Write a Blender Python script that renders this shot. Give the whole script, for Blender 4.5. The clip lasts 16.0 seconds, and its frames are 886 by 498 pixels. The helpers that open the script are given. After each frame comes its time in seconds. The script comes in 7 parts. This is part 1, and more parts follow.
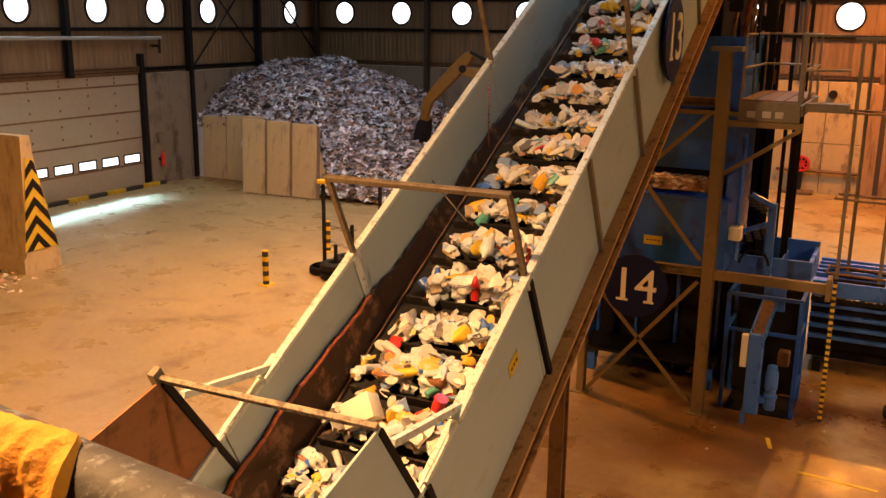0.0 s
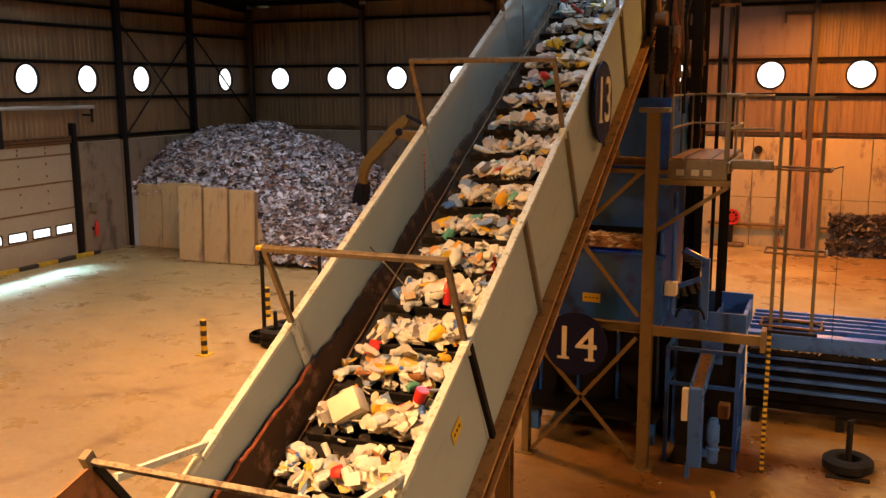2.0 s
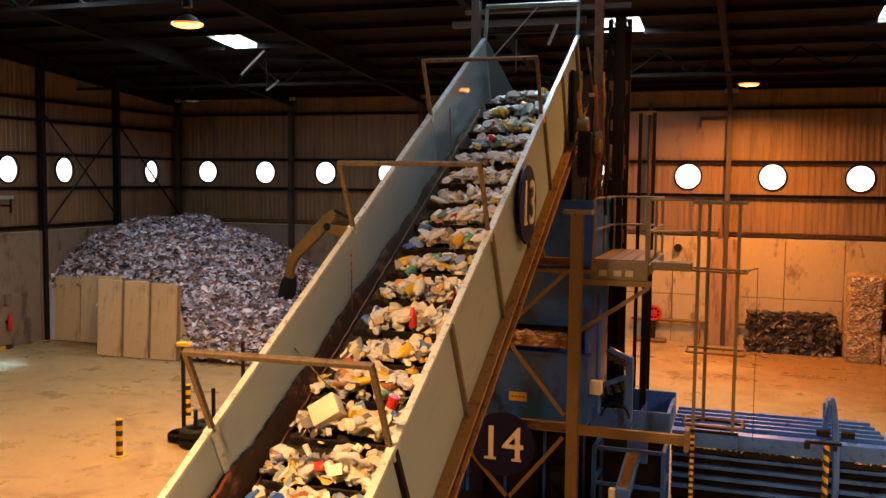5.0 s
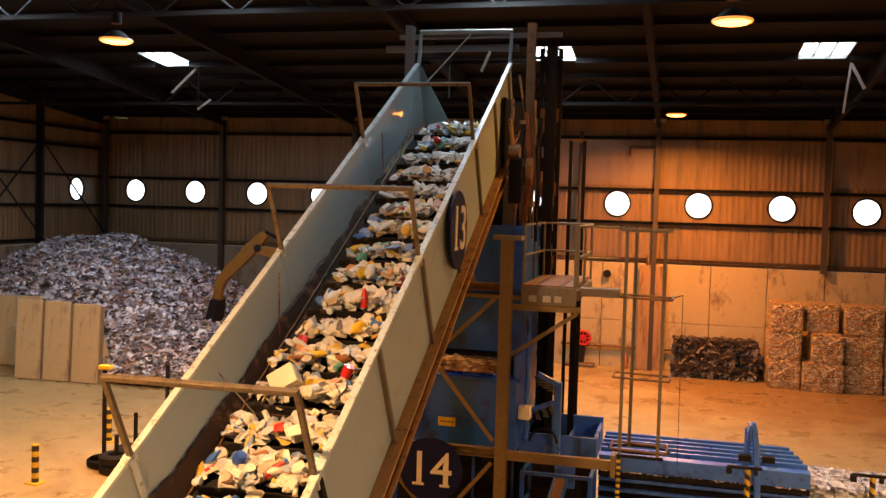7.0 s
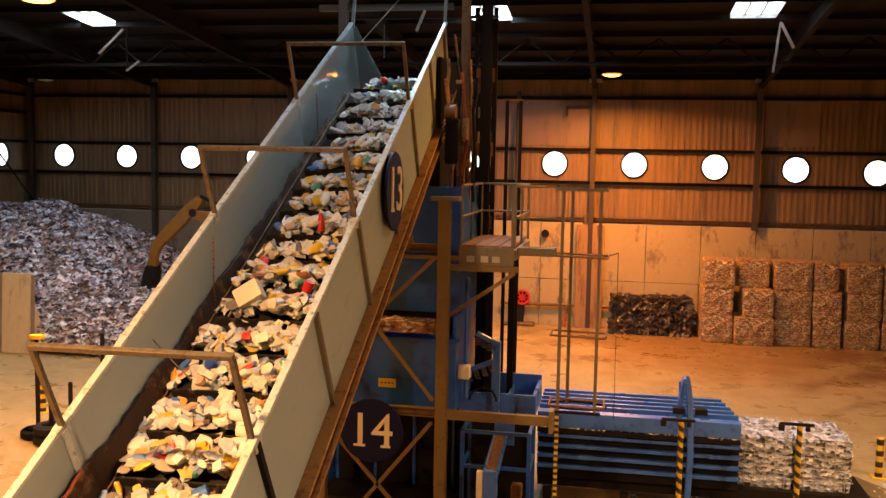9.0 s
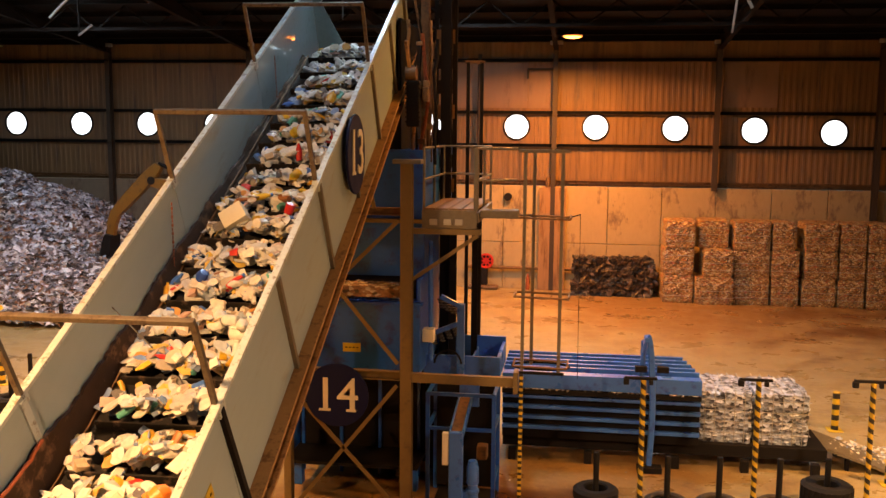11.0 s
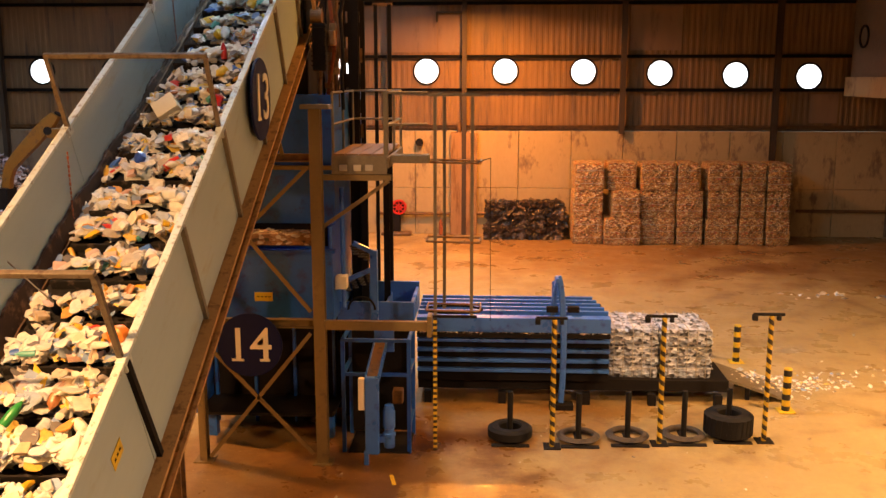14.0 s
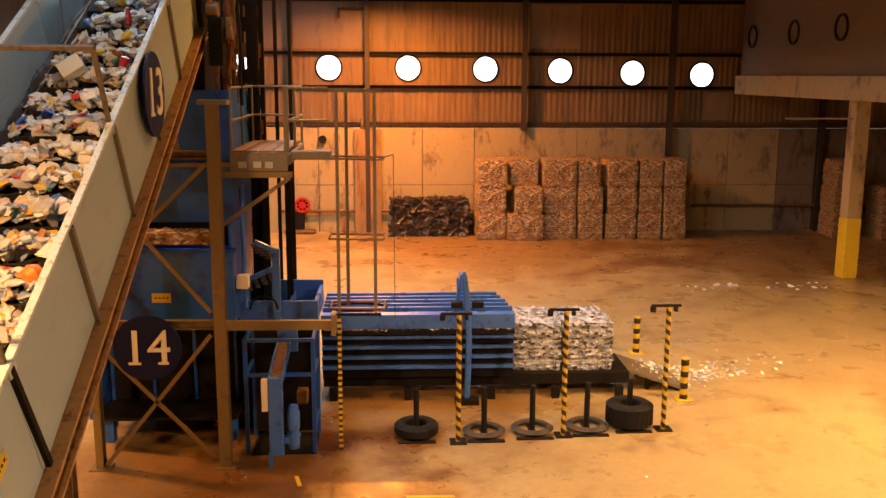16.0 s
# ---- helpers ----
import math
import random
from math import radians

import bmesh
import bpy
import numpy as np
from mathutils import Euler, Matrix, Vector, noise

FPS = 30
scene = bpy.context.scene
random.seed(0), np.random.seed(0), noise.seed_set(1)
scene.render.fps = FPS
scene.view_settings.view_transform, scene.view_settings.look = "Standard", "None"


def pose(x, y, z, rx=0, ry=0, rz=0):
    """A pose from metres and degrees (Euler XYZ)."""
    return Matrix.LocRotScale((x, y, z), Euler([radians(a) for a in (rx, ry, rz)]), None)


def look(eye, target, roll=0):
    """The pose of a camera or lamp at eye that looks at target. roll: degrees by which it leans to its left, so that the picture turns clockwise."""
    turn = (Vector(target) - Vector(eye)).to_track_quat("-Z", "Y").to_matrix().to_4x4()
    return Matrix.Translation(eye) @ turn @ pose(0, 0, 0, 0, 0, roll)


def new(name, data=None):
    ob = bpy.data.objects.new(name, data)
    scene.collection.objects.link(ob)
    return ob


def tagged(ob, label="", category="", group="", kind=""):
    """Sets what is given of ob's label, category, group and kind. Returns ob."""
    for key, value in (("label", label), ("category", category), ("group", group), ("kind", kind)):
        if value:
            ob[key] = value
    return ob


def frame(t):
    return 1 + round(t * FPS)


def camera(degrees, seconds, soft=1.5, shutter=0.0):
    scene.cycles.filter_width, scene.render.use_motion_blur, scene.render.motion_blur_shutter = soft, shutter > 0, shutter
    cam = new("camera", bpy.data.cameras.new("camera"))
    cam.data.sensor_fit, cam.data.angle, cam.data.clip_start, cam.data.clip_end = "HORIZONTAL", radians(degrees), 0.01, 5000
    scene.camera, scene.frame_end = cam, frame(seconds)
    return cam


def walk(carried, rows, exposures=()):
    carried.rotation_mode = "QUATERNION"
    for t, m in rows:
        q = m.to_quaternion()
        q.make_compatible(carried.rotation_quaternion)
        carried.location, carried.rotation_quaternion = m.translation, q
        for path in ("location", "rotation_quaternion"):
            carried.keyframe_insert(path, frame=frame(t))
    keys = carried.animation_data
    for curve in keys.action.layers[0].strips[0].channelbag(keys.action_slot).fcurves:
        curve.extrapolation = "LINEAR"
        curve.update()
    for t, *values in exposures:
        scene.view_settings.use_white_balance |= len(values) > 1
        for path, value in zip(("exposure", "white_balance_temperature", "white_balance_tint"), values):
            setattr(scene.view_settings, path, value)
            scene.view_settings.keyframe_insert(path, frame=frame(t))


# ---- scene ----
cam = camera(51.56, 16.0)
PATH = [
    (0.0, 26.82, -13.94, 0.65, -0.070, -0.061, 6.805),
    (0.5, 25.95, -13.30, 0.64, -0.075, -0.052, 6.814),
    (1.0, 24.88, -12.50, 0.54, -0.057, -0.048, 6.832),
    (1.5, 23.76, -11.31, 0.02, -0.058, -0.037, 6.834),
    (2.0, 23.10, -10.19, -0.28, -0.046, -0.040, 6.866),
    (2.5, 22.41, -9.16, -0.52, -0.040, -0.030, 6.868),
    (3.0, 21.50, -7.78, -1.05, -0.032, -0.030, 6.897),
    (3.5, 20.92, -6.78, 0.04, -0.031, -0.020, 6.901),
    (4.0, 20.46, -6.06, 0.21, -0.033, -0.048, 6.926),
    (6.5, 15.13, -2.81, 1.55, -0.025, -0.011, 7.005),
    (7.0, 14.43, -2.90, 1.65, 0.000, 0.000, 7.000),
    (7.5, 13.39, -3.50, 1.99, 0.002, 0.020, 6.996),
    (8.0, 12.16, -4.01, 1.42, 0.015, 0.006, 7.012),
    (8.5, 11.55, -4.49, 1.39, 0.024, 0.004, 6.990),
    (9.0, 10.64, -5.17, 1.05, 0.038, 0.042, 6.983),
    (11.5, 7.91, -7.92, 0.73, 0.043, 0.082, 6.935),
    (12.0, 7.41, -8.71, 0.78, 0.057, 0.071, 6.941),
    (12.5, 6.72, -9.67, -0.25, 0.073, 0.097, 6.922),
    (13.0, 5.65, -10.45, -0.00, 0.069, 0.094, 6.919),
    (13.5, 3.98, -10.64, -0.16, 0.088, 0.127, 6.899),
    (14.0, 2.89, -10.59, -0.02, 0.083, 0.119, 6.905),
    (14.5, 1.82, -10.62, 0.23, 0.104, 0.137, 6.906),
    (15.0, 0.67, -10.48, -0.06, 0.101, 0.147, 6.903),
    (15.5, -1.03, -10.52, 0.01, 0.118, 0.128, 6.892),
    (16.0, -3.05, -10.73, 0.28, 0.133, 0.181, 6.878),
]


def aim(yaw, pitch, roll, *eye):
    """The camera's pose: yaw to the left from +y, pitch up, roll to its left, and where it stands."""
    return pose(*eye, 0, 0, yaw) @ pose(0, 0, 0, 90 + pitch, 0, 0) @ pose(0, 0, 0, 0, 0, roll)


walk(cam, [(row[0], aim(*row[1:])) for row in PATH],
     [(0.0, -0.22), (4.0, -0.20), (7.0, 0.06), (9.0, 0.07), (12.0, 0.14), (16.0, 0.28)])

# ---- light ----
SODIUM = (1.0, 0.325, 0.042)
AMBER = (1.0, 0.41, 0.077)
WARM = (1.0, 0.515, 0.20)
GOLD = (1.0, 0.51, 0.17)
PALE = (1.0, 0.64, 0.40)
DAY = (0.64, 0.83, 1.0)
world = bpy.data.worlds.new("sky")
scene.world = world
world.use_nodes = True
_sky = world.node_tree.nodes.new("ShaderNodeTexSky")
_sky.sky_type, _sky.sun_disc = "NISHITA", False
_sky.sun_elevation, _sky.sun_rotation = radians(35), radians(200)
world.node_tree.links.new(_sky.outputs[0], world.node_tree.nodes["Background"].inputs[0])
world.node_tree.nodes["Background"].inputs[1].default_value = 0.12

# high-bay sodium lamps that burn, and the ones that are out
LAMPS_ON = [(-12.77, 18.8, 10.5), (0.79, 18.0, 10.5), (-0.3, 36.0, 10.55), (-12.8, 3.0, 10.5), (-5.6, 2.0, 10.9),
            (12.5, 15.0, 10.5), (10.0, 4.0, 10.5)]
LAMPS_OFF = [(-24.0, 35.7, 10.3)]
WATTS = [2000, 430, 2400, 1900, 2950, 2500, 2100]
TINTS = [AMBER, AMBER, SODIUM, AMBER, WARM, GOLD, PALE]
for (x, y, z), watts, tint in zip(LAMPS_ON, WATTS, TINTS):
    data = bpy.data.lights.new("high_bay_light", "AREA")
    data.shape, data.size, data.energy, data.color, data.spread = "DISK", 0.5, watts, tint, radians(138 if tint is GOLD else 164)
    new("high_bay_light", data).matrix_world = look((x, y, z - 0.16), (x, y, 0))


def roof_z(y):
    """The roof's underside: two slopes that meet at a ridge."""
    return 13.8 - 0.095 * abs(y - 12.0)


# rooflights: x0, x1, y0, y1; those after the third are unseen, added for daylight
ROOFLIGHTS = [(-19.4, -18.0, 29.3, 31.8), (-5.0, -3.6, 29.2, 31.6), (3.4, 4.9, 29.0, 31.7), (-19.4, -18.0, 20.4, 23.0),
              (-12.2, -10.8, 20.4, 23.0), (-5.0, -3.6, 20.4, 23.0), (-26.6, -25.2, 20.4, 23.0), (3.4, 4.9, 20.4, 23.0),
              (-5.0, -3.6, 12.4, 15.0)]
for x0, x1, y0, y1 in ROOFLIGHTS:
    data = bpy.data.lights.new("rooflight_daylight", "AREA")
    data.shape, data.size, data.size_y, data.color = "RECTANGLE", x1 - x0, y1 - y0, DAY
    data.energy = (400 if x0 < -15 else 420 if x0 < -6 else 150 if y0 < 15 else 1200 if y0 < 25 else 600) if x0 < 0 else 60
    x, y = (x0 + x1) / 2, (y0 + y1) / 2
    new("rooflight_daylight", data).matrix_world = look((x, y, roof_z(y) + 0.06), (x, y + 0.001, 0))


# ---- materials ----
def material(name, color, rough=0.6, metal=0.0, spread=0.25, grain=18.0, blotch=1.3, bump=0.15, dark=None, stain=0.0, island=0.0,
             emit=0.0, alpha=None, stretch=(1, 1, 1), tint=None):
    """A surface with grain and blotches; dark: the colour of its stains, and how much of it they cover; island: how far pieces differ."""
    m = bpy.data.materials.new(name)
    m.use_nodes = True
    t, n = m.node_tree, m.node_tree.nodes
    p = n["Principled BSDF"]
    p.inputs["Roughness"].default_value, p.inputs["Metallic"].default_value = rough, metal

    def node(kind, **values):
        k = n.new("ShaderNode" + kind)
        for key, v in values.items():
            k.inputs[key].default_value = v
        return k

    def link(a, b):
        t.links.new(a, b)

    co, mp = n.new("ShaderNodeTexCoord"), node("Mapping", Scale=stretch)
    link(co.outputs["Object"], mp.inputs[0])
    fine, large = node("TexNoise", Scale=grain, Detail=6.0), node("TexNoise", Scale=blotch, Detail=4.0, Roughness=0.6)
    link(mp.outputs[0], fine.inputs[0]), link(mp.outputs[0], large.inputs[0])
    lo, hi = [c * (1 - spread) for c in color], [min(1, c * (1 + spread)) for c in color]
    mix = n.new("ShaderNodeMix")
    mix.data_type = "RGBA"
    mix.inputs[6].default_value, mix.inputs[7].default_value = (*lo, 1), (*hi, 1)
    add = node("Math")
    add.operation = "ADD"
    half = node("Math")
    half.operation = "MULTIPLY"
    half.inputs[1].default_value = 0.5
    link(fine.outputs[0], add.inputs[0]), link(large.outputs[0], add.inputs[1])
    link(add.outputs[0], half.inputs[0]), link(half.outputs[0], mix.inputs[0])
    out = mix.outputs[2]
    if dark:
        ramp = n.new("ShaderNodeValToRGB")
        ramp.color_ramp.elements[0].position, ramp.color_ramp.elements[1].position = 0.62 - stain * 0.3, 0.70 - stain * 0.18
        spots = node("TexNoise", Scale=blotch * 2.7, Detail=8.0, Roughness=0.7)
        link(mp.outputs[0], spots.inputs[0])
        link(spots.outputs[0], ramp.inputs[0])
        over = n.new("ShaderNodeMix")
        over.data_type = "RGBA"
        over.inputs[7].default_value = (*dark, 1)
        link(ramp.outputs[0], over.inputs[0]), link(out, over.inputs[6])
        out = over.outputs[2]
    if island:
        hsv, geo = node("HueSaturation"), n.new("ShaderNodeNewGeometry")
        span = n.new("ShaderNodeMapRange")
        span.inputs[3].default_value, span.inputs[4].default_value = 1 - island, 1 + island
        link(geo.outputs["Random Per Island"], span.inputs[0]), link(span.outputs[0], hsv.inputs["Value"]), link(out, hsv.inputs["Color"])
        out = hsv.outputs[0]
    link(out, p.inputs["Base Color"])
    if bump:
        b = node("Bump", Strength=bump, Distance=0.02)
        link(add.outputs[0], b.inputs["Height"]), link(b.outputs[0], p.inputs["Normal"])
    vary = n.new("ShaderNodeMapRange")
    vary.inputs[3].default_value, vary.inputs[4].default_value = max(0.05, rough - 0.12), min(1, rough + 0.12)
    link(large.outputs[0], vary.inputs[0]), link(vary.outputs[0], p.inputs["Roughness"])
    if emit:
        p.inputs["Emission Color"].default_value, p.inputs["Emission Strength"].default_value = (*(tint or color), 1), emit
    if alpha is not None:
        p.inputs["Transmission Weight"].default_value = alpha
    return m


def palette(name, colors, rough=0.5, bump=0.1, sheer=0.0, cells=0.0, gain=1.35, whole=False):
    """A surface whose pieces, or the patches of a pressed mass, take one of many colours each."""
    m = bpy.data.materials.new(name)
    m.use_nodes = True
    t, n = m.node_tree, m.node_tree.nodes
    p = n["Principled BSDF"]
    p.inputs["Roughness"].default_value = rough
    ramp = n.new("ShaderNodeValToRGB")
    ramp.color_ramp.interpolation = "CONSTANT"
    e = ramp.color_ramp.elements
    while len(e) < len(colors):
        e.new(0.5)
    for k, c in enumerate(colors):
        e[k].position, e[k].color = k / len(colors), (*c, 1)
    co = n.new("ShaderNodeTexCoord")
    noise_node = n.new("ShaderNodeTexNoise")
    noise_node.inputs["Scale"].default_value, noise_node.inputs["Detail"].default_value = 14.0, 5.0
    t.links.new(co.outputs["Object"], noise_node.inputs[0])
    if cells:
        v = n.new("ShaderNodeTexVoronoi")
        v.inputs["Scale"].default_value = cells
        mp = n.new("ShaderNodeMapping")
        mp.inputs["Scale"].default_value = (1, 1, 1.7)
        t.links.new(co.outputs["Object"], mp.inputs[0]), t.links.new(mp.outputs[0], v.inputs[0])
        sep = n.new("ShaderNodeSeparateColor")
        t.links.new(v.outputs["Color"], sep.inputs[0]), t.links.new(sep.outputs[0], ramp.inputs[0])
        height = v.outputs["Distance"]
    else:
        geo = n.new("ShaderNodeObjectInfo" if whole else "ShaderNodeNewGeometry")
        t.links.new(geo.outputs["Random" if whole else "Random Per Island"], ramp.inputs[0])
        height = noise_node.outputs[0]
    mul = n.new("ShaderNodeMix")
    mul.data_type, mul.blend_type = "RGBA", "MULTIPLY"
    mul.inputs[0].default_value = 0.5
    t.links.new(ramp.outputs[0], mul.inputs[6]), t.links.new(noise_node.outputs[0], mul.inputs[7])
    bright = n.new("ShaderNodeHueSaturation")
    bright.inputs["Value"].default_value = gain
    t.links.new(mul.outputs[2], bright.inputs["Color"])
    t.links.new(bright.outputs[0], p.inputs["Base Color"])
    b = n.new("ShaderNodeBump")
    b.inputs["Strength"].default_value, b.inputs["Distance"].default_value = bump, 0.03
    t.links.new(height, b.inputs["Height"]), t.links.new(b.outputs[0], p.inputs["Normal"])
    if sheer:
        p.inputs["Transmission Weight"].default_value = sheer
    return m


def striped(name, a, b, pitch, slant=0.0, rough=0.45, axis=2, wear=0.25):
    """Two paints in even bands along an axis; slant lets the bands climb round a post."""
    m = bpy.data.materials.new(name)
    m.use_nodes = True
    t, n = m.node_tree, m.node_tree.nodes
    p = n["Principled BSDF"]
    p.inputs["Roughness"].default_value = rough
    co, sep = n.new("ShaderNodeTexCoord"), n.new("ShaderNodeSeparateXYZ")
    t.links.new(co.outputs["Object"], sep.inputs[0])

    def op(kind, x, y):
        k = n.new("ShaderNodeMath")
        k.operation = kind
        for i, v in enumerate((x, y)):
            if isinstance(v, (int, float)):
                k.inputs[i].default_value = v
            else:
                t.links.new(v, k.inputs[i])
        return k.outputs[0]

    turn = op("MULTIPLY", op("ARCTAN2", sep.outputs[1], sep.outputs[0]), slant * pitch / (2 * math.pi))
    band = op("GREATER_THAN", op("FRACT", op("DIVIDE", op("ADD", sep.outputs[axis], turn), pitch), 0.0), 0.5)
    mix = n.new("ShaderNodeMix")
    mix.data_type = "RGBA"
    mix.inputs[6].default_value, mix.inputs[7].default_value = (*a, 1), (*b, 1)
    t.links.new(band, mix.inputs[0])
    dirt, over = n.new("ShaderNodeTexNoise"), n.new("ShaderNodeMix")
    dirt.inputs["Scale"].default_value, dirt.inputs["Detail"].default_value = 9.0, 8.0
    over.data_type, over.blend_type = "RGBA", "MULTIPLY"
    over.inputs[0].default_value = wear * 2
    t.links.new(co.outputs["Object"], dirt.inputs[0])
    t.links.new(mix.outputs[2], over.inputs[6]), t.links.new(dirt.outputs[0], over.inputs[7])
    t.links.new(over.outputs[2], p.inputs["Base Color"])
    return m


CONCRETE_FLOOR = material("worn_concrete_floor", (0.365, 0.272, 0.122), 0.32, spread=0.42, grain=7.0, blotch=0.42, bump=0.07,
                          dark=(0.25, 0.175, 0.085), stain=0.22)
UPPER_PANEL = material("glossy_green_paint", (0.34, 0.43, 0.45), 0.34, spread=0.12, grain=10.0, blotch=0.8, bump=0.03, dark=(0.24, 0.29, 0.26), stain=0.15)
CONCRETE = material("cast_concrete", (0.37, 0.275, 0.135), 0.85, spread=0.22, grain=9.0, blotch=0.55, bump=0.2, dark=(0.17, 0.115, 0.07), stain=0.3,
                    stretch=(1, 1, 0.45))
# cast concrete with shade put into its colour, for dim walls and joints
CONCRETE_SHADED = material("shaded_concrete", (0.19, 0.145, 0.10), 0.9, spread=0.3, grain=7.0, blotch=0.6, bump=0.2, dark=(0.08, 0.058, 0.04), stain=0.35,
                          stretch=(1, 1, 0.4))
COLUMN = material("dusty_brown_column", (0.042, 0.028, 0.018), 0.6, 0.1, spread=0.35, grain=14.0, blotch=1.5)
PIER = material("rust_stained_concrete", (0.27, 0.155, 0.07), 0.85, spread=0.35, grain=8.0, blotch=0.8, bump=0.15, dark=(0.14, 0.07, 0.03), stain=0.4, stretch=(1.5, 1.5, 0.2))
SLAB = material("precast_slab", (0.47, 0.36, 0.195), 0.85, spread=0.28, grain=9.0, blotch=0.9, bump=0.2, dark=(0.28, 0.21, 0.13), stain=0.28, stretch=(1.4, 1.4, 0.4))
SHEET = material("profiled_sheet", (0.185, 0.108, 0.046), 0.5, spread=0.75, grain=5.0, blotch=1.1, bump=0.04, dark=(0.10, 0.062, 0.036), stain=0.32,
                 stretch=(1, 1, 0.08))
SHEET_PALE = material("pale_flat_sheet", (0.21, 0.135, 0.085), 0.55, spread=0.35, grain=3.0, blotch=0.8, bump=0.03, dark=(0.13, 0.085, 0.055), stain=0.25, stretch=(1, 1, 0.2))
# one near-black colour for roof sheets, rafters, purlins and trusses
ROOF_DARK = material("near_black_roof", (0.0065, 0.0042, 0.0032), 0.85, spread=0.3, grain=6.0, blotch=0.5, bump=0.05)
# true dark steel, and steel with shade put into its colour
STEEL_DARK = material("dark_and_shaded_steel", (0.012, 0.010, 0.010), 0.75, 0.2, spread=0.4, grain=14.0, blotch=1.5)
STEEL_BROWN = material("brown_steel", (0.17, 0.09, 0.035), 0.55, 0.25, spread=0.35, grain=16.0, blotch=2.0, dark=(0.09, 0.05, 0.025), stain=0.4)
STEEL_OCHRE = material("ochre_painted_steel", (0.17, 0.115, 0.045), 0.5, 0.1, spread=0.25, grain=16.0, blotch=1.6, dark=(0.12, 0.08, 0.04), stain=0.2)
RUST_BEAM = material("rusty_channel_paint", (0.36, 0.20, 0.075), 0.6, 0.05, spread=0.35, grain=18.0, blotch=2.4, dark=(0.17, 0.08, 0.03), stain=0.35)
RUST = material("rusty_plate", (0.24, 0.10, 0.035), 0.75, 0.1, spread=0.3, grain=14.0, blotch=1.2, dark=(0.13, 0.05, 0.02), stain=0.3)
PANEL_GREEN = material("pale_green_paint", (0.335, 0.42, 0.44), 0.42, spread=0.12, grain=10.0, blotch=0.8, bump=0.04, dark=(0.29, 0.32, 0.30), stain=0.14,
                       stretch=(1, 0.3, 1))
WORN_EDGE = material("worn_pale_edge", (0.52, 0.58, 0.56), 0.4, 0.1, spread=0.25, grain=22.0, blotch=5.0, dark=(0.25, 0.22, 0.17), stain=0.3)
RUBBER = material("dirty_rubber", (0.050, 0.026, 0.013), 0.75, spread=0.5, grain=6.0, blotch=1.1, bump=0.25, dark=(0.19, 0.10, 0.05), stain=0.3)
RUST_RED = material("red_rust", (0.30, 0.075, 0.022), 0.8, spread=0.4, grain=22.0, blotch=4.0, bump=0.3, dark=(0.12, 0.035, 0.015), stain=0.3)
BELT = material("conveyor_belt_rubber", (0.016, 0.014, 0.013), 0.85, spread=0.4, grain=12.0, blotch=2.0, bump=0.2, dark=(0.10, 0.07, 0.05), stain=0.2)
RAIL_LIGHT = material("worn_pale_bar", (0.22, 0.18, 0.125), 0.55, 0.05, spread=0.4, grain=25.0, blotch=5.0, dark=(0.07, 0.045, 0.028), stain=0.6)
GUARD = material("brown_guard_bar", (0.115, 0.088, 0.058), 0.5, 0.1, spread=0.4, grain=25.0, blotch=4.0, dark=(0.055, 0.035, 0.022), stain=0.4)
RAIL_GREY = material("worn_grey_bar", (0.16, 0.135, 0.095), 0.5, 0.15, spread=0.3, grain=25.0, blotch=4.0, dark=(0.14, 0.11, 0.08), stain=0.35)
BLUE = material("blue_machine_paint", (0.012, 0.090, 0.42), 0.40, spread=0.35, grain=10.0, blotch=1.2, bump=0.04, dark=(0.018, 0.035, 0.20), stain=0.3)
BLUE_LIGHT = material("light_blue_machine_paint", (0.045, 0.145, 0.52), 0.30, spread=0.2, grain=12.0, blotch=1.6, bump=0.04, dark=(0.03, 0.065, 0.32), stain=0.25)
BLUE_NAVY = material("navy_sign_enamel", (0.003, 0.006, 0.05), 0.5, spread=0.3, grain=12.0, blotch=2.0, bump=0.02)
CREAM = material("cream_sign_paint", (0.72, 0.66, 0.52), 0.5, spread=0.1, grain=20.0, blotch=3.0, bump=0.02)
BLACK = material("black_rubber", (0.012, 0.011, 0.011), 0.75, spread=0.4, grain=20.0, blotch=3.0)
TYRE_WORN = material("dusty_worn_rubber", (0.055, 0.04, 0.028), 0.8, spread=0.5, grain=14.0, blotch=3.0, bump=0.3, dark=(0.018, 0.014, 0.012), stain=0.35)
YELLOW = material("yellow_paint", (0.62, 0.43, 0.02), 0.45, spread=0.15, grain=14.0, blotch=2.5, dark=(0.35, 0.22, 0.03), stain=0.15)
DIGGER = material("digger_yellow", (0.18, 0.080, 0.005), 0.5, spread=0.25, grain=10.0, blotch=1.5, dark=(0.10, 0.045, 0.012), stain=0.3)
HOOD = material("dull_green_tube", (0.13, 0.17, 0.17), 0.6, spread=0.3, grain=20.0, blotch=3.0)
POST_GREY = material("dull_grey_post", (0.075, 0.070, 0.066), 0.65, spread=0.3, grain=18.0, blotch=2.0)
GALV = material("galvanised_steel", (0.42, 0.40, 0.37), 0.4, 0.5, spread=0.2, grain=20.0, blotch=3.0)
WOOD = material("scaffold_boards", (0.20, 0.115, 0.06), 0.75, spread=0.3, grain=9.0, blotch=2.0, stretch=(6, 0.6, 6))
DOOR_CREAM = material("ribbed_door_panel", (0.31, 0.245, 0.17), 0.5, spread=0.2, grain=6.0, blotch=0.9, bump=0.05, dark=(0.34, 0.27, 0.2), stain=0.12)
RED = material("red_enamel", (0.50, 0.02, 0.015), 0.35, spread=0.15, grain=14.0, blotch=2.0)
WHITE = material("white_plastic", (0.75, 0.73, 0.68), 0.4, spread=0.1, grain=14.0, blotch=3.0, bump=0.03)
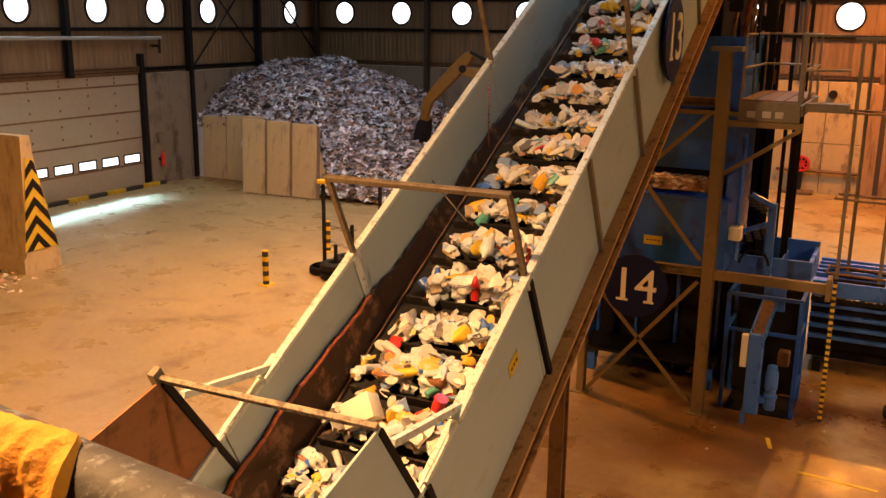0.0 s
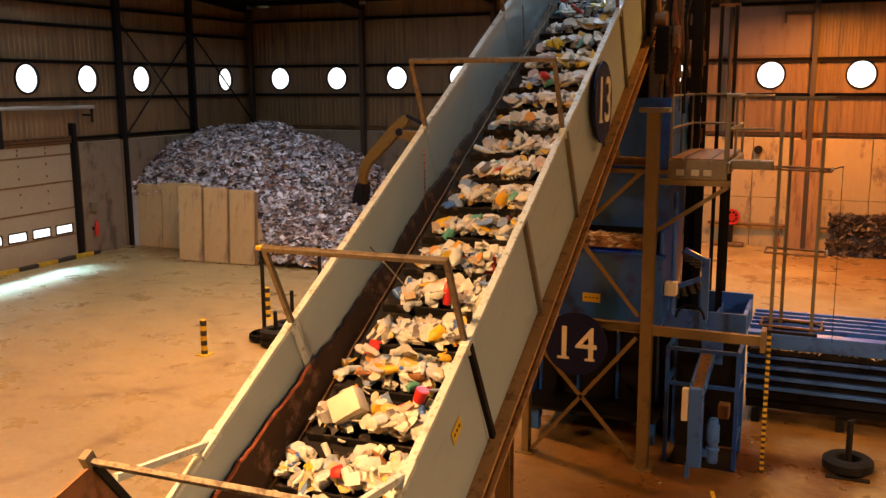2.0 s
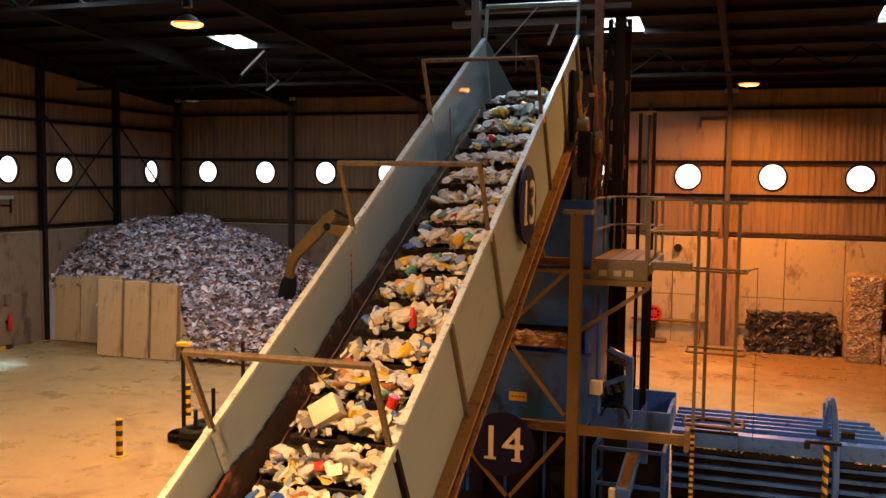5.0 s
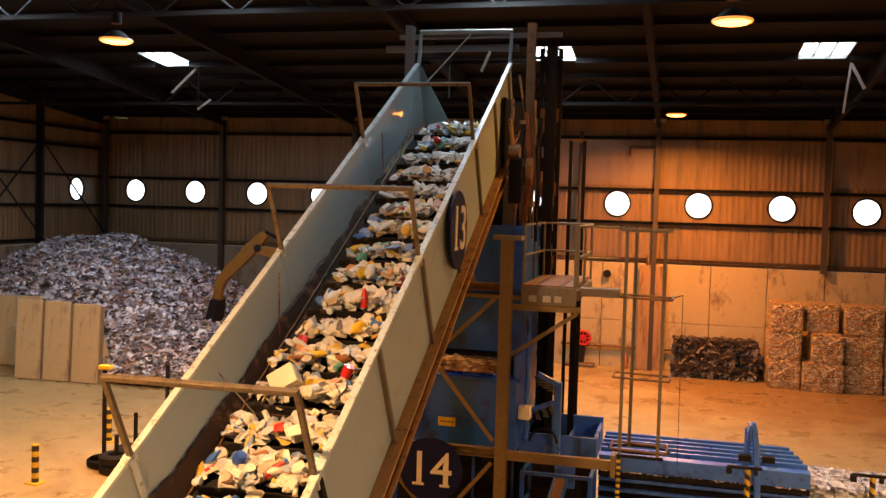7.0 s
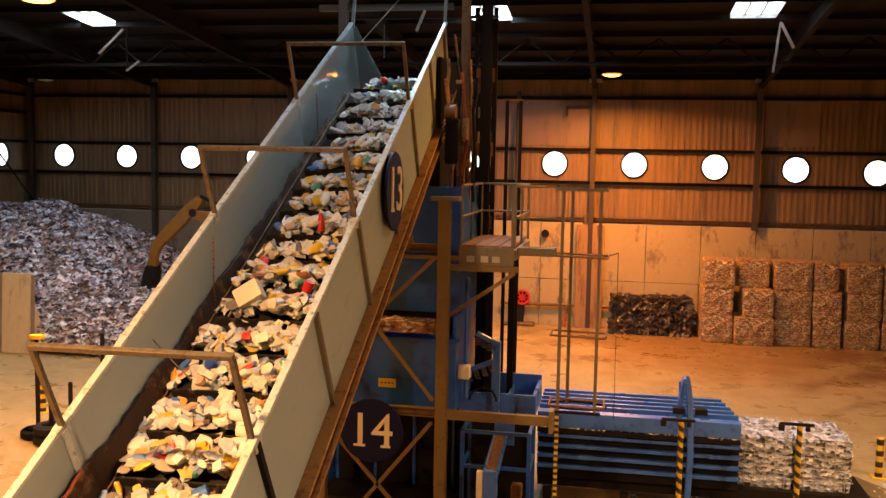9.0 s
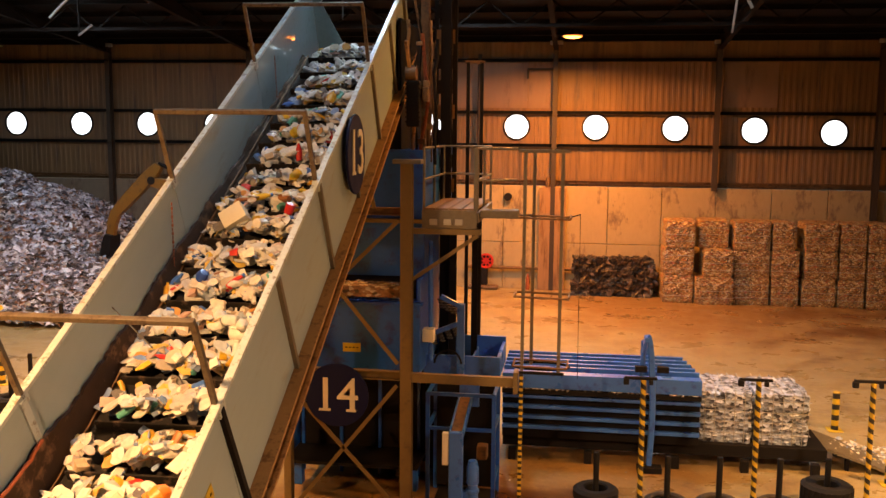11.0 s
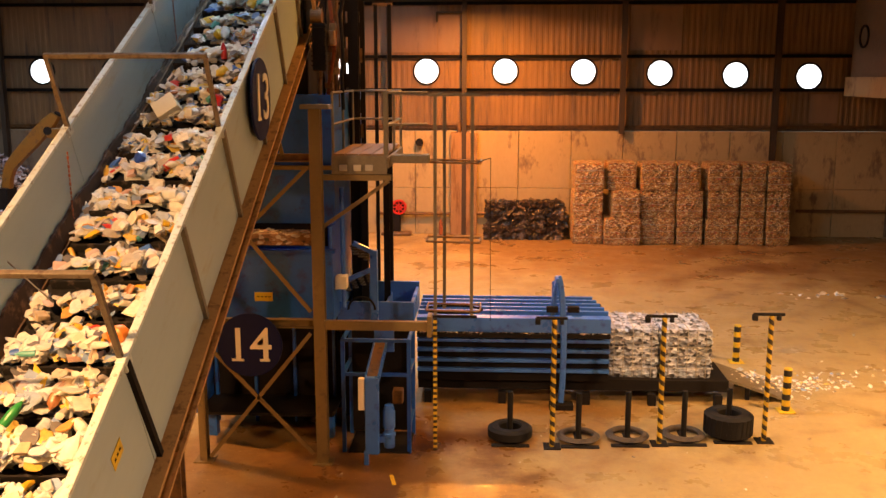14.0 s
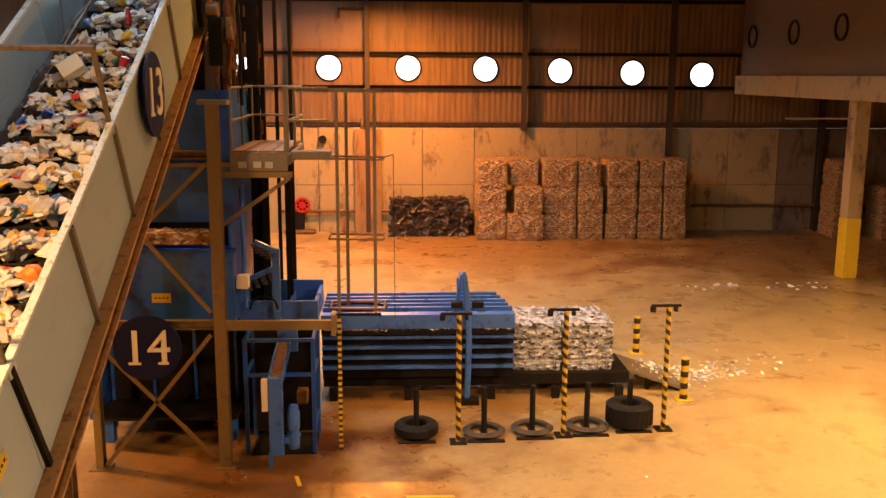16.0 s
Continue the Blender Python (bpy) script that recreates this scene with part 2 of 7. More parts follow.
CLOTH = material("yellow_cloth", (0.80, 0.36, 0.02), 0.85, spread=0.2, grain=90.0, blotch=9.0, bump=0.3)
PIPE = material("scuffed_pipe", (0.045, 0.038, 0.033), 0.7, 0.0, spread=0.35, grain=40.0, blotch=9.0, dark=(0.25, 0.27, 0.29), stain=0.28)
SKY_PANE = material("bright_daylight_pane", (0.9, 0.95, 1.0), 0.3, spread=0.02, bump=0.0, emit=2.6, tint=(0.93, 0.97, 1.0))
MEZZANINE = material("brown_plaster", (0.17, 0.115, 0.07), 0.85, spread=0.3, grain=6.0, blotch=0.6, bump=0.05)
DIM_PANE = material("dim_office_pane", (0.20, 0.26, 0.13), 0.12, spread=0.3, bump=0.0)
OFFICE_PANE = material("lit_office_pane", (0.10, 0.12, 0.06), 0.12, spread=0.3, bump=0.0, emit=0.16, tint=(0.62, 0.72, 0.32))
LAMP_GLOW = material("sodium_lamp_glow", (1.0, 0.75, 0.4), 0.3, spread=0.02, bump=0.0, emit=16.0, tint=(1.0, 0.25, 0.036))
LAMP_RIM = material("sodium_lamp_rim", (1.0, 0.6, 0.3), 0.3, spread=0.02, bump=0.0, emit=1.2, tint=(1.0, 0.28, 0.045))
BAR_STRIPE = striped("black_and_yellow_bands", (0.02, 0.018, 0.016), (0.78, 0.50, 0.02), 0.26)
POLE_STRIPE = striped("black_and_yellow_spiral", (0.02, 0.018, 0.016), (0.72, 0.46, 0.03), 0.19, slant=1.0)
KERB_STRIPE = striped("black_and_yellow_kerb", (0.03, 0.027, 0.025), (0.70, 0.46, 0.03), 1.9, axis=1, wear=0.4)
CUT_STRIPE = striped("black_and_yellow_short_bands", (0.02, 0.018, 0.016), (0.78, 0.52, 0.04), 0.11)
MIX_FILM = palette("mixed_film_and_paper", [(.74, .72, .66), (.60, .54, .46), (.80, .79, .76), (.66, .60, .50), (.40, .46, .54), (.78, .76, .70), (.36, .30, .25),
                                           (.58, .46, .34), (.76, .74, .70), (.20, .30, .52), (.82, .80, .76), (.72, .50, .10), (.46, .44, .44), (.70, .68, .64), (.16, .14, .14), (.64, .58, .52)], 0.5, 0.35, gain=1.15)
MIX_BOTTLE = palette("mixed_plastic_bottles", [(.78, .76, .72), (.62, .68, .72), (.80, .78, .74), (.78, .50, .03), (.80, .78, .74), (.74, .40, .03), (.70, .70, .68), (.06, .16, .52), (.78, .74, .66),
                                              (.60, .04, .03), (.70, .72, .72), (.34, .14, .05), (.78, .77, .74), (.12, .40, .34), (.75, .74, .70), (.66, .66, .64)], 0.35, 0.15, gain=1.15, whole=True)
MIX_CARTON = palette("mixed_cartons", [(.62, .52, .38), (.72, .68, .60), (.48, .36, .22), (.76, .74, .68), (.70, .45, .35), (.74, .70, .58), (.25, .32, .48)], 0.65, 0.2, gain=1.25, whole=True)
MIX_FLAT = palette("lids_and_card", [(.74, .70, .62), (.66, .60, .50), (.78, .76, .70), (.70, .62, .48), (.80, .78, .74), (.72, .69, .62), (.56, .48, .36), (.76, .73, .66), (.62, .66, .70), (.79, .77, .72),
                                     (.68, .60, .52), (.24, .34, .58), (.75, .66, .54), (.74, .72, .68), (.72, .50, .10), (.18, .16, .15), (.66, .50, .44), (.70, .34, .08), (.70, .62, .52)], 0.5, 0.25, gain=1.06, whole=True)
MIX_SPILL = palette("mixed_spill", [(.62, .52, .38), (.72, .68, .60), (.48, .36, .22), (.70, .45, .35)], 0.65, 0.15)
MIX_PAPER = palette("loose_paper_heap", [(.66, .66, .72), (.26, .24, .28), (.78, .78, .84), (.16, .12, .11), (.52, .52, .60), (.36, .20, .13), (.74, .74, .80),
                                        (.07, .07, .08), (.40, .42, .50), (.40, .26, .19), (.80, .80, .86), (.13, .12, .15), (.05, .04, .04), (.30, .30, .36)], 0.7, 0.2, gain=1.25)
BALE_CANS = palette("pressed_cans", [(.52, .33, .13), (.22, .12, .05), (.78, .56, .26), (.42, .20, .05), (.12, .07, .03), (.86, .70, .42), (.46, .24, .06), (.32, .18, .07),
                                    (.58, .36, .12), (.50, .14, .06)], 0.32, 0.55, cells=18.0, gain=0.9)
BALE_SILVER = palette("pressed_bottles_and_cans", [(.10, .10, .13), (.80, .84, .95), (.52, .58, .74), (.22, .24, .30), (.70, .76, .92), (.36, .40, .50), (.07, .07, .08), (.60, .62, .72), (.30, .28, .30), (.50, .58, .74)],
                      0.30, 1.0, cells=11.0, gain=1.1)
LEDGE = palette("ledge_with_scraps", [(.30, .16, .08), (.40, .24, .14), (.22, .12, .07), (.62, .54, .44), (.34, .18, .09), (.28, .15, .08), (.10, .07, .05)], 0.8, 0.5, cells=12.0, gain=1.0)
BALE_DARK = palette("dark_bundles", [(.045, .03, .02), (.09, .055, .035), (.025, .018, .014), (.15, .10, .06), (.05, .035, .025)], 0.42, 0.6, cells=5.0, gain=0.8)


def dark_patches(m, spots):
    """Dark patches on a floor with ragged outlines round (x, y, radius): oily dirt, with shade painted in by the tower.
    """
    t, n = m.node_tree, m.node_tree.nodes
    p = n["Principled BSDF"]
    color = p.inputs["Base Color"].links[0].from_socket
    co, rag = n.new("ShaderNodeTexCoord"), n.new("ShaderNodeTexNoise")
    rag.inputs["Scale"].default_value, rag.inputs["Detail"].default_value, rag.inputs["Roughness"].default_value = 0.55, 9.0, 0.65
    t.links.new(co.outputs["Object"], rag.inputs[0])
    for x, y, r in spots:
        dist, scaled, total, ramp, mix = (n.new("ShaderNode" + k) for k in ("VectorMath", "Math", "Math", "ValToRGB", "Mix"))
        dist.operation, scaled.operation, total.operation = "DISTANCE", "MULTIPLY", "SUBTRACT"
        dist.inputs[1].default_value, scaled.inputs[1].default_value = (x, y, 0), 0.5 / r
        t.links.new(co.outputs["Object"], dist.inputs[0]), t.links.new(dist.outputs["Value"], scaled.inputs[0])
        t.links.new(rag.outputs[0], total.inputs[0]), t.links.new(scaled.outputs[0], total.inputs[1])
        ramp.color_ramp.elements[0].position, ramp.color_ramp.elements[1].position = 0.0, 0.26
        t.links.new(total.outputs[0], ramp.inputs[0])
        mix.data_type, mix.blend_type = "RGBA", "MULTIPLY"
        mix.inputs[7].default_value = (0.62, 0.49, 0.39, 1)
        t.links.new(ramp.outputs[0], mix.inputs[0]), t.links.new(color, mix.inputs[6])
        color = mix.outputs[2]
    t.links.new(color, p.inputs["Base Color"])


def floor_wear(m, arcs):
    """Broken dark tyre tracks along circles (x, y, radius), pale specks, and patches of polish on a floor."""
    t, n = m.node_tree, m.node_tree.nodes
    p = n["Principled BSDF"]
    color = p.inputs["Base Color"].links[0].from_socket
    co = n.new("ShaderNodeTexCoord").outputs["Object"]

    def op(kind, a, b):
        k = n.new("ShaderNodeMath")
        k.operation = kind
        for i, v in enumerate((a, b)):
            if isinstance(v, (int, float)):
                k.inputs[i].default_value = v
            else:
                t.links.new(v, k.inputs[i])
        return k.outputs[0]

    def cloud(scale, detail, rough=0.55):
        k = n.new("ShaderNodeTexNoise")
        k.inputs["Scale"].default_value, k.inputs["Detail"].default_value, k.inputs["Roughness"].default_value = scale, detail, rough
        t.links.new(co, k.inputs[0])
        return k.outputs[0]

    def ramp(v, lo, hi):
        k = n.new("ShaderNodeMapRange")
        k.inputs[1].default_value, k.inputs[2].default_value = lo, hi
        t.links.new(v, k.inputs[0])
        return k.outputs[0]

    def blend(kind, fac, a, b):
        k = n.new("ShaderNodeMix")
        k.data_type, k.blend_type = "RGBA", kind
        t.links.new(fac, k.inputs[0]), t.links.new(a, k.inputs[6])
        k.inputs[7].default_value = (*b, 1)
        return k.outputs[2]

    wobble, broken = cloud(0.5, 3.0), ramp(cloud(0.9, 6.0, 0.7), 0.44, 0.62)
    tracks = None
    for x, y, r in arcs:
        d = n.new("ShaderNodeVectorMath")
        d.operation, d.inputs[1].default_value = "DISTANCE", (x, y, 0)
        t.links.new(co, d.inputs[0])
        off = op("ABSOLUTE", op("SUBTRACT", op("ADD", d.outputs["Value"], op("MULTIPLY", wobble, 0.5)), r), 0.0)
        band = op("SUBTRACT", 1.0, ramp(off, 0.08, 0.24))
        tracks = band if tracks is None else op("MAXIMUM", tracks, band)
    color = blend("MULTIPLY", op("MULTIPLY", op("MULTIPLY", tracks, broken), 0.75), color, (0.55, 0.48, 0.42))
    color = blend("MIX", op("MULTIPLY", ramp(cloud(16.0, 2.0), 0.70, 0.76), 0.55), color, (0.62, 0.52, 0.36))
    color = blend("MULTIPLY", op("MULTIPLY", ramp(cloud(24.0, 3.0), 0.60, 0.74), 0.6), color, (0.45, 0.38, 0.32))
    t.links.new(color, p.inputs["Base Color"])
    polish = n.new("ShaderNodeMapRange")
    polish.inputs[1].default_value, polish.inputs[2].default_value = 0.36, 0.62
    polish.inputs[3].default_value, polish.inputs[4].default_value = 0.20, 0.52
    t.links.new(cloud(0.7, 7.0, 0.65), polish.inputs[0]), t.links.new(polish.outputs[0], p.inputs["Roughness"])


def dented_lacquer(m):
    """A clear gloss coat over paint whose sheet has shallow dents."""
    t, n = m.node_tree, m.node_tree.nodes
    p = n["Principled BSDF"]
    co, dents, b = n.new("ShaderNodeTexCoord"), n.new("ShaderNodeTexNoise"), n.new("ShaderNodeBump")
    dents.inputs["Scale"].default_value, dents.inputs["Detail"].default_value = 2.6, 1.5
    b.inputs["Strength"].default_value, b.inputs["Distance"].default_value = 0.09, 0.03
    t.links.new(co.outputs["Object"], dents.inputs[0]), t.links.new(dents.outputs[0], b.inputs["Height"])
    p.inputs["Coat Weight"].default_value, p.inputs["Coat Roughness"].default_value, p.inputs["Coat IOR"].default_value = 1.0, 0.05, 1.75
    t.links.new(b.outputs[0], p.inputs["Coat Normal"])


dented_lacquer(UPPER_PANEL)
for m in (RUBBER, BLACK, BLUE_NAVY, STEEL_DARK, ROOF_DARK, BELT):
    m.node_tree.nodes["Principled BSDF"].inputs["Specular IOR Level"].default_value = 0.18
# oily by tower and press, with the tower's shade painted in; elsewhere plain dark
dark_patches(CONCRETE_FLOOR, [(-3.6, 14.8, 4.6), (0.5, 19.2, 4.4), (-1.6, 15.2, 3.2), (4.5, 38.0, 9.0), (15.5, 36.0, 9.0), (-26.0, 32.0, 4.0)])
floor_wear(CONCRETE_FLOOR, [(12.0, 24.5, 5.2), (12.3, 24.2, 7.1), (4.0, 34.0, 9.0), (4.2, 34.2, 10.9), (-18.0, 20.0, 4.4), (-18.2, 20.2, 6.3), (-22.0, 14.0, 9.5),
                            (9.0, 12.0, 6.4), (9.2, 12.1, 8.2), (-12.0, 30.0, 7.0), (20.0, 30.0, 9.0), (14.0, 18.0, 3.6), (-14.0, 10.0, 6.0)])

# daylight through the row of small windows in the loading door
data = bpy.data.lights.new("door_daylight", "AREA")
data.shape, data.size, data.size_y, data.color, data.energy, data.spread = "RECTANGLE", 8.0, 0.3, (0.28, 0.56, 1.0), 400, radians(24)
new("door_daylight", data).matrix_world = look((-28.2, 24.4, 1.2), (-26.1, 24.6, 0.0))


# ---- building blocks ----
def quads(bm, *loops):
    for loop in loops:
        bm.faces.new(loop)


def add_box(bm, lo, hi, bevel=0.0):
    """A box between two corners."""
    v = [bm.verts.new((x, y, z)) for z in (lo[2], hi[2]) for y in (lo[1], hi[1]) for x in (lo[0], hi[0])]
    f = [bm.faces.new([v[i] for i in q]) for q in ((0, 2, 3, 1), (4, 5, 7, 6), (0, 1, 5, 4), (2, 6, 7, 3), (0, 4, 6, 2), (1, 3, 7, 5))]
    if bevel:
        edges = list({e for q in f for e in q.edges})
        bmesh.ops.bevel(bm, geom=edges, offset=bevel, segments=2, affect="EDGES", profile=0.5)
    return bm


def add_beam(bm, a, b, w, h, up=(0, 0, 1), profile="box"):
    """A straight bar from a to b, w wide and h deep; profile: box, I, C or L section."""
    a, b = Vector(a), Vector(b)
    d = (b - a).normalized()
    side = d.cross(Vector(up))
    side = side.normalized() if side.length > 1e-4 else Vector((1, 0, 0))
    top = side.cross(d).normalized()
    t = min(w, h) * 0.14
    if profile == "I":
        pts = [(-w, -h), (w, -h), (w, -h + 2 * t), (t, -h + 2 * t), (t, h - 2 * t), (w, h - 2 * t), (w, h), (-w, h), (-w, h - 2 * t), (-t, h - 2 * t),
               (-t, -h + 2 * t), (-w, -h + 2 * t)]
    elif profile == "C":
        pts = [(-w, -h), (w, -h), (w, -h + 2 * t), (-w + 2 * t, -h + 2 * t), (-w + 2 * t, h - 2 * t), (w, h - 2 * t), (w, h), (-w, h)]
    elif profile == "L":
        pts = [(-w, -h), (w, -h), (w, -h + 2 * t), (-w + 2 * t, -h + 2 * t), (-w + 2 * t, h), (-w, h)]
    else:
        pts = [(-w, -h), (w, -h), (w, h), (-w, h)]
    rings = [[bm.verts.new(p + side * x / 2 + top * y / 2) for x, y in pts] for p in (a, b)]
    k = len(pts)
    for i in range(k):
        bm.faces.new((rings[0][i], rings[0][(i + 1) % k], rings[1][(i + 1) % k], rings[1][i]))
    if k == 4:
        bm.faces.new(rings[0][::-1]), bm.faces.new(rings[1])
    return bm


def add_tube(bm, a, b, r, seg=10, r2=None):
    """A round bar from a to b with closed ends."""
    a, b = Vector(a), Vector(b)
    d = (b - a).normalized()
    s = d.orthogonal().normalized()
    q = d.cross(s)
    rings = [[bm.verts.new(p + (s * math.cos(i * 2 * math.pi / seg) + q * math.sin(i * 2 * math.pi / seg)) * rr) for i in range(seg)]
             for p, rr in ((a, r), (b, r if r2 is None else r2))]
    for i in range(seg):
        bm.faces.new((rings[0][i], rings[0][(i + 1) % seg], rings[1][(i + 1) % seg], rings[1][i]))
    bm.faces.new(rings[0][::-1]), bm.faces.new(rings[1])
    return bm


def add_lathe(bm, profile, seg=16, at=(0, 0, 0)):
    """A turned shape from rows of radius and height; a radius of 0 closes it."""
    rings = []
    for r, z in profile:
        if r == 0:
            rings.append([bm.verts.new((at[0], at[1], at[2] + z))])
        else:
            rings.append([bm.verts.new((at[0] + r * math.cos(i * 2 * math.pi / seg), at[1] + r * math.sin(i * 2 * math.pi / seg), at[2] + z)) for i in range(seg)])
    for p, q in zip(rings, rings[1:]):
        for i in range(seg):
            j = (i + 1) % seg
            if len(p) == 1:
                bm.faces.new((p[0], q[j], q[i])) if len(q) > 1 else None
            elif len(q) == 1:
                bm.faces.new((p[i], p[j], q[0]))
            else:
                bm.faces.new((p[i], p[j], q[j], q[i]))
    return bm


def add_ring(bm, at, r, wire, seg=20, a0=0.0, a1=360.0, axis="z"):
    """A bent round bar, whole or in part."""
    steps = max(3, int(seg * (a1 - a0) / 360))
    pts = []
    for i in range(steps + 1):
        w = radians(a0 + (a1 - a0) * i / steps)
        c, s = r * math.cos(w), r * math.sin(w)
        pts.append(Vector(at) + (Vector((c, s, 0)) if axis == "z" else Vector((0, c, s)) if axis == "x" else Vector((c, 0, s))))
    whole = a1 - a0 >= 360
    if whole:
        pts.pop()
    square = Vector((0, 0, 1) if axis == "z" else (1, 0, 0) if axis == "x" else (0, 1, 0))
    rows = []
    for p in pts:
        out = (p - Vector(at)).normalized()
        rows.append([bm.verts.new(p + wire * (math.cos(k * math.pi / 3) * out + math.sin(k * math.pi / 3) * square)) for k in range(6)])
    for p, q in zip(rows, rows[1:] + rows[:1] if whole else rows[1:]):
        for k in range(6):
            bm.faces.new((p[k], p[(k + 1) % 6], q[(k + 1) % 6], q[k]))
    if not whole:
        bm.faces.new(rows[0]), bm.faces.new(rows[-1])
    return bm


def mesh_of(name, bm, mat, smooth=False):
    bmesh.ops.recalc_face_normals(bm, faces=bm.faces[:])
    me = bpy.data.meshes.new(name)
    bm.to_mesh(me)
    bm.free()
    me.materials.append(mat)
    if smooth:
        me.shade_smooth()
        me.set_sharp_from_angle(angle=radians(35))
    return me


def part(name, bm, mat, parent=None, label="", smooth=False):
    """One mesh object under a thing or under a part."""
    ob = new(name, mesh_of(name, bm, mat, smooth))
    ob.parent = parent
    return tagged(ob, label=label)


def same_part(name, me, parent, m):
    ob = new(name, me)
    ob.parent = parent
    ob.matrix_basis = m
    return ob


def thing(name, label, category, group="", at=None):
    ob = new(name)
    ob.empty_display_size = 0.3
    if at is not None:
        ob.matrix_world = at
    return tagged(ob, label, category, group)


def structure(name, bm, mat, label, category="", smooth=False):
    return tagged(part(name, bm, mat, smooth=smooth), label, category or name, kind="structure")


def box_bm(lo, hi, bevel=0.0):
    return add_box(bmesh.new(), lo, hi, bevel)


def beam_bm(*a, **k):
    return add_beam(bmesh.new(), *a, **k)


def tube_bm(*a, **k):
    return add_tube(bmesh.new(), *a, **k)


def arm_bm(line, y, thick):
    """A curved box arm along (x, z, depth) stations."""
    bm, rings = bmesh.new(), []
    for i, (x, z, w) in enumerate(line):
        (xa, za, _), (xb, zb, _) = line[max(0, i - 1)], line[min(len(line) - 1, i + 1)]
        d = Vector((xb - xa, 0, zb - za)).normalized()
        n = Vector((-d.z, 0, d.x)) * (w / 2)
        rings.append([bm.verts.new(Vector((x, yy, z)) + n * sgn) for yy, sgn in ((y - thick, -1), (y + thick, -1), (y + thick, 1), (y - thick, 1))])
    for p, q in zip(rings, rings[1:]):
        for i in range(4):
            bm.faces.new((p[i], p[(i + 1) % 4], q[(i + 1) % 4], q[i]))
    bm.faces.new(rings[0]), bm.faces.new(rings[-1][::-1])
    bmesh.ops.bevel(bm, geom=bm.edges[:], offset=0.02, segments=1, affect="EDGES")
    return bm


# ---- the hall ----
XL, XR, YF, YB = -28.4, 27.0, 41.0, -12.0
structure("floor", box_bm((XL - 0.5, YB - 0.5, -0.3), (XR + 0.5, YF + 0.5, 0.0)), CONCRETE_FLOOR, "worn oily concrete floor with tyre marks and glossy patches")


def sheet_bm(a0, a1, z0, z1, holes, at, depth=0.015, pitch=0.25):
    """A wall of profiled sheet along an axis from a0 to a1, with round holes (centre, height, radius); at(a, z, d) gives the place."""
    bm = bmesh.new()
    z_lo, z_hi = (min(h[1] for h in holes) - 0.68, max(h[1] for h in holes) + 0.68) if holes else (z1, z1)

    def ribs(b0, b1, zl, zh):
        k, pts = int((b1 - b0) / pitch) + 1, []
        for i in range(k):
            p = b0 + i * pitch
            pts += [(p, 0), (p + pitch * 0.38, 0), (p + pitch * 0.5, depth), (p + pitch * 0.88, depth)]
        pts = [q for q in pts if q[0] < b1 - 0.01] + [(b1, 0)]
        cols = [(bm.verts.new(at(p, zl, d)), bm.verts.new(at(p, zh, d))) for p, d in pts]
        for p, q in zip(cols, cols[1:]):
            bm.faces.new((p[0], q[0], q[1], p[1]))

    ribs(a0, a1, z0, z_lo)
    if holes:
        ribs(a0, a1, z_hi, z1)
        edge = a0
        for c, h, r in sorted(holes):
            ribs(edge, c - 0.68, z_lo, z_hi)
            edge = c + 0.68
            n = 32
            inner, outer, back = [], [], []
            for i in range(n):
                w = 2 * math.pi * i / n
                up = z_hi - h if i <= n // 2 else h - z_lo
                s = min(0.68 / max(1e-6, abs(math.cos(w))), up / max(1e-6, abs(math.sin(w))))
                edge_x, edge_z = c + s * math.cos(w), h + s * math.sin(w)
                if i % 8 == 4:
                    edge_x, edge_z = c + math.copysign(0.68, math.cos(w)), z_hi if i < n // 2 else z_lo
                inner.append(bm.verts.new(at(c + r * math.cos(w), h + r * math.sin(w), 0)))
                outer.append(bm.verts.new(at(edge_x, edge_z, 0)))
                back.append(bm.verts.new(at(c + r * math.cos(w), h + r * math.sin(w), -0.14)))
            for i in range(n):
                j = (i + 1) % n
                bm.faces.new((inner[i], inner[j], outer[j], outer[i])), bm.faces.new((inner[i], back[i], back[j], inner[j]))
        ribs(edge, a1, z_lo, z_hi)
    return bm


WIN_Z, WIN_R = 7.15, 0.55
FAR_X = [-26.63, -23.29, -19.95, -16.61, -13.26, -9.92, -6.58, -2.70, 0.74, 4.13, 7.43, 10.66, 13.78]
LEFT_Y = [4.0, 7.6, 11.2, 14.8, 19.0, 22.7, 26.3, 29.4, 32.6, 38.7]
far_win_z = lambda x: float(np.interp(x, (0.7, 4.1, 7.4, 10.65, 13.8), (7.18, 7.15, 7.09, 7.01, 6.94)))
far_at = lambda a, z, d: (a, YF - d, z)
left_at = lambda a, z, d: (XL + d, a, z)
structure("wall_north", sheet_bm(XL, XR, 4.6, 11.3, [(x, far_win_z(x), WIN_R) for x in FAR_X], far_at), SHEET,
          "tall wall of dusty profiled steel sheet with round windows", "wall")
structure("wall_west", sheet_bm(YB, YF, 4.6, 14.2, [(y, WIN_Z, WIN_R) for y in LEFT_Y], left_at), SHEET,
          "gable wall of dark profiled steel sheet with round windows", "wall")
structure("wall_east", box_bm((XR, YB, 0), (XR + 0.3, YF, 14.2)), SHEET, "plain gable wall of steel sheet", "wall")
structure("wall_south", box_bm((XL, YB - 0.3, 0), (XR, YB, 13.0)), SHEET, "plain long wall of steel sheet", "wall")


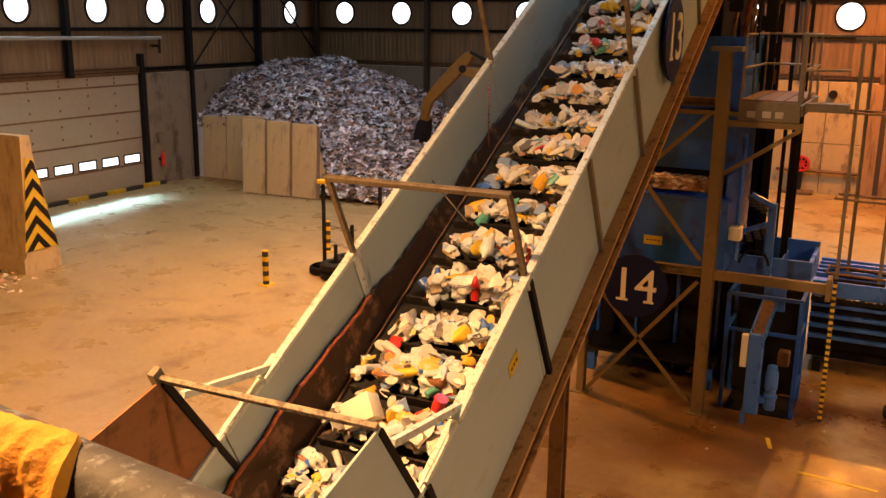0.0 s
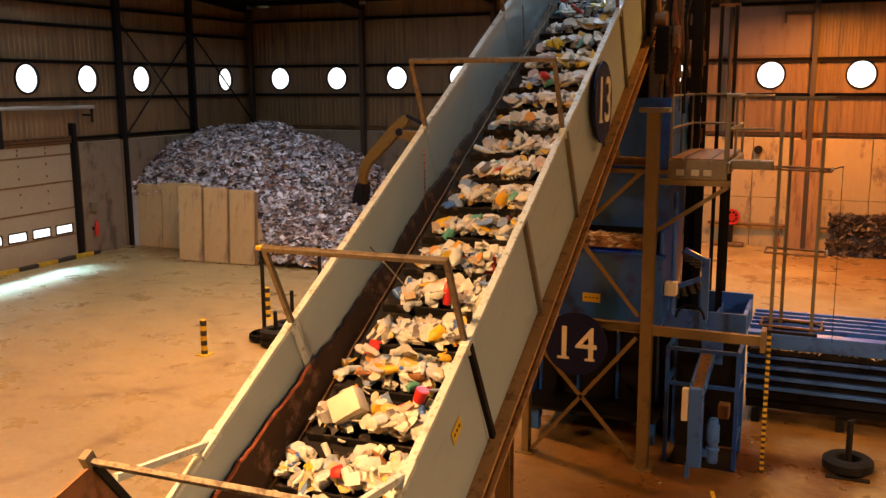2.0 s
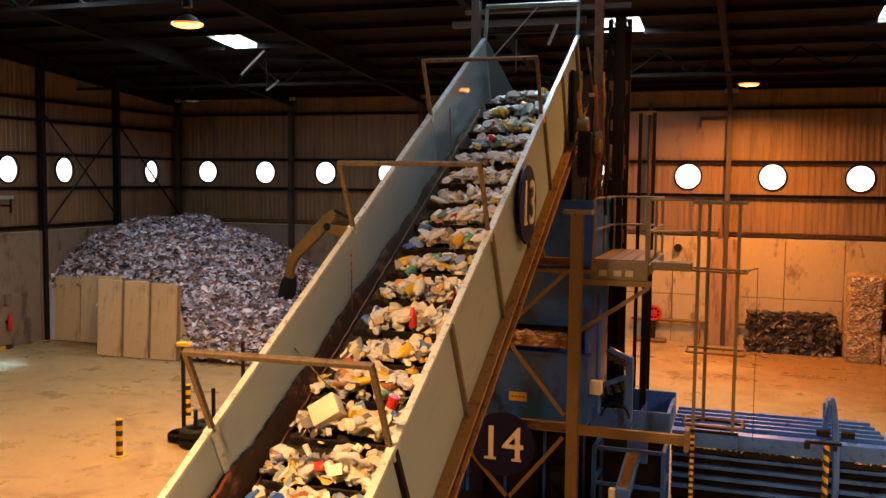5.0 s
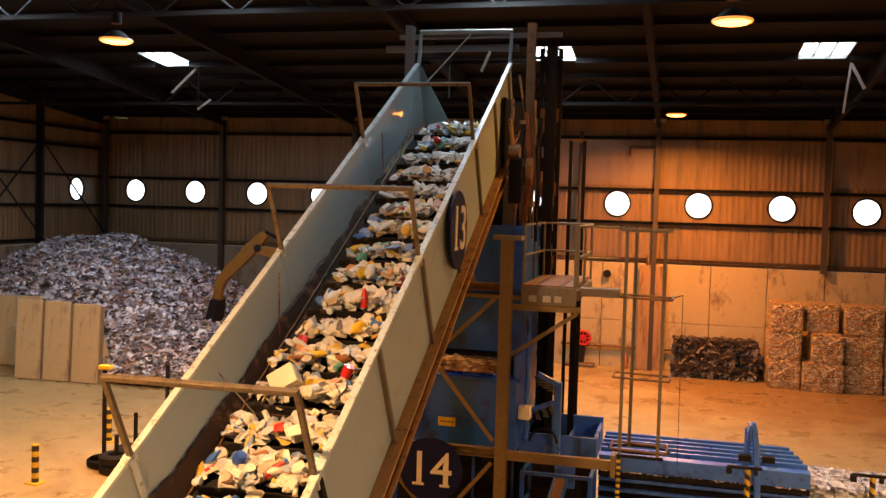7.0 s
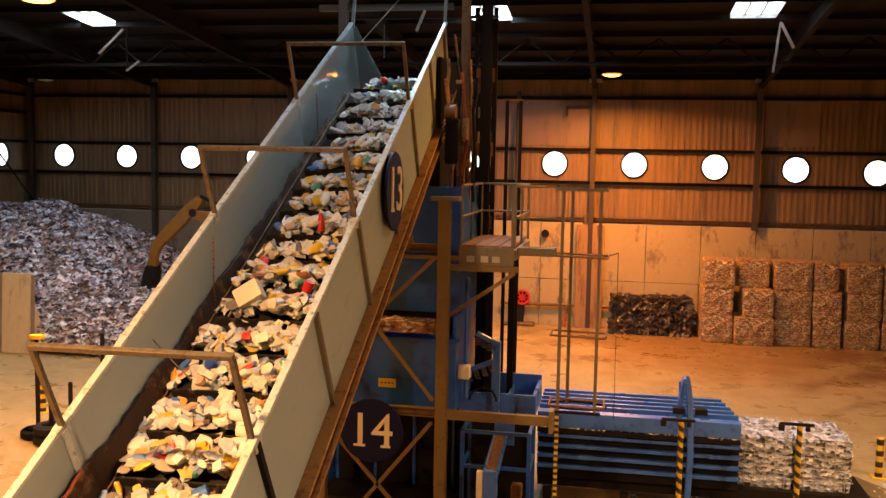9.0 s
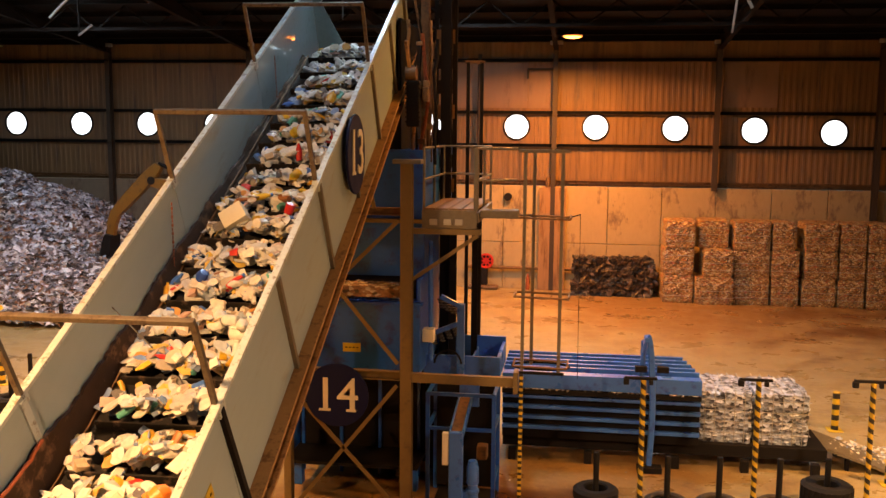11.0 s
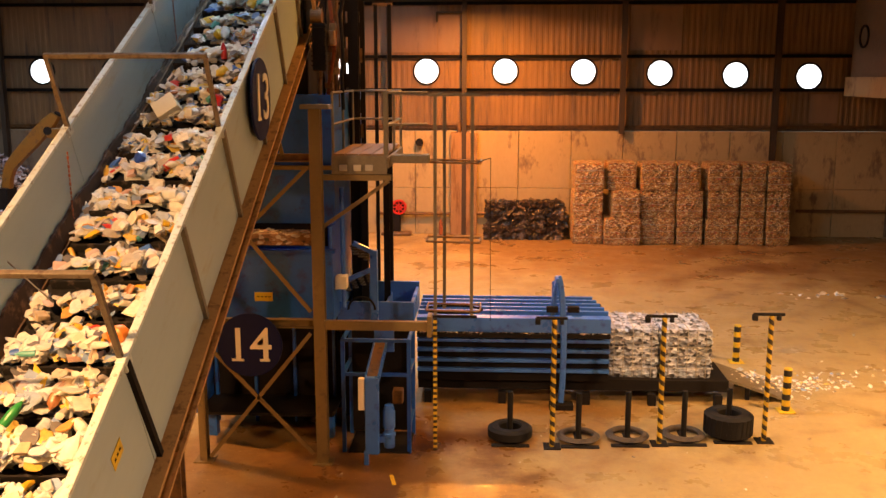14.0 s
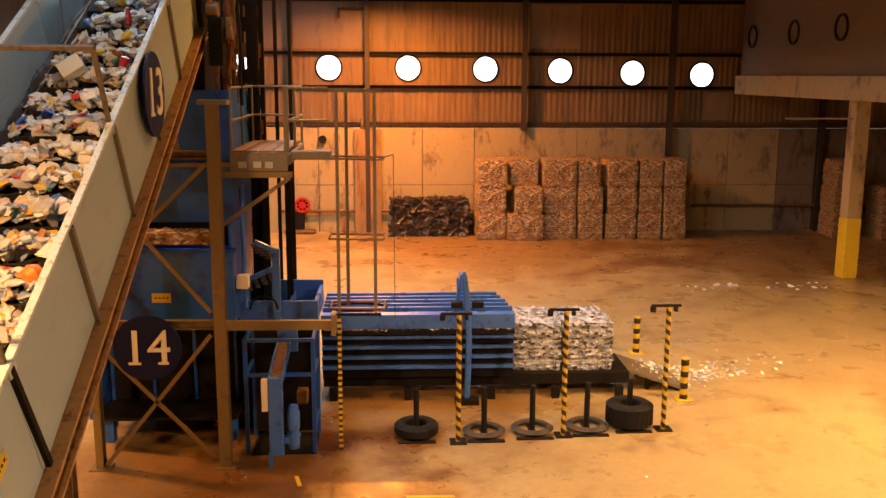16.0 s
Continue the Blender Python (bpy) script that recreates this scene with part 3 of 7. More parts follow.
def round_window(k, m, r, mat, label):
    """A round window: a dark ring frame and its pane, facing local -y."""
    w = tagged(new("window_%d" % k), label, "window", "round windows", "structure")
    w.matrix_world = m
    bm = bmesh.new()
    n = 32
    for i in range(n):
        a, b = 2 * math.pi * i / n, 2 * math.pi * (i + 1) / n
        loop = [[bm.verts.new((rr * math.cos(q), y, rr * math.sin(q))) for rr, y in ((r - 0.03, 0.03), (r - 0.03, -0.03), (r + 0.05, -0.03), (r + 0.05, 0.03))] for q in (a, b)]
        for i0 in range(4):
            bm.faces.new((loop[0][i0], loop[0][(i0 + 1) % 4], loop[1][(i0 + 1) % 4], loop[1][i0]))
    bmesh.ops.remove_doubles(bm, verts=bm.verts[:], dist=1e-4)
    part("window_frame", bm, STEEL_DARK, w)
    bm = bmesh.new()
    bm.faces.new([bm.verts.new((r * math.cos(2 * math.pi * i / n), 0.09, r * math.sin(2 * math.pi * i / n))) for i in range(n)])
    g = bmesh.ops.extrude_face_region(bm, geom=bm.faces[:])
    for v in g["geom"]:
        if isinstance(v, bmesh.types.BMVert):
            v.co.y += 0.02
    part("pane", bm, mat, w)
    return w


for k, x in enumerate(FAR_X):
    round_window(k + 1, pose(x, YF - 0.02, far_win_z(x)), WIN_R, SKY_PANE, "round porthole window, white with daylight, in the steel wall")
for k, y in enumerate(LEFT_Y):
    round_window(k + 20, pose(XL + 0.02, y, WIN_Z, 0, 0, 90), WIN_R, SKY_PANE, "round porthole window, white with daylight, in the gable wall")

# concrete push walls under the sheet, in cast panels
push = structure("push_wall_north", box_bm((XL, YF - 0.10, 0), (XR, YF + 0.3, 4.55)), CONCRETE, "stained concrete push wall along the hall", "wall")
x, widths = XL + 0.02, [2.3, 2.3, 2.26]
k = 0
while x < XR - 0.1:
    w = min(widths[k % 3], XR - x)
    for z0, z1 in ((0.0, 2.08), (2.1, 4.6)):
        # far-left panels and those below the upper storey have shade in their colour
        part("concrete_panel", box_bm((x + 0.012, YF - 0.28 - 0.012 * (k % 2), z0), (x + w - 0.012, YF - 0.10, z1), 0.015), CONCRETE if -12 < x < 16.5 else CONCRETE_SHADED, push)
    x, k = x + w, k + 1
# this wall's lesser light is put into the darker concrete colour
push = structure("push_wall_west", box_bm((XL - 0.3, 28.35, 0), (XL + 0.10, YF - 0.3, 4.55)), CONCRETE_SHADED, "stained concrete push wall beside the loading door", "wall")
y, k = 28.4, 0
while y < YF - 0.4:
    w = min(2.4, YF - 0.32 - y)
    part("concrete_panel", box_bm((XL + 0.10, y + 0.012, 0), (XL + 0.25 + 0.012 * (k % 2), y + w - 0.012, 4.6), 0.015), CONCRETE_SHADED, push)
    y, k = y + w, k + 1
structure("pier", box_bm((-1.62, YF - 0.60, 0), (-0.45, YF - 0.30, 4.55), 0.02), PIER, "rust-stained concrete pier before the push wall", "pier")
structure("wall_west_base", box_bm((XL - 0.3, YB, 0), (XL + 0.05, 16.8, 4.6)), CONCRETE, "concrete base wall of the gable", "wall")

# columns, rails, eaves beam, roof
COL_X = [-28.1, -21.6, -14.8, -7.9, -1.03, 5.8, 12.3, 19.2, 26.0]
for x in COL_X:
    structure("column", beam_bm((x, YF - 0.45, 4.5 if x == 5.8 else 0), (x, YF - 0.45, 10.9), 0.2, 0.34, up=(0, 1, 0), profile="I"), COLUMN, "dark steel column against the sheet wall")
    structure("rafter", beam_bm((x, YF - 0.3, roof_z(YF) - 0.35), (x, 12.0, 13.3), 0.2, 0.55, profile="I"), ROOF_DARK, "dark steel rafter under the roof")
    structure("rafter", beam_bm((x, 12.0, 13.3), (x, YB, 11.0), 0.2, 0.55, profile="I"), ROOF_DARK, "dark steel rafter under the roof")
    structure("column_bracket", beam_bm((x - 0.25, YF - 0.62, 10.75), (x + 0.3, YF - 0.62, 10.75), 0.12, 0.16), GALV, "bright bracket at the top of a column", "bracket")
for y in (24.5, 30.95, 35.7):
    structure("column", beam_bm((XL + 0.3, y, 4.6 if y < 28 else 0), (XL + 0.3, y, roof_z(y) - 0.2), 0.2, 0.3, up=(1, 0, 0), profile="I"), STEEL_DARK, "dark steel column against the gable wall")
for z in (4.78, 6.37, 7.8, 10.05):
    structure("wall_rail", beam_bm((XL, YF - 0.16, z), (XR, YF - 0.16, z), 0.12, 0.14, profile="C"), STEEL_BROWN if z < 5 else STEEL_DARK, "steel sheeting rail along the wall")
    structure("wall_rail", beam_bm((XL + 0.16, YB, z), (XL + 0.16, YF, z), 0.12, 0.14, profile="C"), STEEL_DARK, "steel sheeting rail along the gable wall")
structure("wall_rail", beam_bm((XL + 0.16, YB, 9.2), (XL + 0.16, YF, 9.2), 0.12, 0.14, profile="C"), STEEL_DARK, "steel sheeting rail along the gable wall")
for (ya, za), (yb, zb) in (((30.95, 9.4), (35.7, 4.8)), ((35.7, 9.2), (40.4, 4.9)), ((30.95, 4.8), (35.7, 9.4))):
    structure("wall_brace", tube_bm((XL + 0.5, ya, za), (XL + 0.5, yb, zb), 0.04), STEEL_DARK, "steel wind brace on the gable wall")
structure("eaves_beam", beam_bm((XL, YF - 0.5, 10.95), (XR, YF - 0.5, 10.95), 0.25, 0.3, profile="C"), STEEL_DARK, "dark eaves beam")


for k, (x0, x1, z0, z1) in enumerate(((-4.22, -2.24, 7.98, 9.95), (-5.5, -4.42, 7.98, 9.95), (-2.2, -1.15, 7.98, 9.6), (6.1, 8.3, 8.05, 9.95), (13.9, 15.1, 4.95, 6.2))):
    structure("wall_patch", box_bm((x0, YF - 0.045, z0), (x1, YF - 0.028, z1), 0.004), SHEET_PALE, "paler flat sheet screwed over the profiled wall", "wall sheet")
structure("pipe", tube_bm((-4.32, YF - 0.34, 4.6), (-4.32, YF - 0.34, 10.3), 0.09), COLUMN, "brown rainwater pipe down the steel wall")
structure("pipe", tube_bm((-2.22, YF - 0.3, 9.25), (-2.22, YF - 0.3, 9.68), 0.05), COLUMN, "short brown pipe on the steel wall")
structure("pipe", tube_bm((-2.24, YF - 0.3, 9.66), (-1.05, YF - 0.3, 9.66), 0.05), COLUMN, "short brown pipe on the steel wall")


def roof_bm(y0, y1, lights):
    """One roof slope as a thick sheet, with openings for its rooflights."""
    bm = bmesh.new()
    xs = sorted({XL - 0.3, XR + 0.3} | {v for q in lights for v in q[:2]})
    ys = sorted({y0, y1} | {v for q in lights for v in q[2:]})
    for xa, xb in zip(xs, xs[1:]):
        for ya, yb in zip(ys, ys[1:]):
            if not any(q[0] <= xa and xb <= q[1] and q[2] <= ya and yb <= q[3] for q in lights):
                lo = [bm.verts.new((x, y, roof_z(y))) for x, y in ((xa, ya), (xb, ya), (xb, yb), (xa, yb))]
                hi = [bm.verts.new((x, y, roof_z(y) + 0.12)) for x, y in ((xa, ya), (xb, ya), (xb, yb), (xa, yb))]
                bm.faces.new(lo), bm.faces.new(hi[::-1])
                for i in range(4):
                    bm.faces.new((lo[i], lo[(i + 1) % 4], hi[(i + 1) % 4], hi[i]))
    return bm


structure("ceiling", roof_bm(12.0, YF + 0.3, ROOFLIGHTS), ROOF_DARK, "near-black underside of the sheet roof")
structure("ceiling", roof_bm(YB - 0.3, 12.0, []), ROOF_DARK, "near-black underside of the sheet roof")
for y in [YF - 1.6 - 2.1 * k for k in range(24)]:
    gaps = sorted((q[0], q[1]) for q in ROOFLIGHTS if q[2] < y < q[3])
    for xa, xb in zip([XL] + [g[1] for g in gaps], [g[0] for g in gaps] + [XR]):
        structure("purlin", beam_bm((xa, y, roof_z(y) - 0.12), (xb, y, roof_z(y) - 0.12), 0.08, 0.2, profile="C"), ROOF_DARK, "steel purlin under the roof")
# the added, unseen openings are glazed like the first three
for k, (x0, x1, y0, y1) in enumerate(ROOFLIGHTS):
    w = tagged(new("window_%d" % (40 + k)), "bright rooflight in the dark roof", "rooflight", "rooflights", "structure")
    z0, z1 = roof_z(y0), roof_z(y1)
    bm = bmesh.new()
    quads(bm, [bm.verts.new(p) for p in ((x0, y0, z0 + 0.16), (x1, y0, z0 + 0.16), (x1, y1, z1 + 0.16), (x0, y1, z1 + 0.16))])
    part("pane", bm, SKY_PANE, w)
    for n in range(1, 3):
        x = x0 + (x1 - x0) * n / 3
        part("glazing_bar", beam_bm((x, y0, z0 + 0.10), (x, y1, z1 + 0.10), 0.05, 0.06), WORN_EDGE, w)
    for xa in (x0, x1):
        part("kerb", beam_bm((xa, y0, z0 + 0.08), (xa, y1, z1 + 0.08), 0.05, 0.12), WORN_EDGE, w)
    for ya in (y0, y1):
        part("kerb", beam_bm((x0, ya, roof_z(ya) + 0.08), (x1, ya, roof_z(ya) + 0.08), 0.05, 0.12), WORN_EDGE, w)


# ---- inclined conveyor ----
# its own space: x across, y up the slope, z square to the belt; the panels' top edges lie at z = 0
SLOPE, SWING = 27.18, 1.39
CONV = pose(-4.081, 8.0, 4.602, SLOPE, 0, SWING)
HALF, LOW, HEAD, TOP = 0.925, -5.0, 10.1, 11.3
BELT_Z = -1.0
conveyor = thing("conveyor", "inclined rubber belt conveyor with pale green side panels and rusty frame", "conveyor", at=CONV)
conv_at = lambda x, y, z: CONV @ Vector((x, y, z))

for side, s in (("left", -1), ("right", 1)):
    cuts = [LOW, -2.75, -0.345, 3.65, 7.4, TOP]
    for a, b in zip(cuts, cuts[1:]):
        x0, x1 = sorted((s * HALF, s * (HALF + 0.035)))
        p = part("side_panel", box_bm((x0, a + 0.006, -1.34), (x1, b - 0.006, 0.0), 0.004), UPPER_PANEL if a > 7 and s < 0 else PANEL_GREEN, conveyor, "pale green painted panel, scuffed and dusty")
    x0, x1 = sorted((s * (HALF - 0.012), s * (HALF + 0.07)))
    for a, b in zip(cuts, cuts[1:]):
        part("panel_rim", box_bm((x0, a + 0.01, 0.002), (x1, b - 0.01, 0.05), 0.008), WORN_EDGE, conveyor, "worn folded rim along the panel's top")
    # outer stiffeners
    for y in (-2.75, -0.345, 1.65, 3.65, 5.5, 7.4, 9.2, 10.8):
        bm = beam_bm((s * (HALF + 0.06), y + 0.10, -1.36), (s * (HALF + 0.06), y, 0.0), 0.05, 0.07, up=(0, 1, 0))
        part("stiffener", bm, RAIL_GREY if y > 1 else STEEL_DARK, conveyor)
    # side beam under the panels
    bm = beam_bm((s * (HALF + 0.06), LOW - 0.3, -1.50), (s * (HALF + 0.06), TOP, -1.50), 0.16, 0.28, up=(0, 0, 1), profile="C")
    add_beam(bm, (s * (HALF + 0.15), LOW - 0.3, -1.38), (s * (HALF + 0.15), TOP, -1.38), 0.05, 0.05)
    add_beam(bm, (s * (HALF + 0.15), LOW - 0.3, -1.62), (s * (HALF + 0.15), TOP, -1.62), 0.05, 0.04)
    part("side_beam", bm, RUST_BEAM, conveyor, "rusty brown channel beam")
    # rubber skirt with a ragged upper edge
    bm, rnd, pts = bmesh.new(), random.Random(3 if s < 0 else 4), []
    y = LOW
    while y < HEAD:
        pts.append((y, np.interp(y, (-5.0, -2.0, -0.4, 0.5, 2.0, 4.0, 5.5, 8.0), (-0.34, -0.39, -0.54, -0.64, -0.72, -0.80, -0.84, -0.92)) + 0.07 * noise.noise((y * 0.8, s, 0))
                    + 0.05 * noise.noise((y * 1.9, s, 4)) + rnd.uniform(-0.018, 0.018)))
        y += 0.08
    x0 = s * (HALF - 0.014)
    rows = [[bm.verts.new((x0, y, h)), bm.verts.new((x0 - s * 0.03, y, h - 0.015)), bm.verts.new((x0 - s * 0.045, y, min(-0.86, h - 0.05))),
             bm.verts.new((x0 - s * (0.10 + 0.03 * noise.noise((y * 3, 0, s))), y, BELT_Z + 0.03))] for y, h in pts]
    for p, q in zip(rows, rows[1:]):
        for i in range(3):
            bm.faces.new((p[i], q[i], q[i + 1], p[i + 1]))
    part("rubber_skirt", bm, RUBBER, conveyor, "dark brown rubber skirt caked with dirt", smooth=True)
    if s < 0:
        bm = bmesh.new()
        low = [q for q in pts if q[0] < -0.34]
        for p, q in zip(low, low[1:]):
            add_tube(bm, (x0 + 0.035, p[0], p[1]), (x0 + 0.035, q[0], q[1]), 0.022, 6)
        part("rust_edge", bm, RUST_RED, conveyor, "rusty ragged edge of the skirt")
    # wavy sidewall of the belt
    bm, rows, y = bmesh.new(), [], LOW
    while y < HEAD:
        x = s * (0.815 + 0.004 * math.sin(y * 2 * math.pi / 0.34))
        rows.append([bm.verts.new((x + o, y, z)) for o, z in ((-0.012, BELT_Z), (-0.012, BELT_Z + 0.055), (0.012, BELT_Z + 0.055), (0.012, BELT_Z))])
        y += 0.035
    for p, q in zip(rows, rows[1:]):
        for i in range(3):
            bm.faces.new((p[i], q[i], q[i + 1], p[i + 1]))
    part("belt_sidewall", bm, STEEL_BROWN if s < 0 else RUBBER, conveyor, "low brown edge strip of the belt", smooth=True)

part("belt", box_bm((-HALF + 0.02, LOW, BELT_Z - 0.05), (HALF - 0.02, HEAD, BELT_Z)), BELT, conveyor, "black dirty conveyor belt")
part("belt", box_bm((-HALF + 0.1, LOW, -1.46), (HALF - 0.1, HEAD, -1.43)), BELT, conveyor)
part("head_drum", tube_bm((-HALF + 0.03, HEAD, -1.22), (HALF - 0.03, HEAD, -1.22), 0.20, seg=20), STEEL_DARK, conveyor)
part("tail_drum", tube_bm((-HALF + 0.03, LOW, -1.22), (HALF - 0.03, LOW, -1.22), 0.20, seg=20), STEEL_DARK, conveyor)
y = LOW + 0.5
while y < TOP:
    part("cross_member", beam_bm((-HALF - 0.04, y, -1.58), (HALF + 0.04, y, -1.58), 0.07, 0.09, up=(0, 0, 1)), STEEL_BROWN, conveyor)
    y += 1.95
part("bottom_plate", box_bm((-HALF, LOW, -1.70), (HALF, TOP, -1.66)), STEEL_BROWN, conveyor)

# guard frames over the belt
for y, mat in ((-0.345, GUARD), (3.65, GUARD), (7.4, GUARD)):
    part("guard_bar", box_bm((-0.955, y - 0.03, 0.97), (0.955, y + 0.03, 1.025), 0.008), mat, conveyor, "worn grey guard bar over the belt")
    for s in (-1, 1):
        part("guard_post", beam_bm((s * 0.935, y + 0.02, -0.02), (s * 0.935, y, 0.97), 0.05, 0.05, up=(0, 1, 0), profile="L"), mat, conveyor)
    part("guard_foot", box_bm((-1.0, y - 0.06, -0.08), (-0.91, y + 0.1, 0.055), 0.008), WORN_EDGE, conveyor)
    part("guard_foot", box_bm((0.91, y - 0.06, -0.08), (1.0, y + 0.1, 0.055), 0.008), WORN_EDGE, conveyor)
part("hanging_cord", tube_bm((-0.93, 1.5, -0.35), (-0.50, 1.35, -0.80), 0.008, seg=6), RAIL_GREY, conveyor)
part("inner_stiffener", box_bm((-HALF + 0.002, -0.40, -0.66), (-HALF + 0.022, -0.3, -0.0), 0.004), WORN_EDGE, conveyor)
for a, b in (((-0.885, 3.38, -0.14), (-0.87, 2.94, -1.0)), ((-0.885, 8.31, -0.22), (-0.87, 8.04, -0.88))):
    bm, n = bmesh.new(), 18
    for k in range(n):
        p, q = Vector(a).lerp(Vector(b), k / n), Vector(a).lerp(Vector(b), (k + 0.8) / n)
        add_tube(bm, p, q, 0.014 if k % 2 else 0.009, 6)
    tagged(part("hanging_chain", bm, RUST_RED, conveyor, "thin rusty chain hanging by the panel"), kind="stuff")
# lower frame with braces to the panels
part("guard_bar", box_bm((-0.96, -3.045, 0.995), (0.96, -2.995, 1.04), 0.006), RAIL_LIGHT, conveyor, "worn grey guard bar over the belt")
for s in (-1, 1):
    part("guard_post", beam_bm((s * 0.945, -2.80, -0.35), (s * 0.945, -3.02, 0.98), 0.07, 0.06, up=(0, 1, 0)), STEEL_DARK, conveyor)
    part("guard_brace", beam_bm((s * 0.945, -2.92, 0.72), (s * 0.945, -1.95, 0.03), 0.06, 0.05, up=(1, 0, 0)), WORN_EDGE, conveyor)
    part("guard_foot", box_bm((s * 0.95 - 0.06, -2.12, 0.0), (s * 0.95 + 0.06, -1.82, 0.07), 0.008), WORN_EDGE, conveyor)
    part("gusset", box_bm((s * 0.95 - 0.02, -2.84, -0.03), (s * 0.95 + 0.02, -2.16, 0.06), 0.008), WORN_EDGE, conveyor)
part("corner_plate", box_bm((-1.01, -3.07, 0.98), (-0.94, -2.97, 1.10), 0.006), RAIL_GREY, conveyor)

# top hood: posts, cross bar and a plate that leans over the drop
for s in (-1, 1):
    part("hood_post", beam_bm((s * 0.93, 11.25, -0.05), (s * 0.93, 11.77, 0.54), 0.06, 0.06, up=(0, 1, 0)), HOOD, conveyor)
part("hood_bar", box_bm((-0.96, 11.72, 0.50), (0.96, 11.81, 0.58), 0.01), HOOD, conveyor)
part("hood_rod", tube_bm((-0.80, 11.2, -0.35), (0.10, 11.74, 0.50), 0.012, seg=6), GALV, conveyor)
bm = bmesh.new()
v = [bm.verts.new(p) for p in ((-0.92, 11.29, -0.03), (-0.92, 11.29, -1.30), (-0.36, 11.29, -1.30), (-0.71, 11.29, -0.46), (-0.86, 11.29, -0.05))]
bm.faces.new(v)
g = bmesh.ops.extrude_face_region(bm, geom=bm.faces[:])
for q in g["geom"]:
    if isinstance(q, bmesh.types.BMVert):
        q.co += Vector((0.0, 0.012, 0.0))
part("deflector_plate", bm, HOOD, conveyor, "bent pale plate at the drop end")

# yellow notice on the panel: writing too small to read
label_plate = part("notice", box_bm((HALF + 0.038, -1.06, -0.60), (HALF + 0.044, -0.82, -0.44), 0.002), YELLOW, conveyor, "small yellow notice with black writing")
for k in range(3):
    part("writing", box_bm((HALF + 0.0445, -1.02 + k * 0.06, -0.535), (HALF + 0.0465, -0.985 + k * 0.06, -0.505)), BLACK, label_plate)


def digits(text, size, mat, parent, m, name="number"):
    """Raised lettering with the built-in font, as a mesh part."""
    c = bpy.data.curves.new(name, "FONT")
    c.body, c.size, c.extrude, c.align_x, c.align_y, c.offset = text, size, 0.008, "CENTER", "CENTER", 0.004
    tmp = new(name, c)
    me = bpy.data.meshes.new_from_object(tmp.evaluated_get(bpy.context.evaluated_depsgraph_get()))
    bpy.data.objects.remove(tmp)
    me.materials.clear()
    me.materials.append(mat)
    ob = new(name, me)
    ob.parent, ob.matrix_basis = parent, m
    return ob


def round_sign(text, m, r, label):
    """A round enamel sign in the local x-z plane, facing -y, with a serifed number."""
    sign = thing("number_sign", label, "sign", "round number signs", at=m)
    bm = bmesh.new()
    add_lathe(bm, [(0, 0), (r - 0.01, 0), (r, 0.01), (r, 0.03), (r - 0.01, 0.04), (0, 0.04)], 40)
    for v in bm.verts:
        v.co = Vector((v.co.x, -v.co.z, v.co.y))
    part("disc", bm, BLUE_NAVY, sign)
    digits(text, 0.82 if text == "14" else 0.92, CREAM, sign, pose(0, -0.048, 0, 90, 0, 0))
    # serifs under the strokes, as on the painted figures
    for x, w in ((-0.218, 0.107), (0.267, 0.09))[:2 if text == "14" else 1]:
        part("serif", box_bm((x - w, -0.056, -0.29), (x + w, -0.046, -0.245)), CREAM, sign)
    return sign


round_sign("14", pose(-4.12, 15.60, 2.25), 0.58, "round dark blue sign with a cream number fourteen")
p = conv_at(HALF + 0.105, 5.43, -0.54)
round_sign("13", Matrix.Translation(p) @ pose(0, 0, 0, 0, 0, 90 + SWING), 0.58, "round dark blue sign with a cream number thirteen")

# infeed hopper plates and the level infeed belt under them
TAIL = conv_at(0, LOW, BELT_Z)
for s, mat, lab in ((-1, RUST, "rusty brown hopper side plate"), (1, PANEL_GREEN, "pale green hopper side plate")):
    top = conv_at(s * 0.945, -3.0, 0.99)
    bm = bmesh.new()
    foot = conv_at(s * 0.945, -2.76, -0.9)
    pts = [top, Vector((top.x + 0.12, 0.6, top.z - 0.25 * (top.y - 0.6))), Vector((top.x + 0.12, 0.6, 1.2)), Vector((foot.x, foot.y - 0.8, 1.4)), foot]
    f = bm.faces.new([bm.verts.new(q) for q in pts])
    g = bmesh.ops.extrude_face_region(bm, geom=[f])
    for q in g["geom"]:
        if isinstance(q, bmesh.types.BMVert):
            q.co.x += s * 0.02
    ob = part("hopper_plate", bm, mat, None, lab)
    tagged(ob, lab + " beside the infeed", "hopper plate")
infeed = thing("infeed_conveyor", "level infeed belt that leads to the inclined conveyor", "conveyor")
part("belt", box_bm((TAIL.x - 0.78, -9.5, TAIL.z - 0.05), (TAIL.x + 0.95, TAIL.y + 0.1, TAIL.z)), BELT, infeed)
for s in (-1, 1):
    part("side_beam", box_bm((TAIL.x + 0.09 + s * 0.93 - 0.04, -9.5, TAIL.z - 0.5), (TAIL.x + 0.09 + s * 0.93 + 0.04, TAIL.y - 0.1, TAIL.z + 0.2)), STEEL_BROWN, infeed)
    for y in (-8.5, -4.5, -0.5, 2.6):
        part("leg", beam_bm((TAIL.x + 0.09 + s * 0.93, y, 0), (TAIL.x + 0.09 + s * 0.93, y, TAIL.z - 0.4), 0.1, 0.1, up=(0, 1, 0)), STEEL_BROWN, infeed)

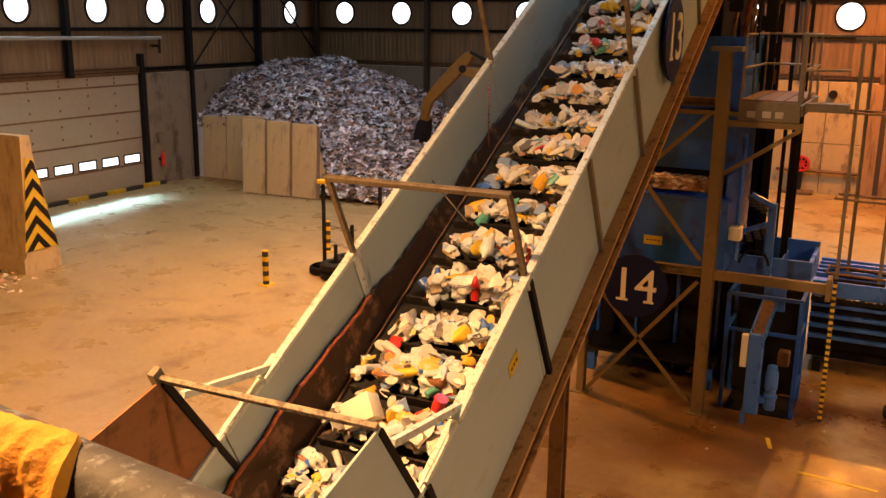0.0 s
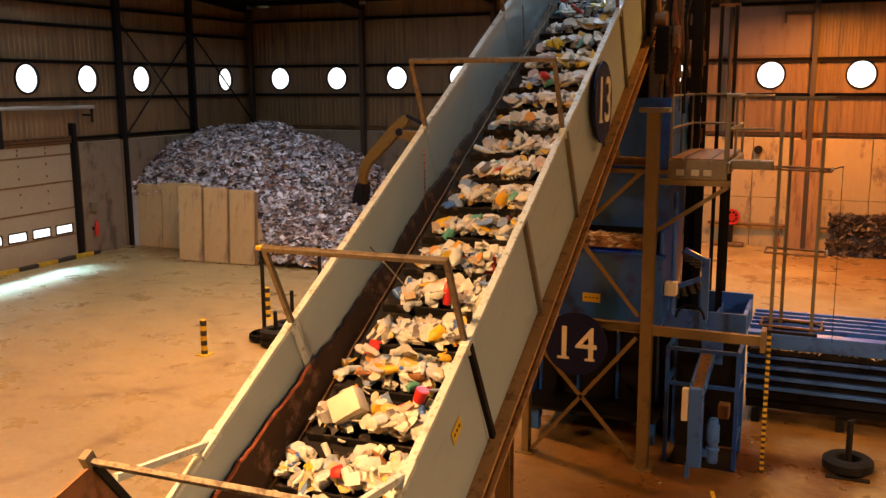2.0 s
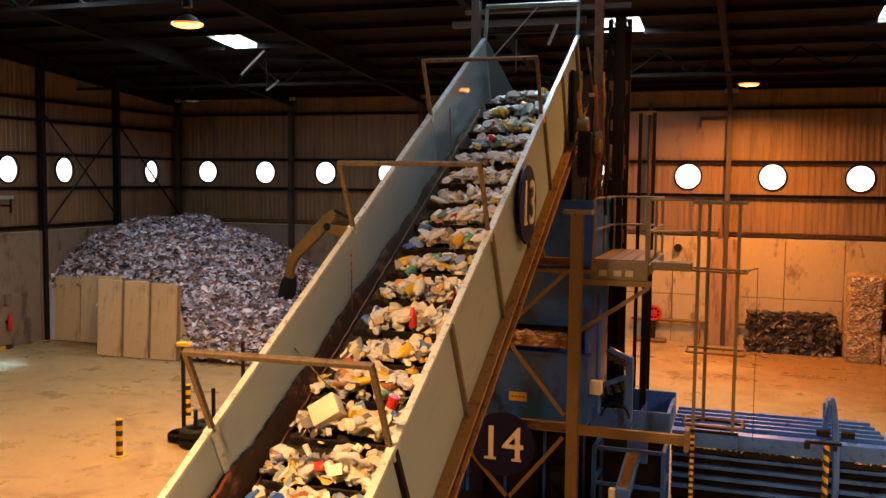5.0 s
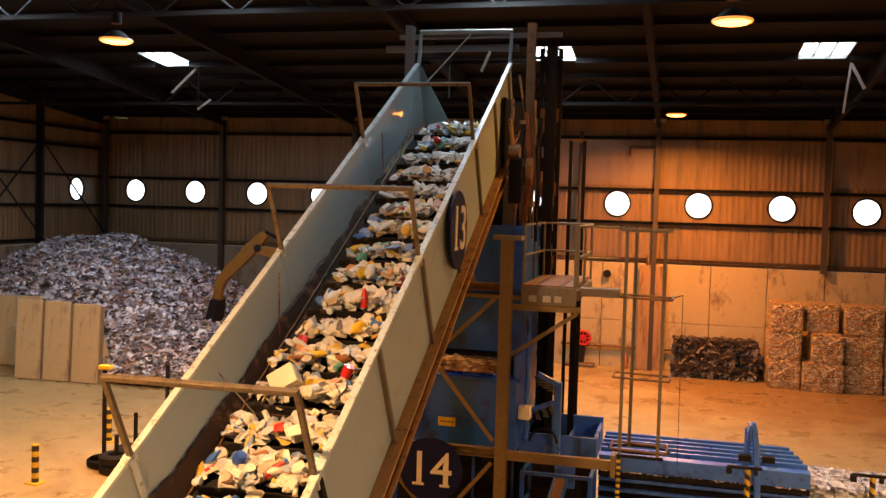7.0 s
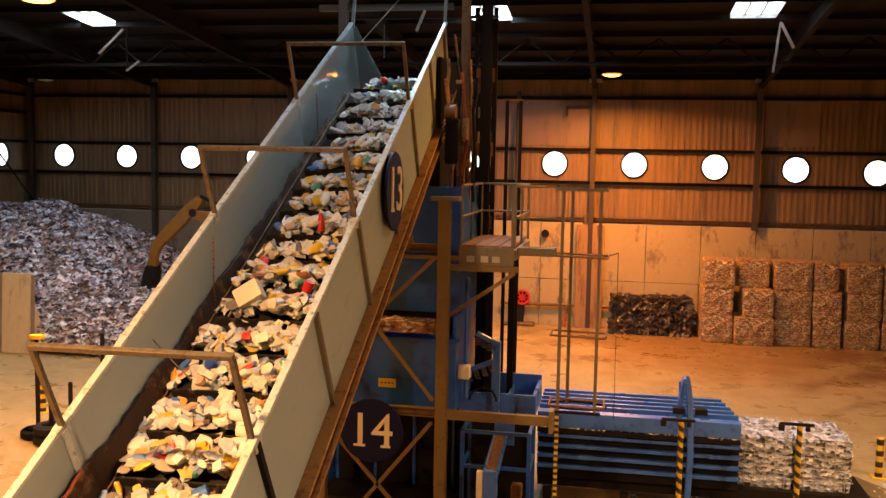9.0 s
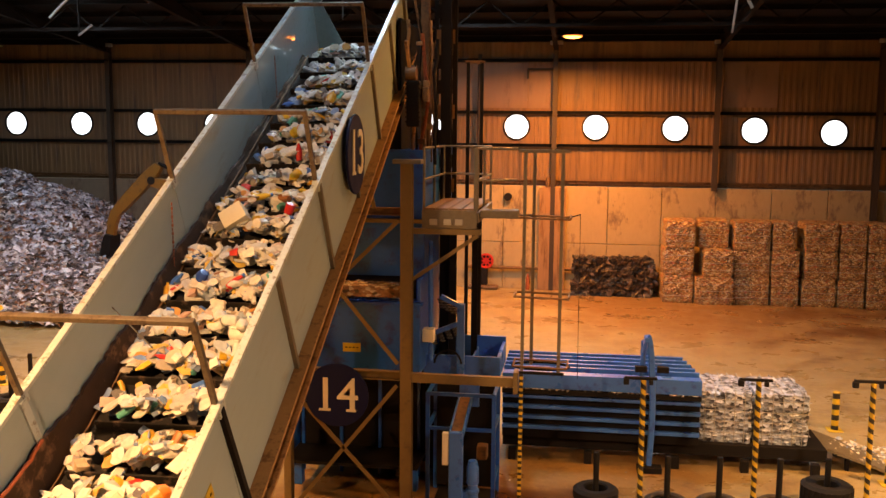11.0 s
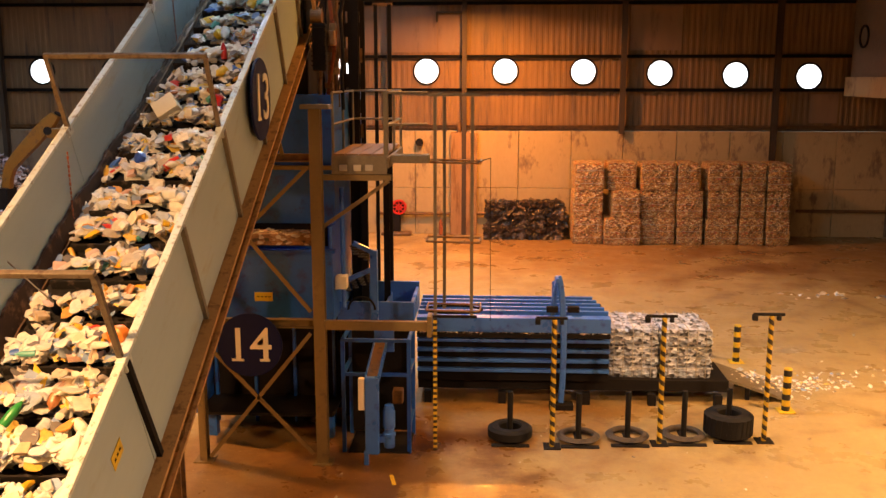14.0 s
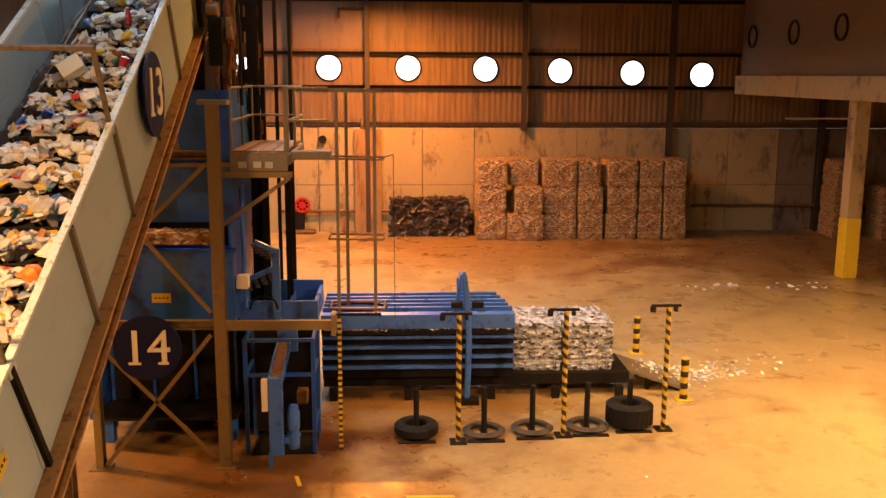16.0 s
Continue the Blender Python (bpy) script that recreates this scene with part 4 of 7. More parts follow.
# support legs of the conveyor
for y, x_in in ((0.15, 0.98), (-3.6, 0.98)):
    for s in (-1, 1):
        a = conv_at(s * x_in, y, -1.5)
        ob = part("leg", beam_bm((a.x, a.y, 0), (a.x, a.y, a.z), 0.16, 0.16, up=(0, 1, 0), profile="I"), STEEL_BROWN)
        ob.parent, ob.matrix_parent_inverse = conveyor, CONV.inverted()

# ---- support tower under the conveyor's upper end ----
tower = thing("support_tower", "ochre steel trestle with crossed braces under the conveyor", "steel frame")
TY = 15.75
for x, top in ((-2.89, 6.38), (-5.08, 7.2)):
    part("column", beam_bm((x, TY, 0), (x, TY, top), 0.20 if x > -4 else 0.13, 0.2, up=(0, 1, 0), profile="I"), STEEL_OCHRE, tower)
    part("base_plate", box_bm((x - 0.17, TY - 0.18, 0), (x + 0.18, TY + 0.18, 0.025)), STEEL_OCHRE, tower)
part("cap_plate", box_bm((-3.12, TY - 0.16, 6.38), (-2.62, TY + 0.16, 6.46), 0.008), RAIL_GREY, tower)
part("crossbeam", beam_bm((-5.1, TY - 0.02, 2.62), (-2.99, TY - 0.02, 2.62), 0.12, 0.16, profile="C"), STEEL_OCHRE, tower)
part("crossbeam", beam_bm((-2.85, TY - 0.02, 2.60), (-0.98, TY - 0.02, 2.60), 0.12, 0.16), STEEL_OCHRE, tower)
part("crossbeam", beam_bm((-4.0, TY, 5.55), (-3.0, TY, 5.55), 0.1, 0.14, profile="C"), STEEL_BROWN, tower)
part("beam_end", box_bm((-0.98, TY - 0.16, 2.42), (-0.90, TY + 0.16, 2.80), 0.006), STEEL_OCHRE, tower)
for a, b in (((-5.0, 2.3), (-3.05, 0.2)), ((-3.05, 2.45), (-4.95, 0.1)), ((-4.15, 4.2), (-3.03, 2.85)), ((-4.3, 4.15), (-3.02, 5.4)), ((-3.45, 5.6), (-3.75, 6.9))):
    part("brace", beam_bm((a[0], TY - 0.09, a[1]), (b[0], TY - 0.09, b[1]), 0.07, 0.03, up=(0, 1, 0)), STEEL_OCHRE, tower)
part("ledge", box_bm((-4.5, TY + 0.2, 3.98), (-3.05, TY + 0.75, 4.18), 0.01), LEDGE, tower, "dusty ledge with spilled scraps")
# tall posts that carry the conveyor's head
for x, z1 in ((-5.44, 10.55), (-2.95, 10.55)):
    part("head_post", beam_bm((x, 18.0, 6.6 if x < -3 else 0), (x, 18.0, z1), 0.16, 0.16, up=(0, 1, 0), profile="I"), POST_GREY if x < -3 else STEEL_BROWN, tower)
part("head_post", beam_bm((-2.62, 18.6, 0), (-2.62, 18.6, 10.2), 0.2, 0.22, up=(0, 1, 0), profile="I"), STEEL_DARK, tower)
part("head_beam", beam_bm((-5.75, 18.3, 10.38), (-2.4, 18.3, 10.38), 0.10, 0.09), POST_GREY, tower)
part("head_beam", beam_bm((-6.1, 18.5, 10.17), (-3.3, 18.5, 10.17), 0.10, 0.13), POST_GREY, tower)
part("head_beam", beam_bm((-5.6, 18.6, 9.98), (-2.4, 18.6, 9.98), 0.10, 0.05), STEEL_DARK, tower)
part("deflector_bar", beam_bm((-3.95, 18.0, 9.62), (-3.78, 18.0, 10.02), 0.05, 0.05, up=(0, 1, 0)), GALV, tower)
part("deflector_bar", tube_bm((-4.6, 18.0, 9.1), (-4.6, 18.0, 9.75), 0.015, seg=6), POST_GREY, tower)
mast = thing("cable_mast", "dark steel mast with cable plates behind the platform", "mast")
for x in (-2.86, -2.48):
    part("upright", beam_bm((x, 18.85, 0), (x, 18.85, 10.2), 0.09, 0.09, up=(0, 1, 0)), STEEL_DARK, mast)
for k in range(9):
    part("plate", box_bm((-2.86, 18.80, 5.7 + k * 0.5), (-2.48, 18.84, 5.98 + k * 0.5), 0.006), STEEL_DARK if k % 3 else STEEL_BROWN, mast)
for x in (-2.24, -1.96):
    part("upright", beam_bm((x, 19.1, 0), (x, 19.1, 8.35), 0.07, 0.07, up=(0, 1, 0)), STEEL_DARK, mast)
part("top_bar", beam_bm((-2.3, 19.1, 8.35), (-1.9, 19.1, 8.35), 0.07, 0.07), STEEL_BROWN, mast)
motor = thing("drive_motor", "dark electric drive motor hung beside the conveyor head", "motor")
part("housing", box_bm((-3.10, 16.75, 7.02), (-2.86, 17.05, 7.86), 0.03), STEEL_DARK, motor)
bm = bmesh.new()
for k in range(9):
    add_box(bm, (-3.115, 16.735, 7.10 + k * 0.085), (-2.845, 17.065, 7.125 + k * 0.085))
part("cooling_ribs", bm, STEEL_DARK, motor)
part("gearbox", tube_bm((-3.12, 16.85, 7.98), (-2.92, 16.85, 7.98), 0.13, seg=16), STEEL_BROWN, motor)
part("torque_arm", beam_bm((-3.05, 16.8, 8.1), (-3.08, 16.6, 8.55), 0.05, 0.08, up=(0, 1, 0)), RUST_BEAM, motor)
part("terminal_box", box_bm((-2.84, 16.9, 7.48), (-2.72, 17.1, 7.74), 0.02), STEEL_BROWN, motor)
# cables that run down past the motor, and the pipes beside the head
r = random.Random(31)
loom = thing("cable_loom", "sagging brown cables and rusty pipes beside the conveyor head", "cables")
for k in range(7):
    x, y, z = -3.12 + 0.09 * k + r.uniform(-.03, .03), 17.25 + r.uniform(-.1, .25), r.uniform(8.6, 9.6)
    line = [(x, y, z)]
    while line[-1][2] > 6.5:
        a = line[-1]
        line.append((a[0] + r.uniform(-.06, .065), a[1] + r.uniform(-.03, .03), a[2] - r.uniform(0.22, 0.42)))
    bm, rings = bmesh.new(), []
    for px, py, pz in line:
        rr = 0.022 if k % 3 else 0.035
        rings.append([bm.verts.new((px + rr * math.cos(i * math.pi / 4), py + rr * math.sin(i * math.pi / 4), pz)) for i in range(8)])
    for p, q in zip(rings, rings[1:]):
        for i in range(8):
            bm.faces.new((p[i], p[(i + 1) % 8], q[(i + 1) % 8], q[i]))
    part("cable" if k % 3 else "pipe", bm, (RUST_BEAM, STEEL_BROWN, STEEL_DARK, RUST_RED)[k % 4], loom)
for k in range(8):
    x, z = r.uniform(-3.1, -2.66), 6.7 + k * 0.26
    part("clip_plate", box_bm((x - r.uniform(.03, .09), 17.12, z), (x + r.uniform(.03, .07), 17.2, z + r.uniform(.05, .16)), 0.008), (STEEL_BROWN, RUST_BEAM, RAIL_GREY)[k % 3], loom)

# ---- chute and hopper of the baler ----
chute = thing("feed_chute", "tall dark blue steel feed chute of the baler", "chute")
part("upper_wall", box_bm((-5.35, 16.75, 4.25), (-2.75, 16.81, 6.6), 0.006), BLUE, chute)
part("upper_wall", box_bm((-2.81, 16.82, 4.25), (-2.75, 20.9, 6.6), 0.006), BLUE, chute)
part("upper_wall", box_bm((-5.35, 16.82, 4.25), (-5.29, 20.9, 6.6), 0.006), BLUE, chute)
part("upper_wall", box_bm((-5.28, 20.84, 4.25), (-2.82, 20.9, 6.6), 0.006), BLUE, chute)
for lo, hi in (((-5.2, 17.0, 6.6), (-5.14, 19.4, 7.9)), ((-3.30, 17.0, 6.6), (-3.24, 19.4, 9.0)), ((-5.14, 19.34, 6.6), (-3.30, 19.4, 8.5)), ((-5.14, 17.0, 6.6), (-3.30, 17.06, 7.3))):
    part("head_box", box_bm(lo, hi, 0.005), STEEL_DARK, chute)
part("lower_wall", box_bm((-5.55, 16.60, 2.42), (-2.80, 16.66, 3.78), 0.006), BLUE, chute)
# near-black steel here paints in the shade below the overhanging hopper
part("recessed_wall", box_bm((-5.48, 17.75, 0.30), (-2.87, 17.80, 2.42), 0.006), STEEL_DARK, chute, "recessed wall under the hopper, shade in its dark colour")
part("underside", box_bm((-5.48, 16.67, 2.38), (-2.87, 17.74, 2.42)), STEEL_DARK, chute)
part("folded_edge", box_bm((-5.56, 16.56, 2.38), (-2.79, 16.64, 2.44), 0.006), BLUE, chute)
part("lower_wall", box_bm((-2.86, 16.67, 2.40), (-2.80, 20.9, 4.2), 0.006), BLUE_LIGHT, chute)
# lower part of this side carries the same shade in its colour
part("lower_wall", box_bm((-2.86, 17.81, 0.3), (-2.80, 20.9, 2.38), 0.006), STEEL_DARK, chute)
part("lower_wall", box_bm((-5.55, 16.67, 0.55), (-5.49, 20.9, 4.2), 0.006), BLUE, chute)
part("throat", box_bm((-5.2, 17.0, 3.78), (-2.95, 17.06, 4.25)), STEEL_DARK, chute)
part("lower_wall", box_bm((-5.48, 20.84, 0.0), (-2.87, 20.9, 4.2), 0.006), BLUE, chute)
part("flange", box_bm((-5.6, 16.55, 3.72), (-2.74, 16.72, 3.78), 0.006), BLUE, chute)
part("flange", box_bm((-5.4, 16.66, 5.25), (-2.74, 16.75, 5.33), 0.006), STEEL_OCHRE, chute)
for x in (-5.4, -4.6, -3.8, -3.0):
    part("rib", box_bm((x - 0.03, 17.68, 0.0), (x + 0.03, 17.75, 2.38), 0.006), BLUE, chute)
pl = part("notice", box_bm((-4.27, 16.592, 2.80), (-3.93, 16.60, 2.97)), YELLOW, chute, "small yellow notice with black writing")
for k in range(4):
    part("writing", box_bm((-4.22 + k * 0.07, 16.588, 2.873), (-4.18 + k * 0.07, 16.592, 2.897)), BLACK, pl)
part("floor_plate", box_bm((-5.5, 16.7, 0.5), (-2.85, 20.85, 0.56)), STEEL_DARK, chute)
for x in (-5.3, -3.0):
    for y in (17.0, 20.6):
        part("leg", box_bm((x - 0.1, y - 0.1, 0), (x + 0.1, y + 0.1, 0.5)), BLUE, chute)

# ---- work platform beside the tower ----
plat = thing("work_platform", "raised steel platform with plank deck and grey guard rails", "platform")
PX0, PX1, PY0, PY1, PZ = -2.66, -1.72, 16.0, 18.6, 5.55
for k in range(4):
    w = (PX1 - PX0) / 4
    part("deck_board", box_bm((PX0 + k * w + 0.01, PY0, PZ), (PX0 + (k + 1) * w - 0.01, PY1, PZ + 0.05), 0.006), WOOD, plat)
part("edge_beam", box_bm((PX0, PY0 - 0.05, PZ - 0.30), (PX1 + 0.03, PY0 - 0.002, PZ + 0.02), 0.006), RAIL_GREY, plat)
part("edge_beam", box_bm((PX1 + 0.002, PY0, PZ - 0.2), (PX1 + 0.06, PY1, PZ - 0.02), 0.006), RAIL_GREY, plat)
for x in (-2.45, -2.2, -2.0):
    part("junction_box", box_bm((x - 0.07, PY0 - 0.09, PZ - 0.24), (x + 0.07, PY0 - 0.052, PZ - 0.13), 0.01), GALV, plat)
part("bracket_beam", beam_bm((-2.83, PY0, PZ - 0.36), (PX1 + 0.1, PY0, PZ - 0.36), 0.1, 0.1), STEEL_OCHRE, plat)
part("bracket_beam", beam_bm((-2.74, PY1 - 0.2, PZ - 0.1), (PX1, PY1 - 0.2, PZ - 0.1), 0.1, 0.14), STEEL_OCHRE, plat)
part("bracket_strut", beam_bm((-2.83, PY0, 4.32), (PX1 + 0.05, PY0, PZ - 0.42), 0.07, 0.06, up=(0, 1, 0)), STEEL_OCHRE, plat)
for x in (-2.42, -1.98):
    part("support_post", beam_bm((x, 18.4, 0), (x, 18.4, PZ - 0.02), 0.12, 0.12, up=(0, 1, 0), profile="I"), STEEL_DARK, plat)
part("side_shelf", box_bm((PX1 + 0.07, PY0 + 0.1, PZ - 0.12), (-0.98, PY0 + 0.5, PZ + 0.02), 0.01), RAIL_GREY, plat)
for x, ys in ((PX0 + 0.02, (16.05, 17.2, 18.5)), (PX1 + 0.03, (16.05, 17.2, 18.5))):
    for y in ys:
        part("rail_post", tube_bm((x, y, PZ), (x, y, PZ + 1.1), 0.024), RAIL_GREY, plat)
    for h in (0.55, 1.1):
        part("guard_rail", tube_bm((x, 16.05, PZ + h), (x, 18.5, PZ + h), 0.024), RAIL_GREY, plat)
for h in (0.55, 1.1):
    part("guard_rail", tube_bm((PX1 + 0.03, 16.05, PZ + h), (-1.02, 16.4, PZ + h), 0.022), RAIL_GREY, plat)
    part("guard_rail", tube_bm((PX0, 18.5, PZ + h), (PX1, 18.5, PZ + h), 0.022), RAIL_GREY, plat)
part("front_plate", box_bm((PX1 - 0.03, PY0 - 0.02, PZ), (PX1 + 0.05, PY0 + 0.02, PZ + 1.12), 0.008), RAIL_GREY, plat)

cage = thing("ladder_cage", "grey steel ladder with safety hoops and open top", "ladder")
CX0, CX1, CY = -0.88, -0.22, 16.4
for x, y, z0 in ((CX0, CY, 2.62), (CX0 + 0.14, CY + 0.55, 2.62), (CX1, CY, 2.62)):
    part("stile", beam_bm((x, y, z0), (x, y, 6.6), 0.06, 0.05, up=(0, 1, 0)), RAIL_GREY, cage)
part("top_bar", box_bm((CX0 - 0.13, CY - 0.04, 6.58), (CX1 + 0.13, CY + 0.04, 6.64), 0.006), RAIL_GREY, cage)
for z in (5.43, 4.0, 2.72):
    bm = bmesh.new()
    for ya, yb in ((CY - 0.03, CY + 0.06), (CY + 0.50, CY + 0.58)):
        add_tube(bm, (CX0 - 0.16, ya, z), (CX1 + 0.16, ya, z - 0.02), 0.02, 8)
    for xa in (CX0 - 0.16, CX1 + 0.16):
        add_tube(bm, (xa, CY - 0.03, z), (xa, CY + 0.54, z), 0.02, 8)
    part("hoop", bm, STEEL_BROWN, cage)
part("cord", tube_bm((CX1 + 0.35, CY + 1.2, 2.2), (CX1 + 0.33, CY + 1.2, 5.4), 0.006, seg=5), STEEL_DARK, cage)
part("cord_arm", tube_bm((CX1, CY, 5.4), (CX1 + 0.33, CY + 1.2, 5.4), 0.01, seg=5), STEEL_DARK, cage)
part("striped_post", box_bm((CX0 - 0.04, CY - 0.03, 0.0), (CX0 + 0.03, CY + 0.03, 2.58), 0.006), CUT_STRIPE, cage, "black and yellow banded post")
bm = bmesh.new()
add_ring(bm, (0, 0, 0), 0.5, 0.022, 28)
for v in bm.verts:
    v.co = Vector((v.co.x * 1.05 + (CX0 + CX1) / 2, v.co.y * 0.55 + CY + 0.3, v.co.z + 2.66))
part("foot_ring", bm, STEEL_DARK, cage)
part("foot_bar", beam_bm((CX0 - 0.1, CY, 2.60), (CX1 + 0.1, CY, 2.60), 0.05, 0.05), STEEL_DARK, cage)

# ---- baler ----
baler = thing("baler", "long blue horizontal baling press with ribbed channel", "baling press")
BX0, BX1, BY0, BY1 = -1.42, 2.66, 18.9, 20.7
# shade between the ribs is put into this wall's near-black colour
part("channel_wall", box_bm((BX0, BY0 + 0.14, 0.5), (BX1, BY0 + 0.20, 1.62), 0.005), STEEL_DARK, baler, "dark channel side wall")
part("channel_wall", box_bm((BX0, BY1 - 0.06, 0.5), (BX1, BY1, 1.62), 0.005), BLUE, baler)
for z in (0.76, 0.98, 1.20, 1.42):
    part("side_rib", box_bm((BX0, BY0, z - 0.035), (BX1, BY0 + 0.13, z + 0.035), 0.008), BLUE_LIGHT, baler)
part("top_beam", box_bm((BX0, BY0 - 0.05, 1.62), (BX1, BY0 + 0.24, 1.93), 0.012), BLUE_LIGHT, baler)
part("top_plate", box_bm((BX0, BY0 + 0.24, 1.72), (BX1, BY1, 1.80)), STEEL_DARK, baler)
for k in range(5):
    y = BY0 + 0.40 + k * 0.33
    part("top_rail", box_bm((BX0, y, 1.80), (BX1 - 0.05 * k, y + 0.085, 1.98), 0.008), BLUE_LIGHT, baler)
part("scrap_gutter", box_bm((BX0, BY0 - 0.06, 1.50), (BX1, BY0 - 0.002, 1.60), 0.005), STEEL_DARK, baler, "dark ledge with trapped scraps")
# base coloured near black as the shaded void below the ribs
part("base_frame", box_bm((BX0, BY0 + 0.3, 0.25), (BX1 + 2.6, BY1 - 0.1, 0.5), 0.01), STEEL_DARK, baler)
for x in (-1.2, 0.4, 2.2, 3.6, 5.0):
    for y in (BY0 + 0.15, BY1 - 0.25):
        part("foot", box_bm((x - 0.08, y - 0.08, 0), (x + 0.08, y + 0.08, 0.25)), STEEL_DARK, baler)
part("yoke", arm_bm([(1.56, 2.88, 0.06), (1.58, 2.74, 0.11), (1.62, 2.4, 0.13), (1.66, 1.9, 0.13), (1.68, 1.3, 0.12), (1.67, 0.7, 0.12), (1.64, 0.12, 0.12)], BY0 - 0.13, 0.06), BLUE_LIGHT, baler, "curved upright tying yoke")
part("yoke_cheek", arm_bm([(1.54, 2.80, 0.05), (1.50, 2.60, 0.08), (1.46, 2.30, 0.10), (1.44, 1.95, 0.12)], BY0 + 0.02, 0.05), BLUE_LIGHT, baler)
part("yoke_pin", tube_bm((1.52, BY0 - 0.22, 2.78), (1.52, BY0 + 0.10, 2.78), 0.05, seg=14), BLUE_LIGHT, baler)
part("yoke_foot", box_bm((1.40, BY0 - 0.30, 0.0), (1.90, BY0 - 0.02, 0.12), 0.01), STEEL_DARK, baler)
part("yoke", box_bm((1.55, BY1 + 0.03, 0.0), (1.72, BY1 + 0.15, 2.3), 0.012), BLUE_LIGHT, baler)
part("yoke_top", beam_bm((1.56, BY0 + 0.08, 2.70), (1.64, BY1 + 0.1, 2.26), 0.10, 0.12, up=(0, 0, 1)), BLUE_LIGHT, baler)
for s in (-1, 1):
    part("yoke_lug", box_bm((1.64 + s * 0.22 - 0.12, BY0 - 0.2, 2.10), (1.64 + s * 0.22 + 0.12, BY0 - 0.07, 2.22), 0.01), STEEL_DARK, baler)
# open press box with the ram, and the frame with its motor
part("press_box_wall", box_bm((-2.85, 17.35, 2.20), (-1.35, 17.42, 2.62), 0.006), BLUE_LIGHT, baler)
part("press_box_wall", box_bm((-2.85, 18.75, 2.20), (-1.35, 18.82, 2.72), 0.006), BLUE_LIGHT, baler)
part("press_box_wall", box_bm((-1.42, 17.43, 2.20), (-1.35, 18.74, 2.62), 0.006), BLUE_LIGHT, baler)
part("press_box_floor", box_bm((-2.84, 17.42, 2.16), (-1.42, 18.75, 2.22)), BLUE, baler)
part("press_box_web", box_bm((-1.95, 17.43, 2.2), (-1.91, 18.74, 2.5), 0.004), BLUE_LIGHT, baler)
part("press_box_body", box_bm((-2.78, 17.4, 0.3), (-1.45, 18.8, 2.16), 0.01), STEEL_DARK, baler)
part("chute_post", box_bm((-2.18, 17.2, 2.2), (-2.04, 17.34, 3.66), 0.01), BLUE_LIGHT, baler)
for (xa, za), (xb, zb) in (((-2.78, 3.02), (-2.09, 3.31)), ((-2.50, 3.80), (-2.07, 3.60))):
    part("chute_arm", beam_bm((xa, 17.25, za), (xb, 17.25, zb), 0.08, 0.11, up=(0, 1, 0)), BLUE_LIGHT, baler)
for (xa, za), (xb, zb) in (((-2.62, 2.94), (-2.18, 3.12)), ((-2.46, 3.66), (-2.16, 3.50))):
    for k in range(4):
        x, z = xa + (xb - xa) * k / 3, za + (zb - za) * k / 3
        bm = bmesh.new()
        for j in range(4):
            add_ring(bm, (x - 0.02 * j, 17.30, z - 0.08 + 0.05 * j), 0.05, 0.014, 12)
        part("spring", bm, POST_GREY, baler, "dark coil spring")
part("pipe", tube_bm((-2.66, 17.0, 2.6), (-2.66, 17.0, 4.9), 0.045), BLUE_LIGHT, baler)
part("valve_block", box_bm((-2.78, 16.75, 3.0), (-2.56, 16.98, 3.25), 0.015), CREAM, baler)
bm = bmesh.new()
add_ring(bm, (-2.35, 17.2, 2.5), 0.26, 0.022, 20, 0, 180, "y")
part("hose", bm, BLACK, baler)
frame_thing = thing("motor_frame", "light blue steel frame with an upright motor", "machine frame")
for x, y in ((-2.58, 16.25), (-1.36, 16.25), (-2.58, 17.2), (-1.36, 17.2)):
    part("post", beam_bm((x, y, 0.0), (x, y, 2.2), 0.07, 0.07, up=(0, 1, 0)), BLUE, frame_thing)
for z in (2.17, 1.52):
    for a, b in (((-2.58, 16.25), (-1.36, 16.25)), ((-2.58, 17.2), (-1.36, 17.2)), ((-2.58, 16.25), (-2.58, 17.2)), ((-1.36, 16.25), (-1.36, 17.2))):
        part("rail", beam_bm((*a, z), (*b, z), 0.06, 0.06 if z > 1 else 0.04), BLUE, frame_thing)
part("trough", beam_bm((-1.975, 15.68, 1.62), (-1.975, 17.12, 1.90), 0.20, 0.03), STEEL_BROWN, frame_thing, "worn brown bed of the sloping trough")
for x in (-2.09, -1.86):
    part("trough_side", beam_bm((x, 15.66, 1.60), (x, 17.12, 1.88), 0.025, 0.16), BLUE_LIGHT, frame_thing)
part("trough_end", box_bm((-2.10, 17.08, 1.70), (-1.72, 17.13, 2.16), 0.006), BLUE_LIGHT, frame_thing)
part("drive_guard", box_bm((-2.10, 15.60, 0.22), (-1.85, 15.74, 1.66), 0.02), BLUE_LIGHT, frame_thing)
part("drive_leg", box_bm((-2.13, 15.64, 0.0), (-2.05, 15.72, 0.26), 0.005), BLUE_LIGHT, frame_thing)
part("switch_box", box_bm((-2.22, 15.62, 1.05), (-2.105, 15.74, 1.64), 0.012), CREAM, frame_thing, "cream switch box")
bm = bmesh.new()
add_lathe(bm, [(0, 0), (0.09, 0), (0.10, 0.03), (0.10, 0.20), (0.12, 0.22), (0.12, 0.27), (0.09, 0.29), (0.09, 0.36), (0.11, 0.38), (0.11, 0.68), (0.10, 0.70), (0.08, 0.80), (0, 0.82)], 16, (-1.68, 15.75, 0.32))
part("motor", bm, BLUE_LIGHT, frame_thing, "upright ribbed electric motor", smooth=True)
part("motor_mount", box_bm((-1.88, 15.68, 0.42), (-1.72, 15.80, 0.55), 0.01), BLUE_LIGHT, frame_thing)
